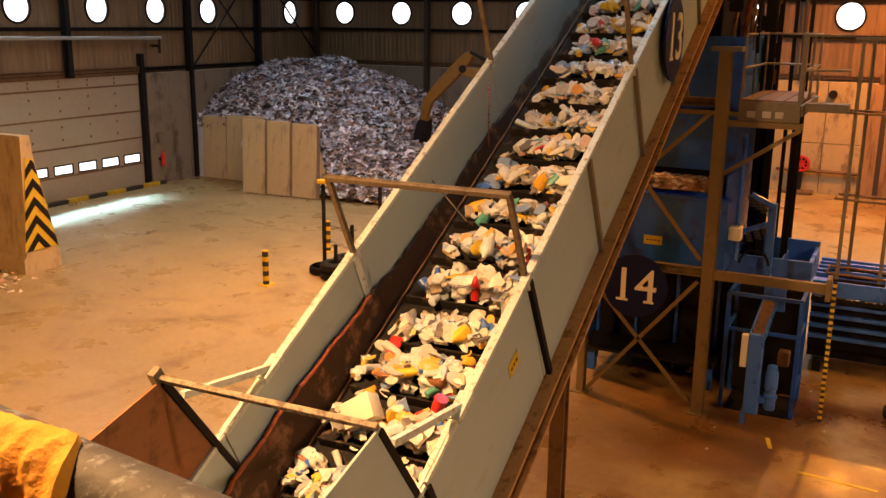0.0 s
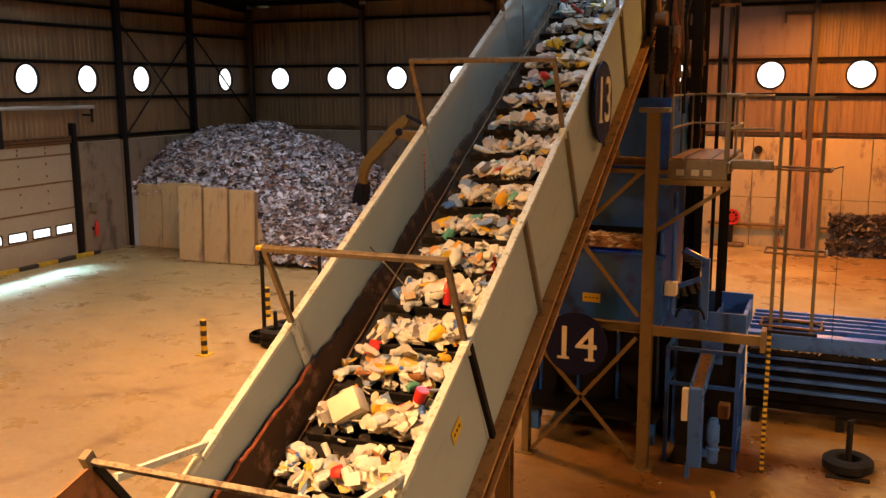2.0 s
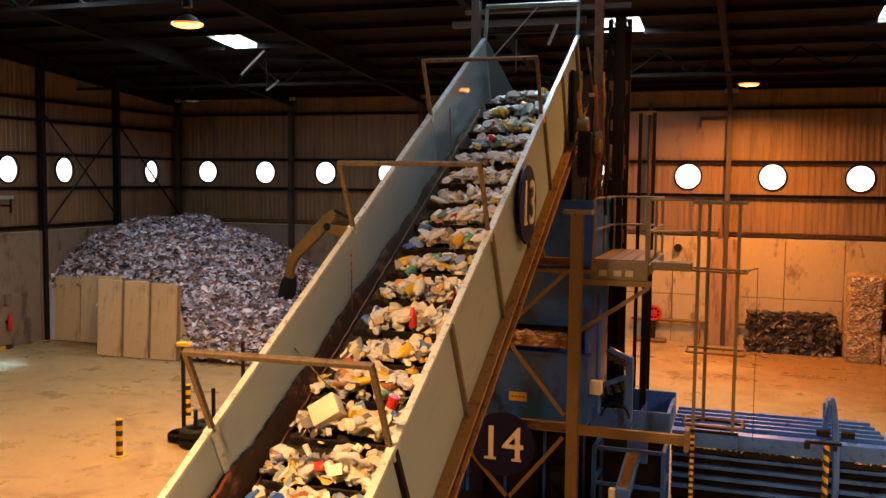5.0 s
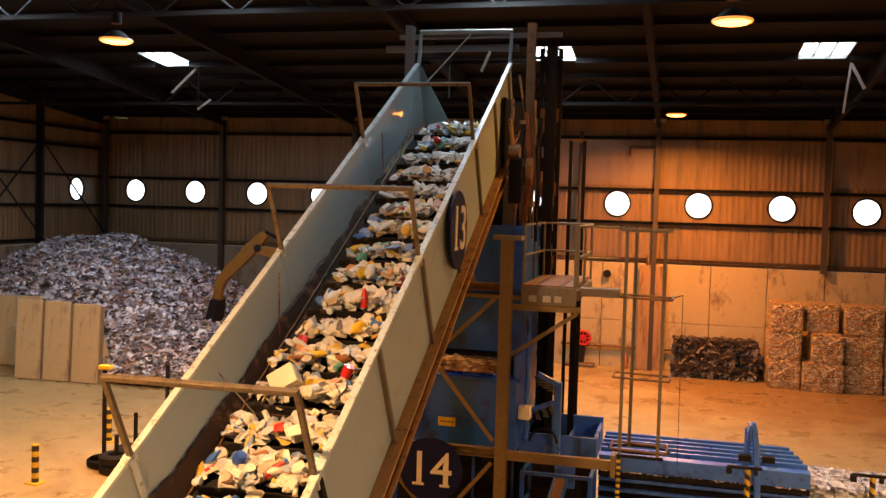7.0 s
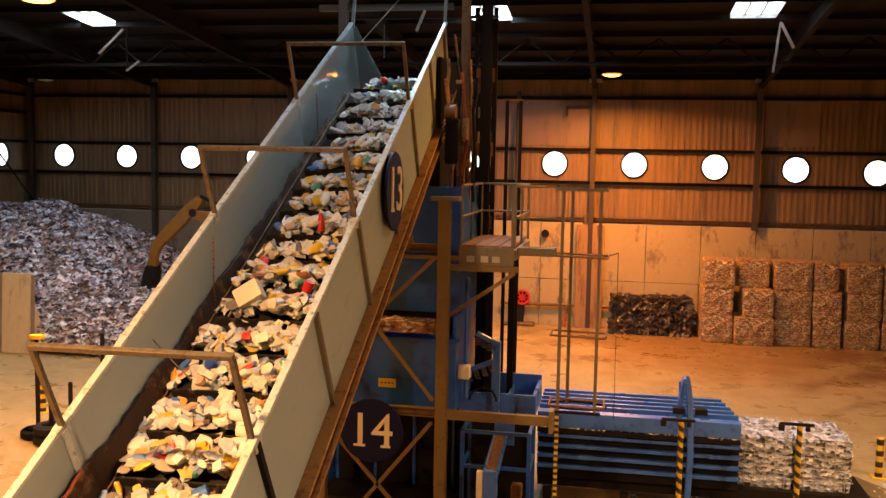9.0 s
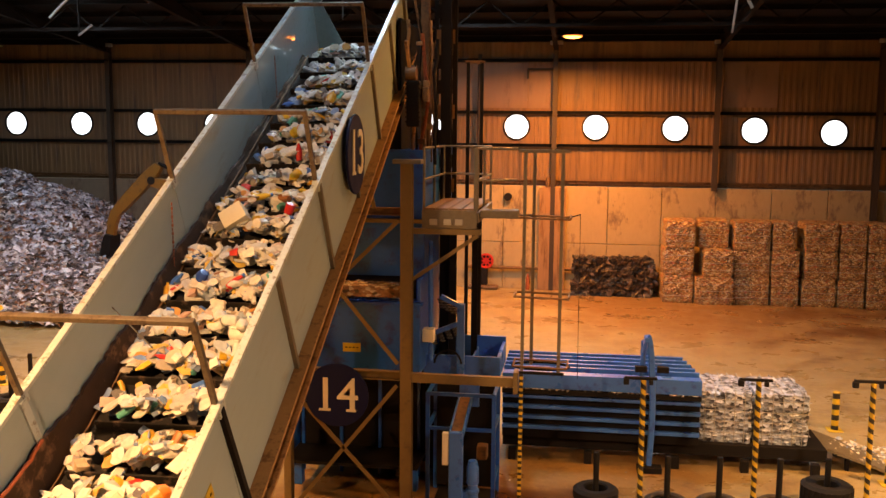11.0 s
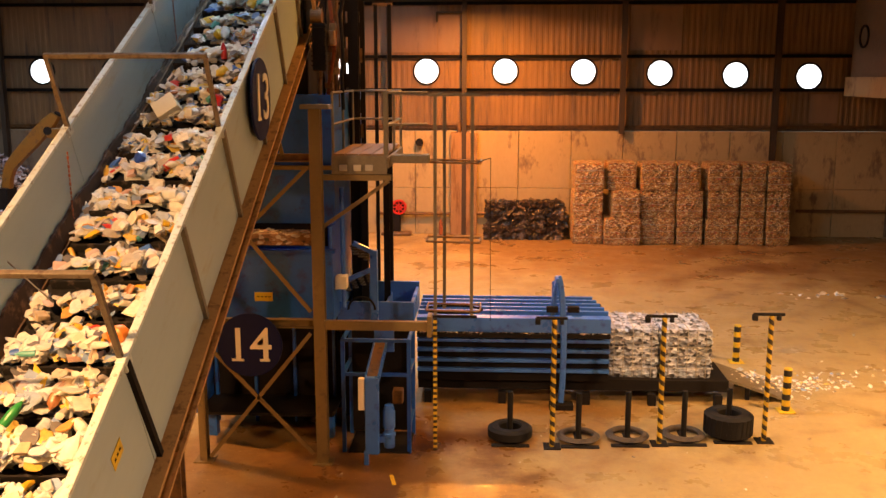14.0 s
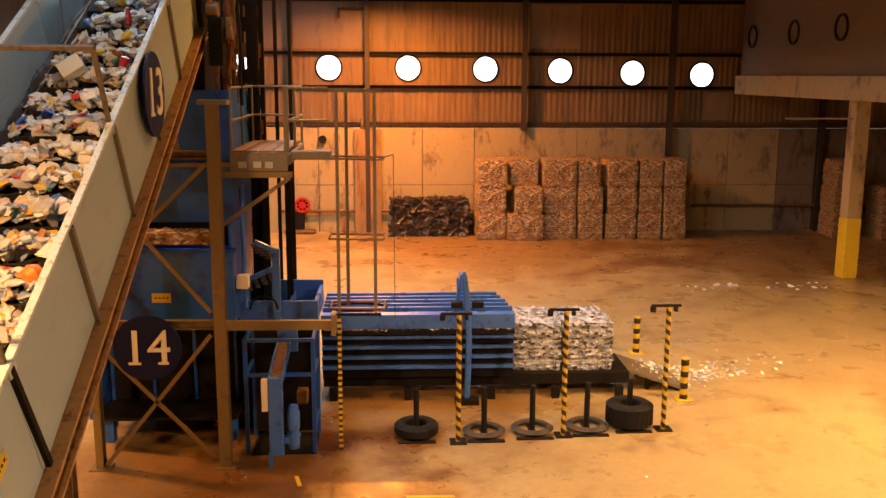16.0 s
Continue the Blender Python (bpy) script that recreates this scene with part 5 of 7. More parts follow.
part("gear_case", box_bm((-1.70, 16.5, 0.85), (-1.50, 16.75, 1.12), 0.03), STEEL_BROWN, frame_thing)
part("bottom_rail", beam_bm((-1.36, 16.25, 0.5), (-1.36, 17.2, 0.5), 0.05, 0.05), BLUE, frame_thing)
# added near-black sheet stands in for the shade inside the motor frame
part("shade_backing", box_bm((-2.54, 17.12, 0.1), (-1.40, 17.16, 2.1)), STEEL_DARK, frame_thing)
part("floor_plate", box_bm((-2.5, 16.2, 0.0), (-1.35, 17.2, 0.03)), STEEL_DARK, frame_thing)


# ---- bales ----
def bale_mesh(name, size, mat, seed, rough=0.045, bands=()):
    """A pressed bale: a block with lumpy faces and worn corners."""
    bm = bmesh.new()
    n = 14
    sx, sy, sz = size
    for axis in range(3):
        for s in (-1, 1):
            grid = []
            for i in range(n + 1):
                row = []
                for j in range(n + 1):
                    a, b = 2 * i / n - 1, 2 * j / n - 1
                    p = [0, 0, 0]
                    p[axis], p[(axis + 1) % 3], p[(axis + 2) % 3] = s, a, b
                    row.append(bm.verts.new((p[0] * sx / 2, p[1] * sy / 2, p[2] * sz / 2)))
                grid.append(row)
            for i in range(n):
                for j in range(n):
                    bm.faces.new((grid[i][j], grid[i + 1][j], grid[i + 1][j + 1], grid[i][j + 1]))
    bmesh.ops.remove_doubles(bm, verts=bm.verts[:], dist=1e-4)
    for v in bm.verts:
        d = Vector((v.co.x / sx, v.co.y / sy, v.co.z / sz))
        k = noise.noise(v.co * 6.0 + Vector((seed * 7.3, 0, 0))) + 0.8 * noise.noise(v.co * 14.0 + Vector((0, seed * 3.1, 0)))
        pinch = 1 - 0.05 * (abs(d.x * 2) ** 8 + abs(d.y * 2) ** 8 + abs(d.z * 2) ** 8 - 1).real * 0.6
        v.co = v.co * pinch + d.normalized() * k * rough
        for band in bands:
            if abs(d.z - band) < 0.05 and abs(d.z) < 0.49:
                v.co.x, v.co.y = v.co.x * 0.955, v.co.y * 0.955
        if v.co.z < -sz / 2 or abs(d.z + 0.5) < 1e-3:
            v.co.z = -sz / 2
        v.co.z += sz / 2
    return mesh_of(name, bm, mat)


def strapped_bale(me, wires, m, label, group, size):
    b = thing("bale", label, "bale", group, at=m)
    same_part("pressed_block", me, b, pose(0, 0, 0))
    for w in wires:
        same_part("wire", w, b, pose(0, 0, 0))
    return b


def wire_mesh(size, at, axis):
    """A tie wire round a bale."""
    sx, sy, sz = [v / 2 + 0.012 for v in size]
    bm = bmesh.new()
    pts = [(at, -sy, 0.01), (at, sy, 0.01), (at, sy, 2 * sz), (at, -sy, 2 * sz)] if axis == "x" else [(-sx, -sy - 0.0, at), (sx, -sy, at), (sx, sy, at), (-sx, sy, at)]
    for p, q in zip(pts, pts[1:] + pts[:1]):
        add_tube(bm, p, q, 0.008, 5)
    return mesh_of("wire", bm, GALV)


CAN_SIZE = (1.12, 1.5, 1.12)
rnd = random.Random(11)
# columns of the stack: each bale's two ends along the wall, how far it stands before the wall, and its level
STACK = [(3.62, 4.86, 39.15, 0), (3.62, 4.84, 39.18, 1), (3.66, 4.86, 39.15, 2), (4.90, 6.42, 38.90, 0), (5.20, 6.38, 38.95, 1), (5.02, 6.22, 39.45, 2),
         (6.44, 7.88, 39.20, 0), (6.42, 7.86, 39.22, 1), (6.40, 7.84, 39.20, 2), (7.93, 9.02, 39.20, 0), (7.91, 9.00, 39.20, 1), (7.90, 8.80, 39.24, 2),
         (9.14, 10.46, 39.20, 0), (9.18, 10.48, 39.22, 1), (9.14, 10.46, 39.20, 2), (10.53, 11.56, 39.20, 0), (10.53, 11.54, 39.24, 1), (10.52, 11.52, 39.20, 2),
         (11.62, 12.60, 39.20, 0), (11.60, 12.56, 39.24, 1), (11.58, 12.54, 39.20, 2)]
can_meshes = [bale_mesh("pressed_block", CAN_SIZE, BALE_CANS, k) for k in range(2)]
can_wires = [wire_mesh(CAN_SIZE, z, "z") for z in (0.3, 0.56, 0.82)]
for k, (xa, xb, y, level) in enumerate(STACK):
    size = (xb - xa, 1.5, 1.14)
    strapped_bale(bale_mesh("pressed_block", size, BALE_CANS, 60 + k, 0.04), [wire_mesh(size, z, "z") for z in (0.3, 0.57, 0.84)],
                  pose((xa + xb) / 2, y, level * 1.135, 0, 0, rnd.uniform(-0.8, 0.8)), "square bale of crushed golden-brown cans in a stack against the wall", "stacked can bales", size)
OUT_SIZE = (1.10, 1.55, 1.08)
out_meshes = [bale_mesh("pressed_block", OUT_SIZE, BALE_SILVER, 20 + k, 0.055, (-0.29, -0.07, 0.14, 0.36)) for k in range(2)]
out_wires = [wire_mesh(OUT_SIZE, x, "x") for x in (-0.4, -0.2, 0.0, 0.2, 0.4)] + [wire_mesh(OUT_SIZE, z, "z") for z in (0.22, 0.46, 0.69, 0.93)]
for k, x in enumerate((3.24, 4.38)):
    strapped_bale(out_meshes[k], out_wires, pose(x, 20.15, 0.5, 0, 0, rnd.uniform(-2, 2)), "fresh silvery bale of pressed bottles leaving the baling press", "fresh bales", OUT_SIZE)
DARK_SIZE = (0.84, 0.85, 0.56)
dark_meshes = [bale_mesh("pressed_block", DARK_SIZE, BALE_DARK, 40 + k, 0.17) for k in range(4)]
for k in range(12):
    level = k // 4
    strapped_bale(dark_meshes[(k * 3 + level) % 4], [], pose(0.42 + 0.82 * (k % 4) + (0.10 if level == 1 else 0.0) + rnd.uniform(-.05, .05), 39.75 + 0.08 * level + rnd.uniform(-.08, .08), 0.52 * level, 0, 0, rnd.uniform(-14, 14)),
                  "black lumpy sack-like bundle stacked by the wall", "dark bundles", DARK_SIZE)
for x, y, level in ((19.7, 39.3, 0), (19.7, 39.3, 1), (19.75, 39.3, 2), (21.6, 38.9, 0), (21.6, 38.9, 1), (23.2, 39.0, 0)):
    strapped_bale(can_meshes[level % 2], can_wires, pose(x, y, level * 1.115, 0, 0, rnd.uniform(-3, 3)), "square bale of crushed cans stacked under the upper floor", "bales under the floor", CAN_SIZE)

ramp = thing("outfeed_ramp", "dark steel ramp strewn with scraps at the baler's end", "ramp")
bm = bmesh.new()
v = [bm.verts.new(p) for p in ((5.26, 19.4, 0.5), (5.26, 20.6, 0.5), (6.6, 20.5, 0.06), (6.6, 19.3, 0.06), (5.26, 19.4, 0.44), (5.26, 20.6, 0.44), (6.6, 20.5, 0.0), (6.6, 19.3, 0.0))]
quads(bm, (v[0], v[3], v[2], v[1]), (v[4], v[5], v[6], v[7]), (v[0], v[4], v[7], v[3]), (v[1], v[2], v[6], v[5]), (v[0], v[1], v[5], v[4]), (v[3], v[7], v[6], v[2]))
part("plate", bm, RAIL_GREY, ramp)
for y in (19.5, 20.4):
    part("leg", box_bm((5.7, y - 0.04, 0), (5.78, y + 0.04, 0.32)), STEEL_DARK, ramp)


# ---- bollards, tyre posts, striped poles ----
def bollard(x, y, h=0.95):
    b = thing("bollard", "black and yellow banded steel bollard bolted to the floor", "bollard", "banded bollards", at=pose(x, y, 0))
    bm = bmesh.new()
    add_lathe(bm, [(0, 0.0), (0.085, 0.0), (0.085, h - 0.02), (0.07, h), (0, h)], 16)
    part("post", bm, BAR_STRIPE, b, smooth=True)
    part("base_plate", box_bm((-0.17, -0.17, 0), (0.17, 0.17, 0.03), 0.006), YELLOW, b)
    return b


bollard(-14.72, 18.6), bollard(-15.35, 22.45), bollard(6.35, 18.8), bollard(6.2, 22.2)


def tyre_bm(r=0.40, w=0.22, hole=0.21):
    bm = bmesh.new()
    add_lathe(bm, [(hole, 0.03), (hole + 0.03, 0.0), (r - 0.07, 0.0), (r, 0.05), (r, w - 0.05), (r - 0.07, w), (hole + 0.03, w), (hole, w - 0.03), (hole, 0.03)], 28)
    return bm


def tread_bm(r, w, n=26):
    bm = bmesh.new()
    for i in range(n):
        a = 2 * math.pi * i / n
        add_beam(bm, (r * math.cos(a), r * math.sin(a), 0.05), (r * math.cos(a + 0.07), r * math.sin(a + 0.07), w - 0.05), 0.045, 0.02, up=(math.cos(a), math.sin(a), 0))
    return bm


def tyre_post(x, y, tyres, post_h, r, w, worn):
    t = thing("tyre_post", "black steel post standing in a worn lorry tyre on the floor" if tyres == 1 else "black steel post in two stacked tyres", "tyre post", "tyre posts", at=pose(x, y, 0))
    z = 0.03
    part("base_plate", box_bm((-0.36, -0.46, 0), (0.36, -0.34, 0.03), 0.006), STEEL_DARK, t)
    part("base_bar", box_bm((-0.07, -0.335, 0), (0.07, 0.30, 0.03), 0.006), STEEL_DARK, t)
    for k in range(tyres):
        ty = part("tyre", tyre_bm(r, w, 0.27 if worn else 0.21), TYRE_WORN if worn else BLACK, t, smooth=True)
        ty.location.z = z
        if w > 0.4:
            tagged(part("tread", tread_bm(r, w), BLACK, ty), kind="stuff")
        z += w + 0.005
    part("post", tube_bm((0, 0, 0.03), (0, 0, post_h), 0.055, seg=14), BLACK, t, smooth=True)
    return t


for x, y, n, h, r, w, worn in ((0.53, 17.05, 1, 0.95, 0.43, 0.24, False), (1.85, 17.05, 1, 0.95, 0.42, 0.10, True), (2.81, 17.15, 1, 0.95, 0.42, 0.10, True),
                               (3.91, 17.25, 1, 0.95, 0.42, 0.10, True), (4.80, 17.4, 1, 0.95, 0.46, 0.46, False)):
    tyre_post(x, y, n, h, r, w, worn)


def striped_pole(x, y, h=2.5, hook=-1, m=None):
    p = thing("striped_pole", "tall pole with black and yellow spiral bands and a T bar", "pole", "striped poles", at=pose(x, y, 0, 0, 0, 0))
    part("post", tube_bm((0, 0, 0.02), (0, 0, h), 0.05, seg=14), POLE_STRIPE, p, smooth=True)
    part("foot", box_bm((-0.16, -0.16, 0), (0.16, 0.16, 0.02), 0.004), STEEL_DARK, p)
    part("t_bar", box_bm((-0.34, -0.03, h), (0.24, 0.03, h + 0.05), 0.006), STEEL_DARK, p)
    part("hook", box_bm((-0.36, -0.05, h - 0.10), (-0.26, 0.05, h + 0.02), 0.015), BLACK, p)
    part("hook", box_bm((0.10, -0.05, h - 0.09), (0.17, 0.05, h - 0.0), 0.012), BLACK, p)
    return p


striped_pole(1.32, 16.66), striped_pole(3.38, 16.9), striped_pole(5.42, 17.14)

# tyre stand on the far side of the hall
stand = thing("tyre_stand", "stand of dark posts set in stacked black tyres", "tyre stand")
for x, y in ((-14.05, 20.35), (-13.45, 20.0), (-13.5, 20.7)):
    for k in range(2):
        ty = part("tyre", tyre_bm(0.42, 0.24), BLACK, stand, smooth=True)
        ty.location = (x, y, k * 0.245 if x > -14 else 0.0)
for x, y, h in ((-14.05, 20.35, 2.55), (-12.95, 21.5, 2.5), (-13.45, 20.0, 0.95), (-13.4, 20.75, 1.35)):
    part("post", tube_bm((x, y, 0), (x, y, h), 0.055, seg=12), STEEL_DARK, stand)
part("yellow_cap", box_bm((-14.2, 20.25, 2.5), (-13.85, 20.45, 2.62), 0.03), YELLOW, stand)

# ---- loading door and its kerb, in the gable wall ----
door = tagged(new("door_1"), "closed sectional loading door with cream panels and a row of small windows", "loading door", kind="structure")
DY0, DY1 = 16.9, 28.15
zs = [0.03, 0.95, 2.02, 3.10, 4.18, 4.60]
for z0, z1 in zip(zs, zs[1:]):
    if z0 > 0.9 and z1 < 2.1:
        part("door_panel", box_bm((XL - 0.02, DY0, z0 + 0.01), (XL + 0.05, DY1, z0 + 0.08), 0.004), DOOR_CREAM, door)
        part("door_panel", box_bm((XL - 0.02, DY0, z0 + 0.42), (XL + 0.05, DY1, z1 - 0.01), 0.004), DOOR_CREAM, door)
        edges = [DY0] + [v for k in range(9) for v in (DY1 - 0.62 - 1.155 * k - 0.44, DY1 - 0.62 - 1.155 * k + 0.44)][::1]
        ys = sorted(v for v in edges if v > DY0) + [DY1]
        for a, b in zip([DY0] + ys[1::2], ys[0::2]):
            if b > a:
                part("door_panel", box_bm((XL - 0.02, a, z0 + 0.082), (XL + 0.05, b, z0 + 0.418)), DOOR_CREAM, door)
        for k in range(9):
            c = DY1 - 0.62 - 1.155 * k
            w = part("door_window", box_bm((XL, c - 0.435, z0 + 0.085), (XL + 0.02, c + 0.435, z0 + 0.415), 0.0), SKY_PANE, door, "small window bright with daylight")
            bm = bmesh.new()
            for a, b in (((c - 0.43, z0 + 0.08), (c + 0.43, z0 + 0.08)), ((c - 0.43, z0 + 0.42), (c + 0.43, z0 + 0.42)), ((c - 0.43, z0 + 0.08), (c - 0.43, z0 + 0.42)), ((c + 0.43, z0 + 0.08), (c + 0.43, z0 + 0.42))):
                add_tube(bm, (XL + 0.05, *a), (XL + 0.05, *b), 0.03, 8)
            part("window_frame", bm, STEEL_DARK, w)
    else:
        part("door_panel", box_bm((XL - 0.02, DY0, z0 + 0.01), (XL + 0.05, DY1, z1 - 0.01), 0.004), DOOR_CREAM, door)
    part("joint_strip", box_bm((XL - 0.01, DY0, z1 - 0.035), (XL + 0.066, DY1, z1 + 0.035), 0.01), STEEL_BROWN, door)
    y = DY0 + 0.5
    while y < DY1 and z0 > 1:
        for zz in (z0 + 0.3, z1 - 0.3):
            part("hinge", box_bm((XL + 0.05, y - 0.03, zz - 0.04), (XL + 0.075, y + 0.03, zz + 0.04), 0.004), STEEL_BROWN, door)
        y += 1.35
part("door_jamb", box_bm((XL - 0.1, DY1, 0), (XL + 0.28, DY1 + 0.18, 5.4), 0.01), STEEL_DARK, door)
part("door_jamb", box_bm((XL - 0.1, DY0 - 0.18, 0), (XL + 0.28, DY0, 5.4), 0.01), STEEL_DARK, door)
part("door_head", box_bm((XL - 0.1, DY0, 4.62), (XL + 0.16, DY1, 4.9), 0.01), STEEL_BROWN, door)
part("door_track", tube_bm((XL + 0.5, 17.0, 6.12), (XL + 0.5, 29.1, 6.02), 0.07), GALV, door, "horizontal roller track above the door")
part("track_drop", tube_bm((XL + 0.5, 29.0, 6.02), (XL + 0.5, 29.0, 5.4), 0.05), STEEL_DARK, door)
part("track_bracket", beam_bm((XL, 29.0, 5.7), (XL + 0.5, 29.0, 5.7), 0.08, 0.08), STEEL_DARK, door)
structure("kerb", box_bm((XL + 0.35, 18.0, 0), (XL + 0.55, 28.9, 0.16), 0.02), KERB_STRIPE, "low kerb with black and yellow paint before the door")
box_ = thing("extinguisher", "red fire extinguisher hung on the wall", "extinguisher")
bm = bmesh.new()
add_lathe(bm, [(0, 0), (0.09, 0), (0.09, 0.5), (0.03, 0.58), (0.03, 0.66), (0, 0.66)], 14, (XL + 0.42, 28.9, 0.75))
part("cylinder", bm, RED, box_, smooth=True)
part("bracket", box_bm((XL + 0.25, 28.82, 1.0), (XL + 0.36, 28.98, 1.1)), STEEL_DARK, box_)
part("control_box", box_bm((XL + 0.25, 28.75, 1.75), (XL + 0.40, 29.1, 2.15), 0.01), RAIL_GREY, box_)

# ---- precast push wall with chevron board ----
pw = thing("precast_wall", "precast concrete bay wall with a chevron board on its end", "concrete wall")
prof = [(16.2, 0), (17.4, 0), (17.4, 0.32), (16.78, 3.2), (16.72, 3.74), (16.42, 3.74), (16.3, 0.5), (16.2, 0.4)]
for x0, x1 in ((-28.2, -26.45), (-26.42, -24.6), (-24.57, -22.8), (-22.77, -20.95)):
    bm = bmesh.new()
    a, b = [[bm.verts.new((x, y, z)) for y, z in prof] for x in (x0, x1)]
    bm.faces.new(a), bm.faces.new(b[::-1])
    for i in range(len(prof)):
        bm.faces.new((a[i], a[(i + 1) % 8], b[(i + 1) % 8], b[i]))
    part("concrete_unit", bm, SLAB, pw)
bm = bmesh.new()
f = bm.faces.new([bm.verts.new((-20.945, y, z)) for y, z in ((16.24, 0.62), (17.32, 0.62), (16.74, 3.10), (16.5, 3.16))])
g = bmesh.ops.extrude_face_region(bm, geom=[f])
for q in g["geom"]:
    if isinstance(q, bmesh.types.BMVert):
        q.co.x += 0.02
board = part("chevron_board", bm, YELLOW, pw, "yellow board with black chevrons")


def clip_to_board(poly):
    """Cut a y-z polygon to the board's outline."""
    outline = [(16.24, 0.62), (17.32, 0.62), (16.74, 3.10), (16.5, 3.16)]
    for i in range(4):
        (ax, ay), (bx, by) = outline[i], outline[(i + 1) % 4]
        inside = lambda p: (bx - ax) * (p[1] - ay) - (by - ay) * (p[0] - ax) >= 0
        out = []
        for p, q in zip(poly, poly[1:] + poly[:1]):
            if inside(p):
                out.append(p)
            if inside(p) != inside(q):
                fp, fq = [(bx - ax) * (r[1] - ay) - (by - ay) * (r[0] - ax) for r in (p, q)]
                t = fp / (fp - fq)
                out.append((p[0] + t * (q[0] - p[0]), p[1] + t * (q[1] - p[1])))
        poly = out
        if len(poly) < 3:
            return []
    return poly


for k in range(8):
    z = 0.35 + k * 0.5
    for s in (-1, 1):
        poly = [(16.68, z + 0.25), (16.68, z), (16.68 + s * 0.8, z - 0.95), (16.68 + s * 0.8, z - 0.70)]
        poly = clip_to_board(poly if s < 0 else poly[::-1])
        if poly:
            bm = bmesh.new()
            bm.faces.new([bm.verts.new((-20.92, *p)) for p in poly])
            g = bmesh.ops.extrude_face_region(bm, geom=bm.faces[:])
            for q in g["geom"]:
                if isinstance(q, bmesh.types.BMVert):
                    q.co.x += 0.004
            part("chevron", bm, BLACK, board)

# leaning slabs in front of the paper heap
for k, (x0, x1, y, h) in enumerate(((-23.82, -22.78, 28.9, 2.95), (-22.64, -21.60, 28.95, 2.95), (-21.46, -20.38, 29.0, 2.9), (-24.95, -23.9, 30.3, 2.9), (-26.3, -25.05, 30.9, 2.8), (-27.7, -26.4, 31.0, 2.7))):
    s = thing("concrete_slab", "upright precast concrete bay slab before the paper heap", "concrete slab", "bay slabs", at=pose((x0 + x1) / 2, y, 0, -3, 0, 0))
    w = (x1 - x0) / 2
    part("face", box_bm((-w, 0, 0.02), (w, 0.16, h), 0.02), SLAB, s)
    # added strip whose dark colour gives the shade of the open joint
    part("joint_shade", box_bm((w - 0.06, 0.10, 0.03), (w + 0.13, 0.158, h - 0.06), 0.01), CONCRETE_SHADED, s, "recessed strip coloured as the shade in the joint")
    part("foot", box_bm((-w, 0.16, 0.06), (w, 1.2, 0.24), 0.02), SLAB, s)
    for c in (-w + 0.08, w - 0.08):
        bm = bmesh.new()
        tri = [(c - 0.06, 0.16, h * 0.8), (c - 0.06, 0.16, 0.2), (c - 0.06, 1.1, 0.2)]
        f = bm.faces.new([bm.verts.new(p) for p in tri])
        g = bmesh.ops.extrude_face_region(bm, geom=[f])
        for q in g["geom"]:
            if isinstance(q, bmesh.types.BMVert):
                q.co.x += 0.12
        part("buttress", bm, SLAB, s)


# ---- loose waste: templates ----
def crumple(seed, n=6, size=0.16, lift=0.07):
    """A crumpled sheet of paper or film: its points and faces."""
    r = random.Random(seed)
    off = Vector((r.uniform(0, 50), r.uniform(0, 50), 0))
    asp, pts = r.uniform(0.55, 1.0), []
    for i in range(n + 1):
        for j in range(n + 1):
            a, b = 2 * i / n - 1, 2 * j / n - 1
            k = 1 + 0.45 * noise.noise(Vector((a * 1.3, b * 1.3, 5)) + off)
            z = lift * (noise.noise(Vector((a * 1.6, b * 1.6, 0)) + off) * 1.6 + 0.8 * noise.noise(Vector((a * 4, b * 4, 2)) + off) - 0.5 * (a * a + b * b))
            c = 0.82 if abs(a) == 1 and abs(b) == 1 else 1.0
            pts.append((a * size * k * c, b * size * asp * k * c, z))
    faces = [(i * (n + 1) + j, (i + 1) * (n + 1) + j, (i + 1) * (n + 1) + j + 1, i * (n + 1) + j + 1) for i in range(n) for j in range(n)]
    return np.array(pts), faces


def turned(profile, seg, seed, squash):
    """A dented bottle, tub or can lying on its side."""
    r = random.Random(seed)
    off = Vector((r.uniform(0, 50), 0, r.uniform(0, 50)))
    pts, faces = [], []
    for rad, z in profile:
        for i in range(seg):
            a = 2 * math.pi * i / seg
            d = rad * (1 + 0.35 * noise.noise(Vector((math.cos(a), math.sin(a), z * 9)) + off))
            pts.append((z, d * math.cos(a), d * math.sin(a) * squash))
    for k in range(len(profile) - 1):
        for i in range(seg):
            j = (i + 1) % seg
            faces.append((k * seg + i, k * seg + j, (k + 1) * seg + j, (k + 1) * seg + i))
    faces += [tuple(range(seg))[::-1], tuple(range((len(profile) - 1) * seg, len(profile) * seg))]
    return np.array(pts), faces


def carton(seed):
    r = random.Random(seed)
    a, b, c = r.uniform(.04, .10), r.uniform(.03, .075), r.uniform(.006, .028)
    pts = [(x * a + r.uniform(-.012, .012), y * b + r.uniform(-.012, .012), z * c + r.uniform(-.008, .008)) for z in (-1, 1) for y in (-1, 1) for x in (-1, 1)]
    return np.array(pts), [(0, 2, 3, 1), (4, 5, 7, 6), (0, 1, 5, 4), (2, 6, 7, 3), (0, 4, 6, 2), (1, 3, 7, 5)]


BOTTLE = [(0.028, -0.13), (0.042, -0.125), (0.045, -0.03), (0.042, 0.03), (0.030, 0.08), (0.014, 0.105), (0.014, 0.135)]
JUG = [(0.05, -0.12), (0.075, -0.11), (0.078, 0.0), (0.07, 0.05), (0.03, 0.10), (0.02, 0.13)]
TUB = [(0.05, -0.05), (0.055, -0.045), (0.068, 0.05), (0.072, 0.055)]
FILMS = [crumple(k, 6, random.Random(k).uniform(.10, .20), random.Random(k).uniform(.05, .11)) for k in range(26)]
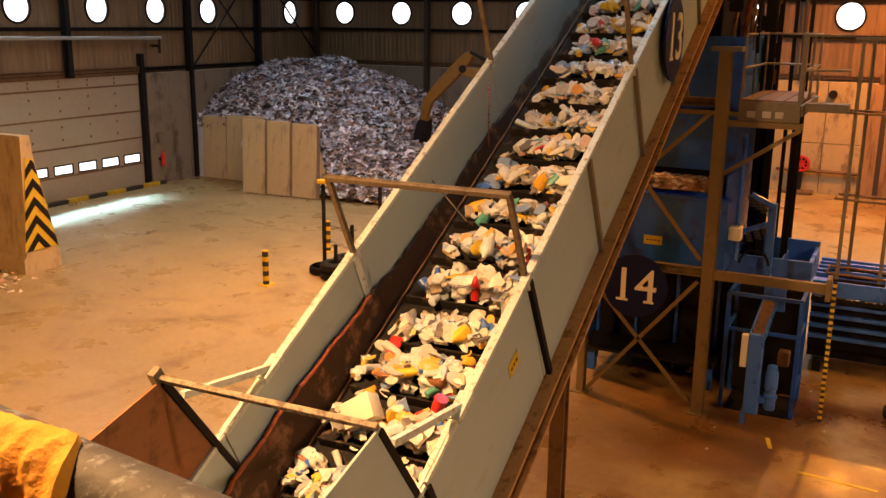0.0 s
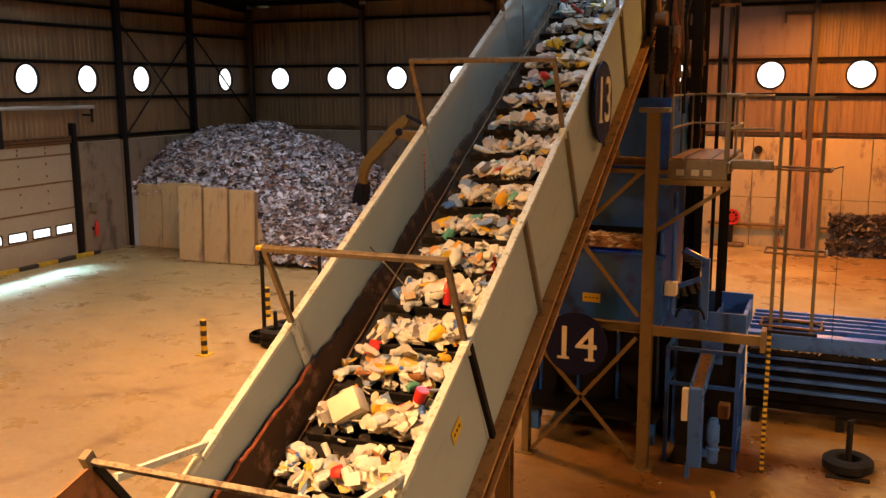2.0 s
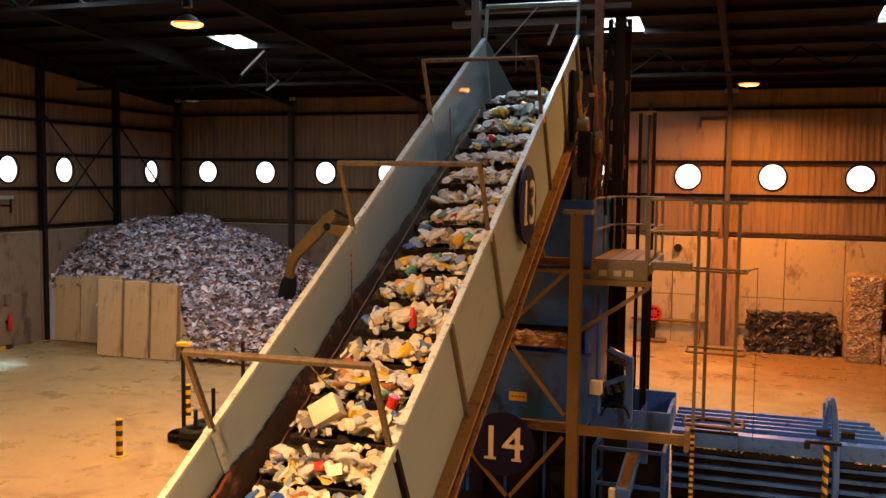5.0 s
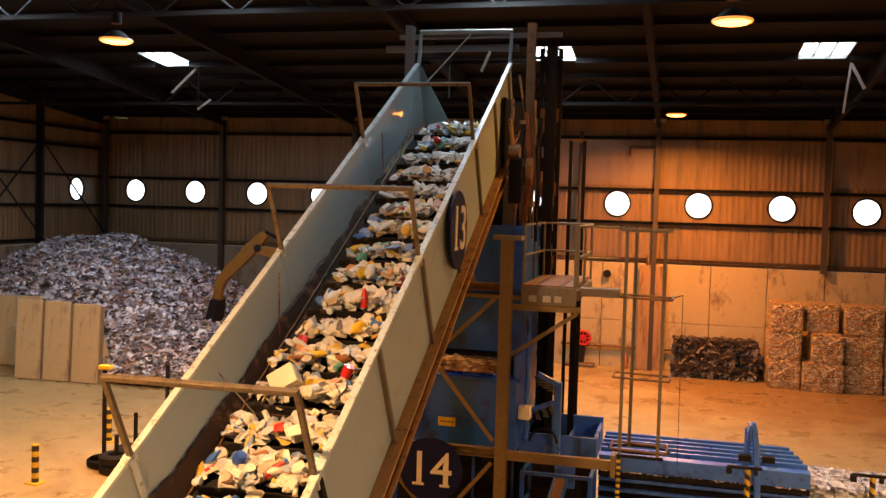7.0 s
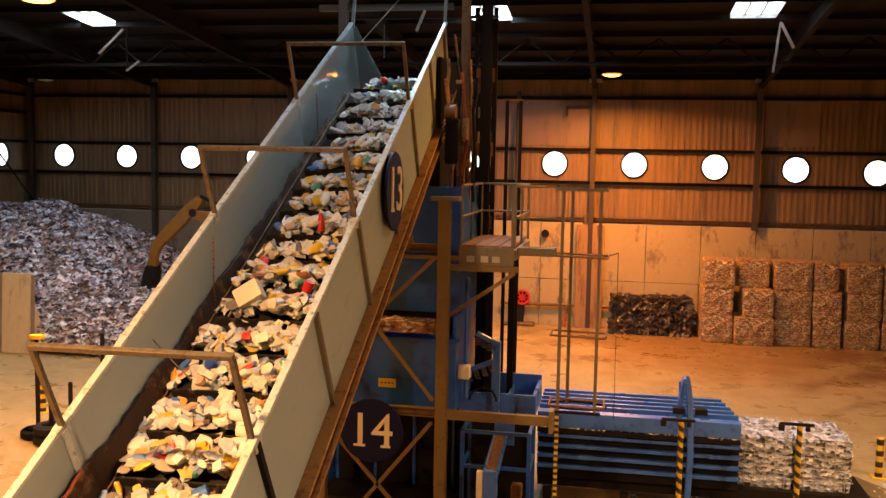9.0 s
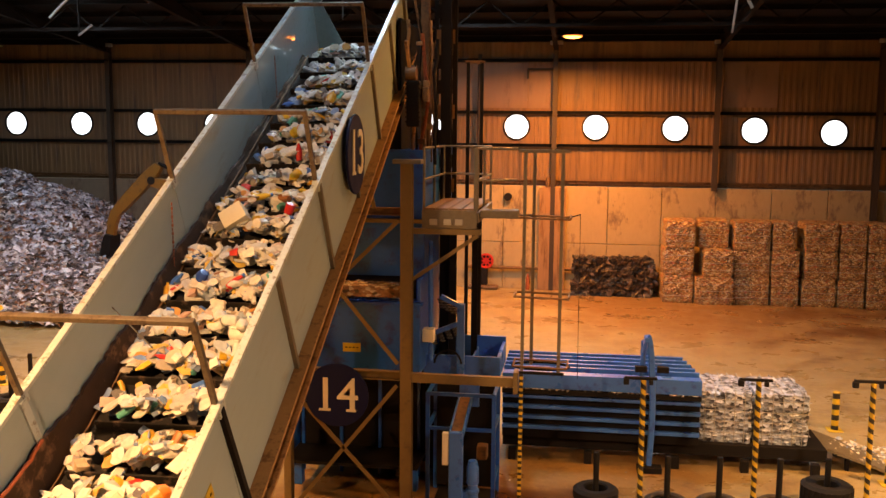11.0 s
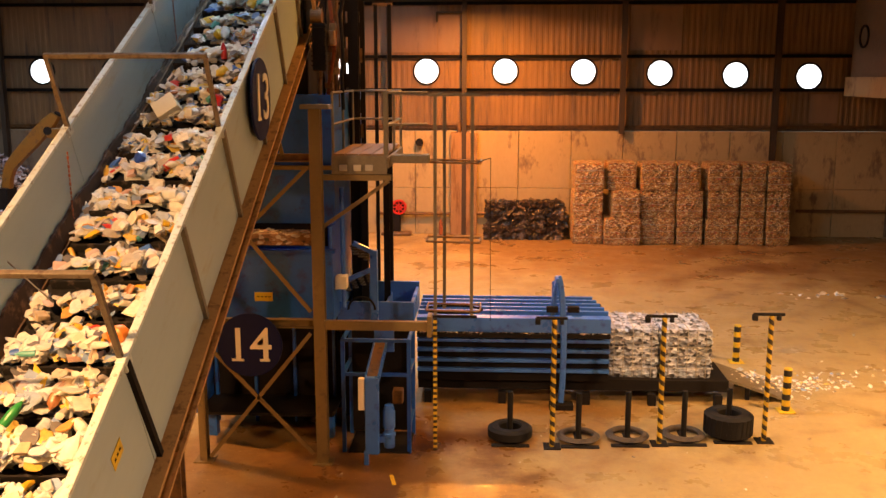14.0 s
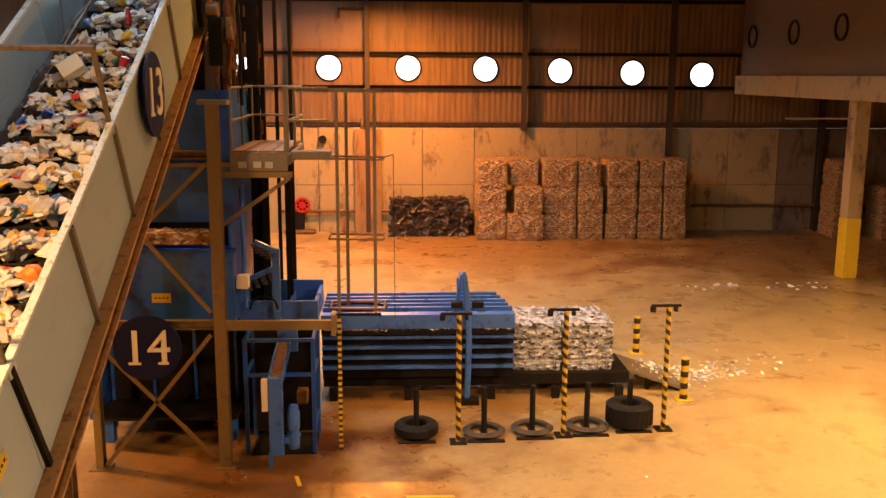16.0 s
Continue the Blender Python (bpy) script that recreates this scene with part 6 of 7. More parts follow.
BOTTLES = [turned(random.Random(k).choice((BOTTLE, JUG, TUB, BOTTLE)), 9, k, random.Random(k).uniform(.45, 1.0)) for k in range(26)]


def flat_piece(seed):
    """A bent lid, tray or torn piece of card: a thin plate with an uneven round outline."""
    r = random.Random(seed)
    n, a, b, bend = 12, r.uniform(.06, .15), r.uniform(.05, .105), r.uniform(-2.4, 2.4)
    rim = [(a * math.cos(2 * math.pi * i / n) * r.uniform(.82, 1.1), b * math.sin(2 * math.pi * i / n) * r.uniform(.82, 1.1)) for i in range(n)]
    pts = [(x, y, z + bend * x * x) for z in (-0.007, 0.007) for x, y in rim]
    return np.array(pts), [tuple(range(n))[::-1], tuple(range(n, 2 * n))] + [(i, (i + 1) % n, n + (i + 1) % n, n + i) for i in range(n)]


CARTONS, FLATS = [carton(k) for k in range(14)], [flat_piece(500 + k) for k in range(24)]
def blob(seed):
    """A scrunched bag or wad: a dented ball."""
    r = random.Random(seed)
    off, pts, faces, n, m = Vector((r.uniform(0, 50), r.uniform(0, 50), 0)), [], [], 14, 9
    for k in range(m + 1):
        for i in range(n):
            a, b = 2 * math.pi * i / n, math.pi * (k + 0.001) / (m + 0.002)
            d = Vector((math.cos(a) * math.sin(b), math.sin(a) * math.sin(b), math.cos(b)))
            pts.append(d * 0.095 * (1 + 0.6 * noise.noise(d * 1.3 + off) + 0.45 * noise.noise(d * 2.9 + off) + 0.25 * noise.noise(d * 6.0 + off)))
    for k in range(m):
        for i in range(n):
            faces.append((k * n + i, k * n + (i + 1) % n, (k + 1) * n + (i + 1) % n, (k + 1) * n + i))
    return np.array([(p.x * 1.25, p.y, p.z * 0.62) for p in pts]), faces


FILMS = FILMS[:8] + [blob(300 + k) for k in range(25)]
SCRAPS = [crumple(100 + k, 2, 0.13, 0.07) for k in range(20)]


def scatter(name, templates, places, mat, parent=None, smooth=True):
    """Many loose pieces in one mesh: (template, place, turn, scale) each."""
    pts, faces, base = [], [], 0
    for k, at, turn, scale in places:
        p, f = templates[k % len(templates)]
        rot = np.array(Euler(turn).to_matrix())
        pts.append(p * scale @ rot.T + np.array(at))
        faces += [tuple(i + base for i in q) for q in f]
        base += len(p)
    me = bpy.data.meshes.new(name)
    me.from_pydata(np.concatenate(pts).tolist(), [], faces)
    me.materials.append(mat)
    if smooth:
        me.shade_smooth()
        me.set_sharp_from_angle(angle=radians(40))
    ob = new(name, me)
    ob.parent = parent
    return ob


# ---- paper heap in the far corner ----
def heap_z(x, y):
    """Height of the heap over the floor: a long mound against the walls."""
    a = max(0.0, 1 - ((x + 25.5) / 7.3) ** 2) * max(0.0, 1 - ((y - 36.6) / 6.8) ** 2)
    b = max(0.0, 1 - ((x + 20.2) / 4.3) ** 2) * max(0.0, 1 - ((y - 33.5) / 4.4) ** 2)
    n = noise.noise((x * 0.5, y * 0.5, 3)) * 0.5 + noise.noise((x * 1.4, y * 1.4, 8)) * 0.25
    h = max(4.85 * a ** 0.62, 2.1 * b ** 0.7)
    h = max(0.0, h * (1 + 0.16 * n))
    if x < -20.4:
        line = 31.15 if x < -24.98 else 30.5 if x < -23.8 else 29.2
        h = 0.0 if y < line else min(h, 2.75 + 0.15 * n + 0.72 * (y - line))
    return h - 0.02


bm = bmesh.new()
x0, x1, y0, y1, nx, ny = XL + 0.3, -15.0, 29.2, 40.6, 60, 56
grid = [[bm.verts.new((x0 + (x1 - x0) * i / nx, y0 + (y1 - y0) * j / ny, heap_z(x0 + (x1 - x0) * i / nx, y0 + (y1 - y0) * j / ny))) for j in range(ny + 1)] for i in range(nx + 1)]
for i in range(nx):
    for j in range(ny):
        if max(v.co.z for v in (grid[i][j], grid[i + 1][j], grid[i][j + 1], grid[i + 1][j + 1])) > 0:
            bm.faces.new((grid[i][j], grid[i + 1][j], grid[i + 1][j + 1], grid[i][j + 1]))
bmesh.ops.delete(bm, geom=[v for v in bm.verts if not v.link_faces], context="VERTS")
heap = part("paper_heap", bm, MIX_PAPER)
tagged(heap, "tall heap of loose white and grey waste paper in the corner", "paper heap", kind="stuff")
rnd, places = random.Random(5), []
while len(places) < 17000:
    x, y = rnd.uniform(x0, x1), rnd.uniform(y0, y1)
    z = heap_z(x, y)
    if z > 0.03 or rnd.random() < 0.02 and x > -24:
        places.append((rnd.randrange(20), (x, y, max(z, 0.0) + rnd.uniform(0.0, 0.10)), (rnd.uniform(-.75, .75), rnd.uniform(-.75, .75), rnd.uniform(0, 6.3)), rnd.uniform(0.45, 1.45)))
tagged(scatter("paper_scraps", SCRAPS, places, MIX_PAPER, heap, smooth=False), "loose sheets and cuttings", kind="stuff")

# spilled waste on the floor
rnd, places = random.Random(8), []
for k in range(420):
    x, y = rnd.gauss(-22.2, 0.8), rnd.gauss(14.9, 0.8)
    places.append((rnd.randrange(20), (x, y, max(0.02, 0.5 * math.exp(-((x + 22.8) ** 2 + (y - 15.2) ** 2)) * rnd.random() + 0.03)), (rnd.uniform(-.5, .5), rnd.uniform(-.5, .5), rnd.uniform(0, 6)), rnd.uniform(0.3, 1.0)))
tagged(scatter("spilled_waste", SCRAPS, places, MIX_SPILL, smooth=False), "small spill of mixed packaging before the bay wall", "spilled waste", kind="stuff")
places = []
for k in range(330):
    t = abs(rnd.gauss(0, 1))
    x, y = 6.0 + t * 1.4 + rnd.uniform(-.6, .6), 20.2 + t * 0.45 + rnd.gauss(0, .35)
    places.append((rnd.randrange(20), (x, y, 0.025 if x > 6.6 else 0.06 + (6.6 - x) * 0.33), (rnd.uniform(-.3, .3), rnd.uniform(-.3, .3), rnd.uniform(0, 6)), rnd.uniform(0.15, 0.6)))
for k in range(46):
    places.append((rnd.randrange(20), (rnd.uniform(9.5, 15.0), rnd.gauss(29.4, 0.3), 0.03), (0, 0, rnd.uniform(0, 6)), rnd.uniform(0.3, 1.2)))
for k in range(60):
    places.append((rnd.randrange(20), (rnd.uniform(-2.5, 14), rnd.uniform(14.5, 26), 0.015), (0, 0, rnd.uniform(0, 6)), rnd.uniform(0.1, 0.35)))
places.append((3, (-2.47, 14.3, 0.02), (0, 0, 1), 0.8))
tagged(scatter("floor_litter", SCRAPS, places, MIX_FILM, smooth=False), "bright scraps of litter strewn over the floor", "litter", kind="stuff")
for a, b in (((-1.6, 15.25), (-1.5, 14.85)), ((-1.0, 14.2), (0.15, 14.1)), ((0.3, 14.38), (1.1, 14.36))):
    structure("floor_marking", beam_bm((*a, 0.004), (*b, 0.004), 0.07, 0.004), YELLOW, "worn yellow floor line")

# scraps caught on the baler's ledge and on the deck of the chute
r = random.Random(77)
places = [(r.randrange(20), (r.uniform(-1.35, 2.6), BY0 - 0.03, 1.605 + r.uniform(0, 0.02)), (r.uniform(-.5, .5), r.uniform(-.5, .5), r.uniform(0, 6)), r.uniform(0.12, 0.38)) for _ in range(70)]
places += [(r.randrange(20), (r.uniform(-4.45, -3.1), TY + r.uniform(0.22, 0.7), 4.19), (0, 0, r.uniform(0, 6)), r.uniform(0.2, 0.7)) for _ in range(36)]
tagged(scatter("caught_scraps", SCRAPS, places, MIX_SPILL, smooth=False), "small scraps caught on the ledges of the press", "litter", kind="stuff")

# ---- digger and skip behind the conveyor ----
dig = thing("excavator", "yellow excavator arm standing over the paper heap", "excavator")
part("stick", arm_bm([(-18.22, 2.75, 0.30), (-18.17, 3.2, 0.34), (-18.02, 3.6, 0.40), (-17.6, 4.05, 0.46), (-17.1, 4.55, 0.50), (-16.6, 5.05, 0.50), (-16.3, 5.35, 0.42), (-16.12, 5.55, 0.30)], 34.0, 0.16), DIGGER, dig, "curved yellow stick")
part("boom", arm_bm([(-16.45, 4.88, 0.36), (-15.4, 4.74, 0.46), (-14.2, 4.5, 0.60), (-13.1, 3.7, 0.62), (-12.4, 2.6, 0.5)], 34.0, 0.20), DIGGER, dig)
part("pivot", tube_bm((-16.4, 33.78, 4.95), (-16.4, 34.22, 4.95), 0.16, seg=14), STEEL_DARK, dig)
part("ram", tube_bm((-16.15, 34.0, 5.62), (-14.9, 34.0, 5.05), 0.07), STEEL_DARK, dig)
part("link", beam_bm((-18.28, 34.0, 3.3), (-18.45, 34.0, 2.6), 0.10, 0.12, up=(0, 1, 0)), STEEL_DARK, dig)
part("bucket", arm_bm([(-18.2, 2.8, 0.26), (-18.26, 2.45, 0.40), (-18.34, 2.05, 0.42), (-18.52, 1.75, 0.22)], 34.0, 0.40), STEEL_DARK, dig)
part("body", box_bm((-13.6, 33.0, 1.0), (-10.6, 35.4, 2.3), 0.15), DIGGER, dig)
part("cab", box_bm((-13.4, 33.1, 2.3), (-12.0, 34.2, 3.7), 0.12), STEEL_DARK, dig)
for y in (33.0, 35.0):
    part("track", box_bm((-14.0, y - 0.3, 0.0), (-10.2, y + 0.3, 0.95), 0.2), BLACK, dig)
skip = thing("waste_skip", "small blue steel skip beside the heap", "skip")
part("body", box_bm((-18.5, 32.6, 0.25), (-17.0, 34.0, 1.55), 0.03), BLUE, skip)
part("rim", box_bm((-18.56, 32.54, 1.52), (-16.94, 34.06, 1.62), 0.01), BLUE_LIGHT, skip)
for x in (-18.3, -17.2):
    part("runner", box_bm((x - 0.06, 32.6, 0), (x + 0.06, 34.0, 0.25)), STEEL_DARK, skip)
    part("rib", box_bm((x - 0.05, 32.54, 0.25), (x + 0.05, 32.6, 1.5)), BLUE_LIGHT, skip)

# ---- hose reel, extinguishers and pipes on the far wall ----
reel = thing("hose_reel", "red fire hose reel on a dark stand by the wall", "hose reel")
bm = bmesh.new()
add_lathe(bm, [(0, -0.10), (0.30, -0.10), (0.30, -0.06), (0.12, -0.05), (0.12, 0.05), (0.30, 0.06), (0.30, 0.10), (0, 0.10)], 24)
for v in bm.verts:
    v.co = Vector((v.co.x - 3.91, v.co.z + 40.45, v.co.y + 1.25))
part("drum", bm, STEEL_DARK, reel, smooth=True)
for k in range(4):
    a = math.pi * k / 4
    dx, dz = 0.27 * math.cos(a), 0.27 * math.sin(a)
    part("spoke", beam_bm((-3.91 - dx, 40.32, 1.25 - dz), (-3.91 + dx, 40.32, 1.25 + dz), 0.05, 0.03, up=(0, 1, 0)), RED, reel)
bm = bmesh.new()
add_ring(bm, (-3.91, 40.33, 1.25), 0.30, 0.05, 24, axis="y")
add_ring(bm, (-3.91, 40.33, 1.25), 0.12, 0.02, 16, axis="y")
part("rim", bm, RED, reel)
part("stand", box_bm((-4.25, 40.3, 0.0), (-3.85, 40.65, 0.95), 0.03), STEEL_DARK, reel)
part("coiled_hose", box_bm((-4.7, 40.05, 0.0), (-3.35, 40.6, 0.16), 0.06), STEEL_BROWN, reel)
for x in (-2.05,):
    ex = thing("extinguisher", "dull red fire extinguisher standing by the wall", "extinguisher", at=pose(x, 40.45, 0))
    bm = bmesh.new()
    add_lathe(bm, [(0, 0.0), (0.09, 0.0), (0.09, 0.55), (0.03, 0.64), (0.03, 0.72), (0, 0.72)], 14)
    part("cylinder", bm, RUST_RED, ex, smooth=True)
    part("hose", tube_bm((0.05, -0.03, 0.66), (0.11, -0.04, 0.25), 0.015, seg=8), BLACK, ex)
structure("pipe", tube_bm((-4.9, 40.55, 0.95), (3.3, 40.55, 0.95), 0.07), STEEL_BROWN, "brown pipe along the foot of the wall")
structure("pipe", tube_bm((-1.25, 40.5, 0.0), (-1.25, 40.5, 5.0), 0.09), STEEL_BROWN, "brown pipe that runs up the wall")
structure("pipe", tube_bm((13.5, 40.6, 1.15), (XR, 40.6, 1.15), 0.07), STEEL_BROWN, "brown pipe along the foot of the wall")
vent = thing("wall_outlet", "dark round outlet in the concrete wall", "outlet")
part("collar", tube_bm((-3.0, 40.5, 4.1), (-3.0, 40.75, 4.1), 0.17, seg=18), STEEL_DARK, vent)

# ---- upper floor at the hall's end ----
structure("mezzanine_floor", box_bm((15.2, 24.0, 6.12), (XR, YF - 0.3, 6.92), 0.01), CONCRETE, "deep concrete edge beam and floor of the upper storey", "floor")
mw = structure("mezzanine_wall", box_bm((15.42, 24.0, 6.92), (15.62, YF - 0.3, 11.6)), MEZZANINE, "plain plastered wall of the upper storey", "wall")
for k, y in enumerate((39.5, 35.4, 31.6, 28.0)):
    round_window(60 + k, pose(15.39, y, 8.55, 0, 0, -90), 0.42, OFFICE_PANE, "round dim window in the upper storey's wall")
for y in (30.8, 25.0):
    p = structure("mezzanine_column", box_bm((15.62, y - 0.27, 2.1), (16.14, y + 0.27, 6.12), 0.03), CONCRETE, "square concrete column, its foot painted yellow", "column")
    part("painted_foot", box_bm((15.61, y - 0.28, 0), (16.15, y + 0.28, 2.1), 0.03), YELLOW, p, "yellow painted foot of the column")
structure("conduit", tube_bm((15.62, 30.7, 5.5), (13.3, 30.7, 5.5), 0.03), GALV, "thin conduit by the column")

# ---- high-bay lamps ----
for k, (x, y, z) in enumerate(LAMPS_ON + LAMPS_OFF):
    lit = k < len(LAMPS_ON)
    lamp = thing("high_bay_lamp", "round high-bay lamp glowing orange under the roof" if lit else "unlit round high-bay lamp under the roof", "ceiling lamp", "high-bay lamps", at=pose(x, y, z))
    bm = bmesh.new()
    add_lathe(bm, [(0.10, 0.24), (0.20, 0.18), (0.33, 0.06), (0.36, 0.03), (0.34, 0.03), (0.30, 0.07), (0.12, 0.16)], 24)
    part("reflector", bm, STEEL_DARK, lamp, smooth=True)
    bm = bmesh.new()
    add_lathe(bm, [(0, 0.12), (0.30, 0.06), (0.325, 0.02), (0.29, -0.03), (0.14, -0.06), (0, -0.065)], 24)
    part("lens", bm, LAMP_GLOW if lit else DIM_PANE, lamp, smooth=True)
    if lit:
        bm = bmesh.new()
        add_ring(bm, (0, 0, 0.02), 0.35, 0.03, 24)
        part("lens_rim", bm, LAMP_RIM, lamp, smooth=True)
    part("gear_box", tube_bm((0, 0, 0.40), (0, 0, 0.66), 0.12, seg=14), STEEL_DARK, lamp)
    part("rod", tube_bm((0, 0, 0.6), (0, 0, roof_z(y) - z), 0.012, seg=6), STEEL_DARK, lamp)
# bright struts under the rooflights
for (xa, za), (xb, zb), w, mat in (((-18.05, 10.7), (-17.1, 11.55), 0.07, GALV), ((-16.98, 10.1), (-16.98, 11.6), 0.05, STEEL_DARK), ((-17.0, 10.1), (-16.5, 10.45), 0.06, GALV),
                                   ((4.79, 11.55), (4.63, 10.04), 0.06, GALV), ((4.80, 11.52), (5.20, 10.77), 0.08, GALV), ((4.64, 10.06), (5.18, 10.74), 0.045, STEEL_DARK)):
    structure("roof_strut", beam_bm((xa, 30.0, za), (xb, 30.0, zb), w, w, up=(0, 1, 0)), mat, "bright galvanised strut under the roof" if mat is GALV else "thin steel hanger under the roof")
for y in (22.0, 33.5):
    z = roof_z(y) - 0.75
    structure("tie_beam", beam_bm((XL, y, z - 0.3), (XR, y, z - 0.3), 0.1, 0.12), ROOF_DARK, "lower chord of a roof truss")
    x = XL + 1.0
    while x < XR - 2:
        structure("truss_web", tube_bm((x, y, z - 0.3), (x + 1.1, y, roof_z(y) - 0.2), 0.035, seg=6), ROOF_DARK, "diagonal web bar of a roof truss")
        structure("truss_web", tube_bm((x + 1.1, y, roof_z(y) - 0.2), (x + 2.2, y, z - 0.3), 0.035, seg=6), ROOF_DARK, "diagonal web bar of a roof truss")
        x += 2.3

# ---- hand rail at the viewing place, with a cloth tied round it ----
rail = thing("hand_rail", "scuffed grey tube hand rail of the viewing place", "hand rail")
RAIL_R, rail_y = 0.06, lambda x: 0.645 - (x + 1.0) * 0.113
part("tube", tube_bm((-2.6, rail_y(-2.6), 6.25), (0.2, rail_y(0.2), 6.25), RAIL_R, seg=32), PIPE, rail, smooth=True)
for x in (-2.5, 0.15):
    part("post", tube_bm((x, rail_y(x), 0.0), (x, rail_y(x), 6.24), 0.03, seg=12), PIPE, rail)
bm, rows = bmesh.new(), []
for i in range(81):
    u = i / 80
    a0 = radians(112 - 38 * max(0.0, u - 0.15) / 0.85)
    row = []
    for j in range(40):
        v = j / 39
        a = a0 + (radians(345) - a0) * v
        x = -1.40 + 0.48 * u + 0.06 * u * max(0.0, math.sin(a - radians(70)))
        sag = min(1.0, v * 4.0)
        fold = (0.0012 + 0.0035 * sag) * math.sin(x * 120 + 5.0 * noise.noise((x * 9, a * 1.3, 1))) + 0.010 * noise.noise((x * 26 + a * 2.0, a * 1.1, 4)) * sag + 0.004 * noise.noise((x * 70, a * 3.0, 9))
        rr = RAIL_R + 0.012 + fold if 0 < j < 39 and 0 < i < 80 else RAIL_R + 0.001
        row.append(bm.verts.new((x, rail_y(x) + rr * math.cos(a), 6.25 + rr * math.sin(a))))
    rows.append(row)
for p, q in zip(rows, rows[1:]):
    for j in range(39):
        bm.faces.new((p[j], p[j + 1], q[j + 1], q[j]))
cloth = part("cloth_wrap", bm, CLOTH, None, smooth=True)
tagged(cloth, "yellow cloth wrapped in folds round the hand rail", "cloth")


# ---- what rides on the belt ----
SPEED, PITCH = 0.513, 0.68


def ride(s):
    """The pose of a load on the belt, s metres up the slope from the second guard frame, from the level infeed over the head into the chute."""
    if s < LOW:
        back = pose(0, 0, 0, 0, 0, SWING) @ Vector((0, s - LOW, 0))
        tilt = SLOPE * max(0.0, 1 - (LOW - s) / 0.5)
        return pose(TAIL.x + back.x, TAIL.y + back.y, TAIL.z, tilt, 0, SWING)
    if s <= HEAD:
        return CONV @ pose(0, s, BELT_Z)
    over = s - HEAD
    if over < 0.55:
        a = over / 0.55 * 75
        m = CONV @ pose(0, HEAD, -1.22) @ pose(0, 0, 0, -a, 0, 0) @ pose(0, 0, 0.22)
        return m
    end = CONV @ pose(0, HEAD, -1.22) @ pose(0, 0, 0, -75, 0, 0) @ pose(0, 0, 0.22)
    drop = min(7.4, (over - 0.55) * 9.0)
    return pose(-4.25, min(18.4, end.translation.y + 0.3), max(1.3, end.translation.z - drop), -48, 0, SWING)


def cleat_ride(s):
    """The same for a cleat, which goes round the drum and back under the belt; in the conveyor's own space."""
    if s <= LOW:
        a = min(89.0, (LOW - s) / 0.35 * 45)
        if (LOW - s) < 0.35:
            return pose(0, LOW, -1.22) @ pose(0, 0, 0, a, 0, 0) @ pose(0, 0, 0.22)
        return pose(0, LOW + min(14.0, (LOW - s - 0.35) * 0.9), -1.42, 60, 0, 0)
    if s <= HEAD:
        return pose(0, s, BELT_Z)
    over = s - HEAD
    if over < 0.55:
        return pose(0, HEAD, -1.22) @ pose(0, 0, 0, -over / 0.55 * 85, 0, 0) @ pose(0, 0, 0.22)
    return pose(0, HEAD - (over - 0.55), -1.42, -89.0, 0, 0)


def ride_rows(s0, way):
    """Rows for walk(): every second, and more often where the load tips over the head or onto the slope."""
    times = {float(k) for k in range(17)}
    for edge in (LOW - 0.5, LOW, HEAD, HEAD + 0.25, HEAD + 0.55, HEAD + 0.9, HEAD + 1.3):
        t = round((edge - s0) / SPEED, 2)
        if 0 < t < 16:
            times |= {t}
    return [(t, way(s0 + SPEED * t)) for t in sorted(times)]


RIDERS = []


def template_meshes(name, templates, mat, smooth):
    made = []
    for pts, faces in templates:
        me = bpy.data.meshes.new(name)
        me.from_pydata(pts.tolist(), [], faces)
        me.materials.append(mat)
        if smooth:
            me.shade_smooth()
            me.set_sharp_from_angle(angle=radians(50))
        made.append(me)
    return made


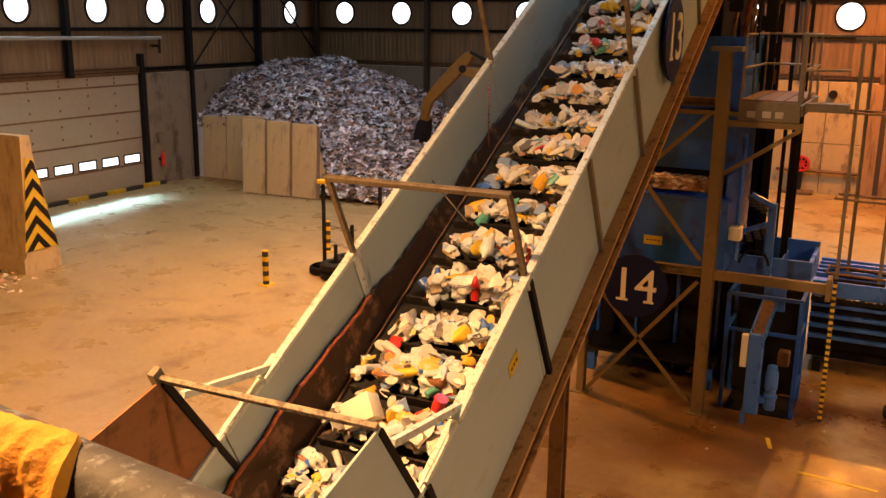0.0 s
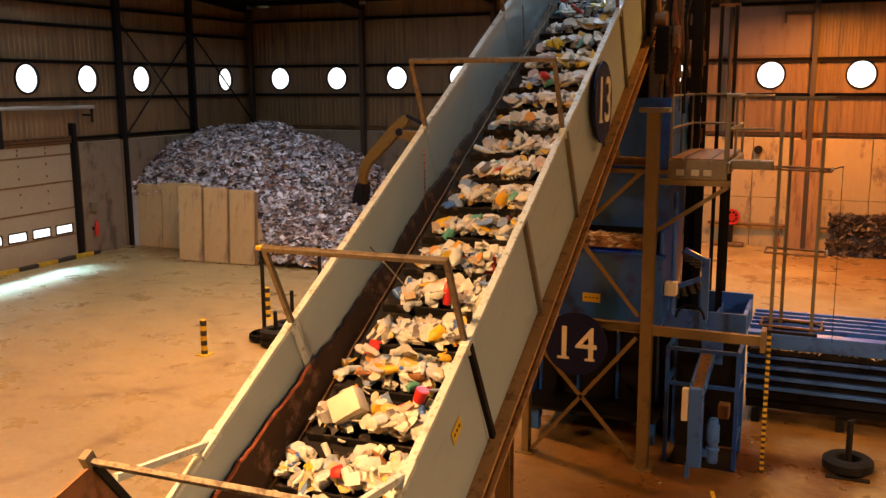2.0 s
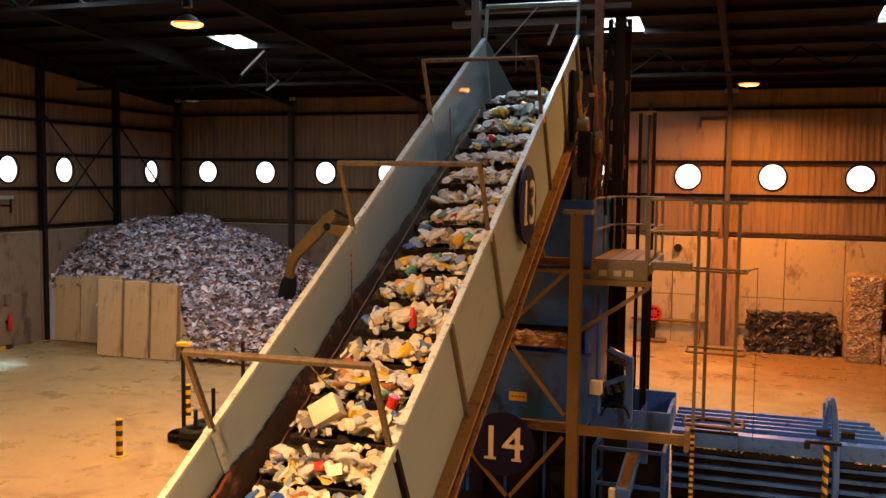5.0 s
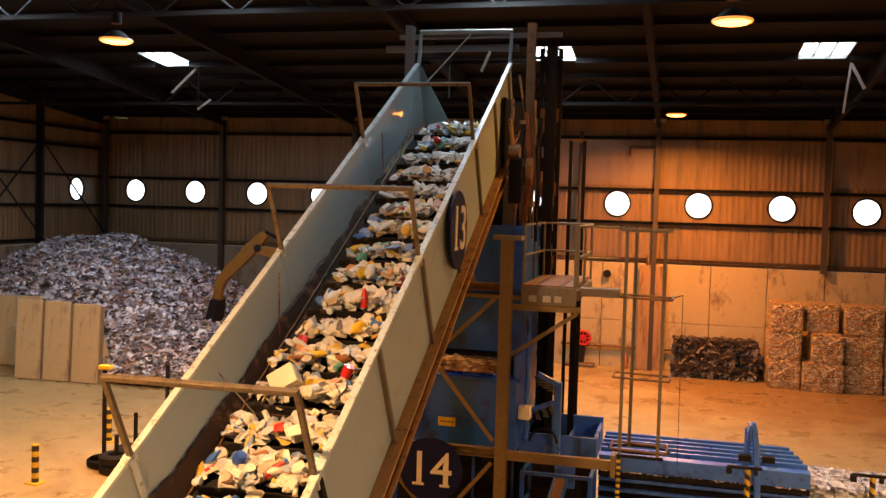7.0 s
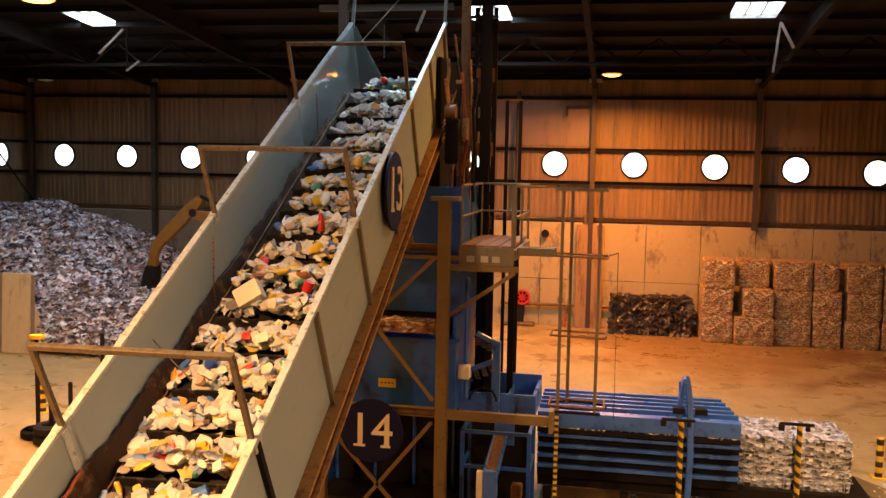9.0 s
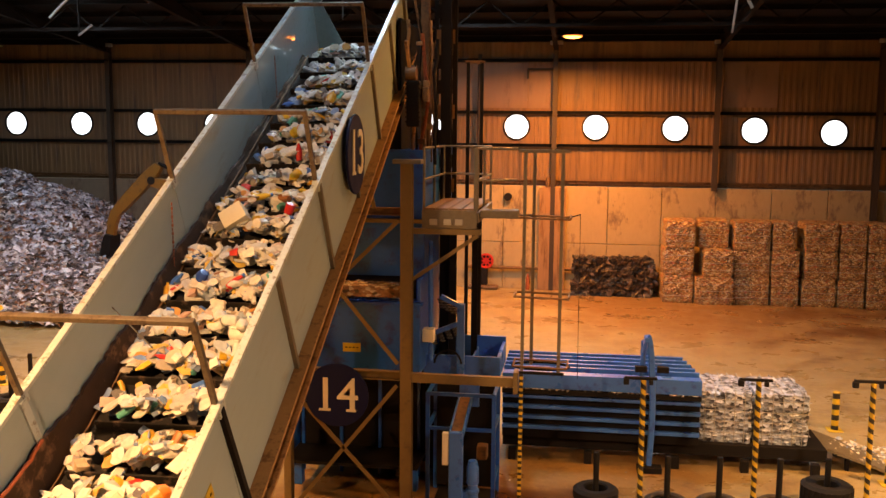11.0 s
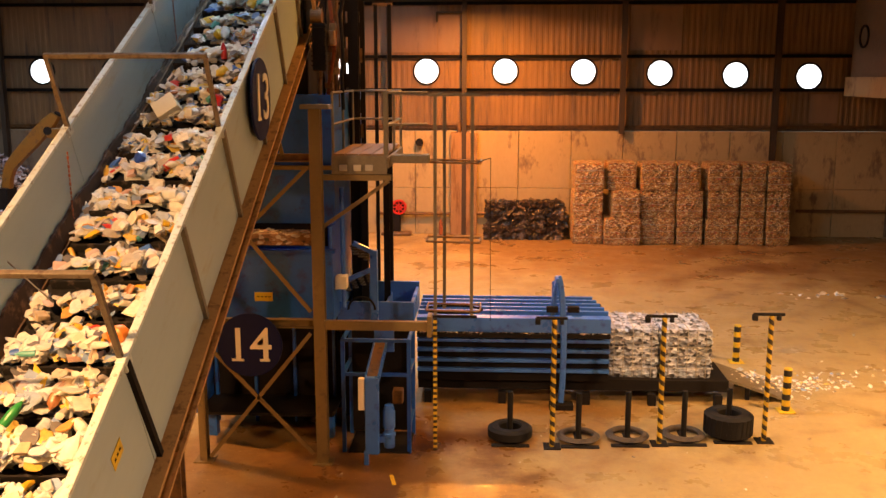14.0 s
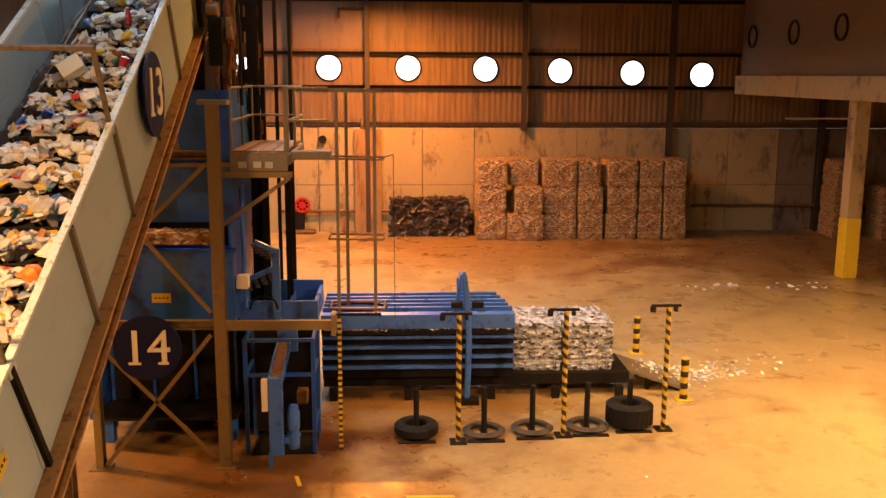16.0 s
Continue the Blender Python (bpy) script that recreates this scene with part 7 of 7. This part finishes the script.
BOTTLE_MESHES, CARTON_MESHES = template_meshes("bottle", BOTTLES, MIX_BOTTLE, True), template_meshes("carton", CARTONS, MIX_CARTON, False)
FLAT_MESHES = template_meshes("flat_piece", FLATS, MIX_FLAT, False)
bm = add_box(bmesh.new(), (-0.74, -0.012, 0.0), (0.74, 0.012, 0.12), 0.006)
cleat_mesh = mesh_of("cleat", bm, BELT)
START = [0.08 + PITCH * k for k in range(-19, 15)]
for k, s0 in enumerate(START):
    c = new("cleat", cleat_mesh)
    c.parent = conveyor
    RIDERS.append((c, s0, cleat_ride))
    r = random.Random(200 + k)
    row = thing("waste_load", "pile of mixed bottles, film and cartons riding on the black belt", "waste load", "loads on the belt")
    dense = 1.0 + (0.6 if s0 < -2.6 else 0.45 if s0 < -1.0 else 0.25) + r.uniform(-0.10, 0.15)
    film, bottle, box_pl, flat = [], [], [], []

    def spot(h):
        x = r.uniform(-0.62 if s0 > -1.0 else -0.82, 0.80) if r.random() < 0.65 else r.triangular(-0.6, 0.80, 0.14)
        y = r.triangular(0.02, 0.54 if dense < 1.2 else 0.60 if dense < 1.45 else 0.70, 0.20)
        lift = (0.18 * (1 - ((x - 0.1) / 0.95) ** 2) * max(0.15, 1 - y / 0.75)) * dense
        return (x, y, 0.04 + lift * r.uniform(0.2, 1.15) + h)

    for _ in range(int(20 * dense)):
        film.append((r.randrange(33), spot(0.0), (r.uniform(-.7, .7), r.uniform(-.7, .7), r.uniform(0, 6.3)), r.uniform(0.45, 1.1)))
    for _ in range(int(16 * dense)):
        bottle.append((r.randrange(26), spot(0.02), (r.uniform(-.5, .5), r.uniform(-.6, .6), r.uniform(0, 6.3)), r.uniform(0.65, 1.15)))
    for _ in range(int(26 * dense)):
        flat.append((r.randrange(24), spot(0.03), (r.uniform(-.55, .55), r.uniform(-.55, .55), r.uniform(0, 6.3)), r.uniform(0.5, 1.1)))
    for _ in range(int(9 * dense)):
        box_pl.append((r.randrange(14), spot(0.02), (r.uniform(-.6, .6), r.uniform(-.6, .6), r.uniform(0, 6.3)), r.uniform(0.7, 1.25)))
    tagged(scatter("film_and_paper", FILMS, film, MIX_FILM, row), kind="stuff")
    for name, meshes, spots in (("bottle", BOTTLE_MESHES, bottle), ("carton", CARTON_MESHES, box_pl), ("flat_piece", FLAT_MESHES, flat)):
        for n, at, turn, scale in spots:
            same_part(name, meshes[n % len(meshes)], row, Matrix.LocRotScale(at, Euler(turn), (scale,) * 3))
    RIDERS.append((row, s0, ride))


def rider(name, bm, mat, s0, across, lift, turn, label, category, cap=None):
    """A single thing that stands out on the belt."""
    ob = part(name, bm, mat, smooth=True)
    tagged(ob, label, category)
    if cap:
        part("cap", lathe_lying([(0, 0.125), (0.022, 0.125), (0.022, 0.158), (0, 0.16)], 12), cap, ob, "plastic screw cap", smooth=True)
    RIDERS.append((ob, s0, lambda s, m=pose(across, 0, lift, *turn): ride(s) @ m))
    return ob


def lathe_lying(profile, seg=14):
    bm = bmesh.new()
    add_lathe(bm, profile, seg)
    for v in bm.verts:
        v.co = Vector((v.co.z, v.co.x, v.co.y))
    return bm


TALL = [(0, -0.14), (0.042, -0.14), (0.048, -0.12), (0.048, 0.02), (0.03, 0.09), (0.018, 0.11), (0.018, 0.15), (0, 0.15)]
rider("white_box", box_bm((-0.17, -0.13, -0.10), (0.17, 0.13, 0.10), 0.012), CREAM, -1.70, -0.33, 0.30, (28, -24, 25), "cream cardboard box lying tilted on the waste", "box")
rider("red_bottle", lathe_lying(TALL), RED, 0.20, 0.08, 0.27, (0, -55, 95), "bright red plastic bottle on the waste", "bottle", cap=WHITE)
rider("yellow_bottle", lathe_lying(TALL), YELLOW, -1.10, -0.13, 0.26, (0, -8, 12), "yellow plastic bottle on the waste", "bottle", cap=BLUE_LIGHT)
rider("brown_bottle", lathe_lying([(0, -0.1), (0.05, -0.1), (0.06, -0.07), (0.06, 0.04), (0.03, 0.08), (0, 0.09)]), RUST, -1.13, 0.22, 0.25, (0, 0, -8), "brown plastic bottle on the waste", "bottle")
rider("red_tub", lathe_lying([(0, -0.07), (0.06, -0.07), (0.07, 0.07), (0, 0.075)]), RED, -1.39, 0.34, 0.25, (0, -60, 40), "red plastic tub on the waste", "tub")
rider("blue_tub", lathe_lying([(0, -0.06), (0.05, -0.06), (0.075, 0.0), (0.06, 0.07), (0, 0.075)]), material("blue_plastic", (0.03, 0.08, 0.40), 0.35, spread=0.1), -3.06, -0.33, 0.30, (0, -50, 20),
      "blue plastic tub on the waste", "tub")
rider("yellow_pot", lathe_lying([(0, -0.05), (0.07, -0.05), (0.085, 0.05), (0, 0.055)]), YELLOW, 0.83, -0.14, 0.26, (0, -40, 0), "yellow plastic pot on the waste", "pot")
rider("green_bottle", lathe_lying(TALL), material("green_plastic", (0.03, 0.25, 0.06), 0.3, spread=0.1), -7.5, -0.25, 0.30, (0, -20, 60), "green plastic bottle on the waste", "bottle", cap=WHITE)
rider("red_bottle", lathe_lying(TALL), RED, -3.12, 0.10, 0.27, (0, -30, 30), "red plastic bottle on the waste", "bottle", cap=BLUE_LIGHT)
rider("orange_bag", lathe_lying([(0, -0.12), (0.08, -0.09), (0.11, 0.0), (0.07, 0.09), (0, 0.12)]), material("orange_plastic", (0.75, 0.22, 0.03), 0.4, spread=0.15), -6.4, 0.40, 0.27, (0, 0, 50),
      "orange plastic bag on the waste", "bag")


def motions():
    """Everything on the belt climbs the slope at one speed and drops at its head."""
    for ob, s0, way in RIDERS:
        walk(ob, ride_rows(s0, way))


motions()
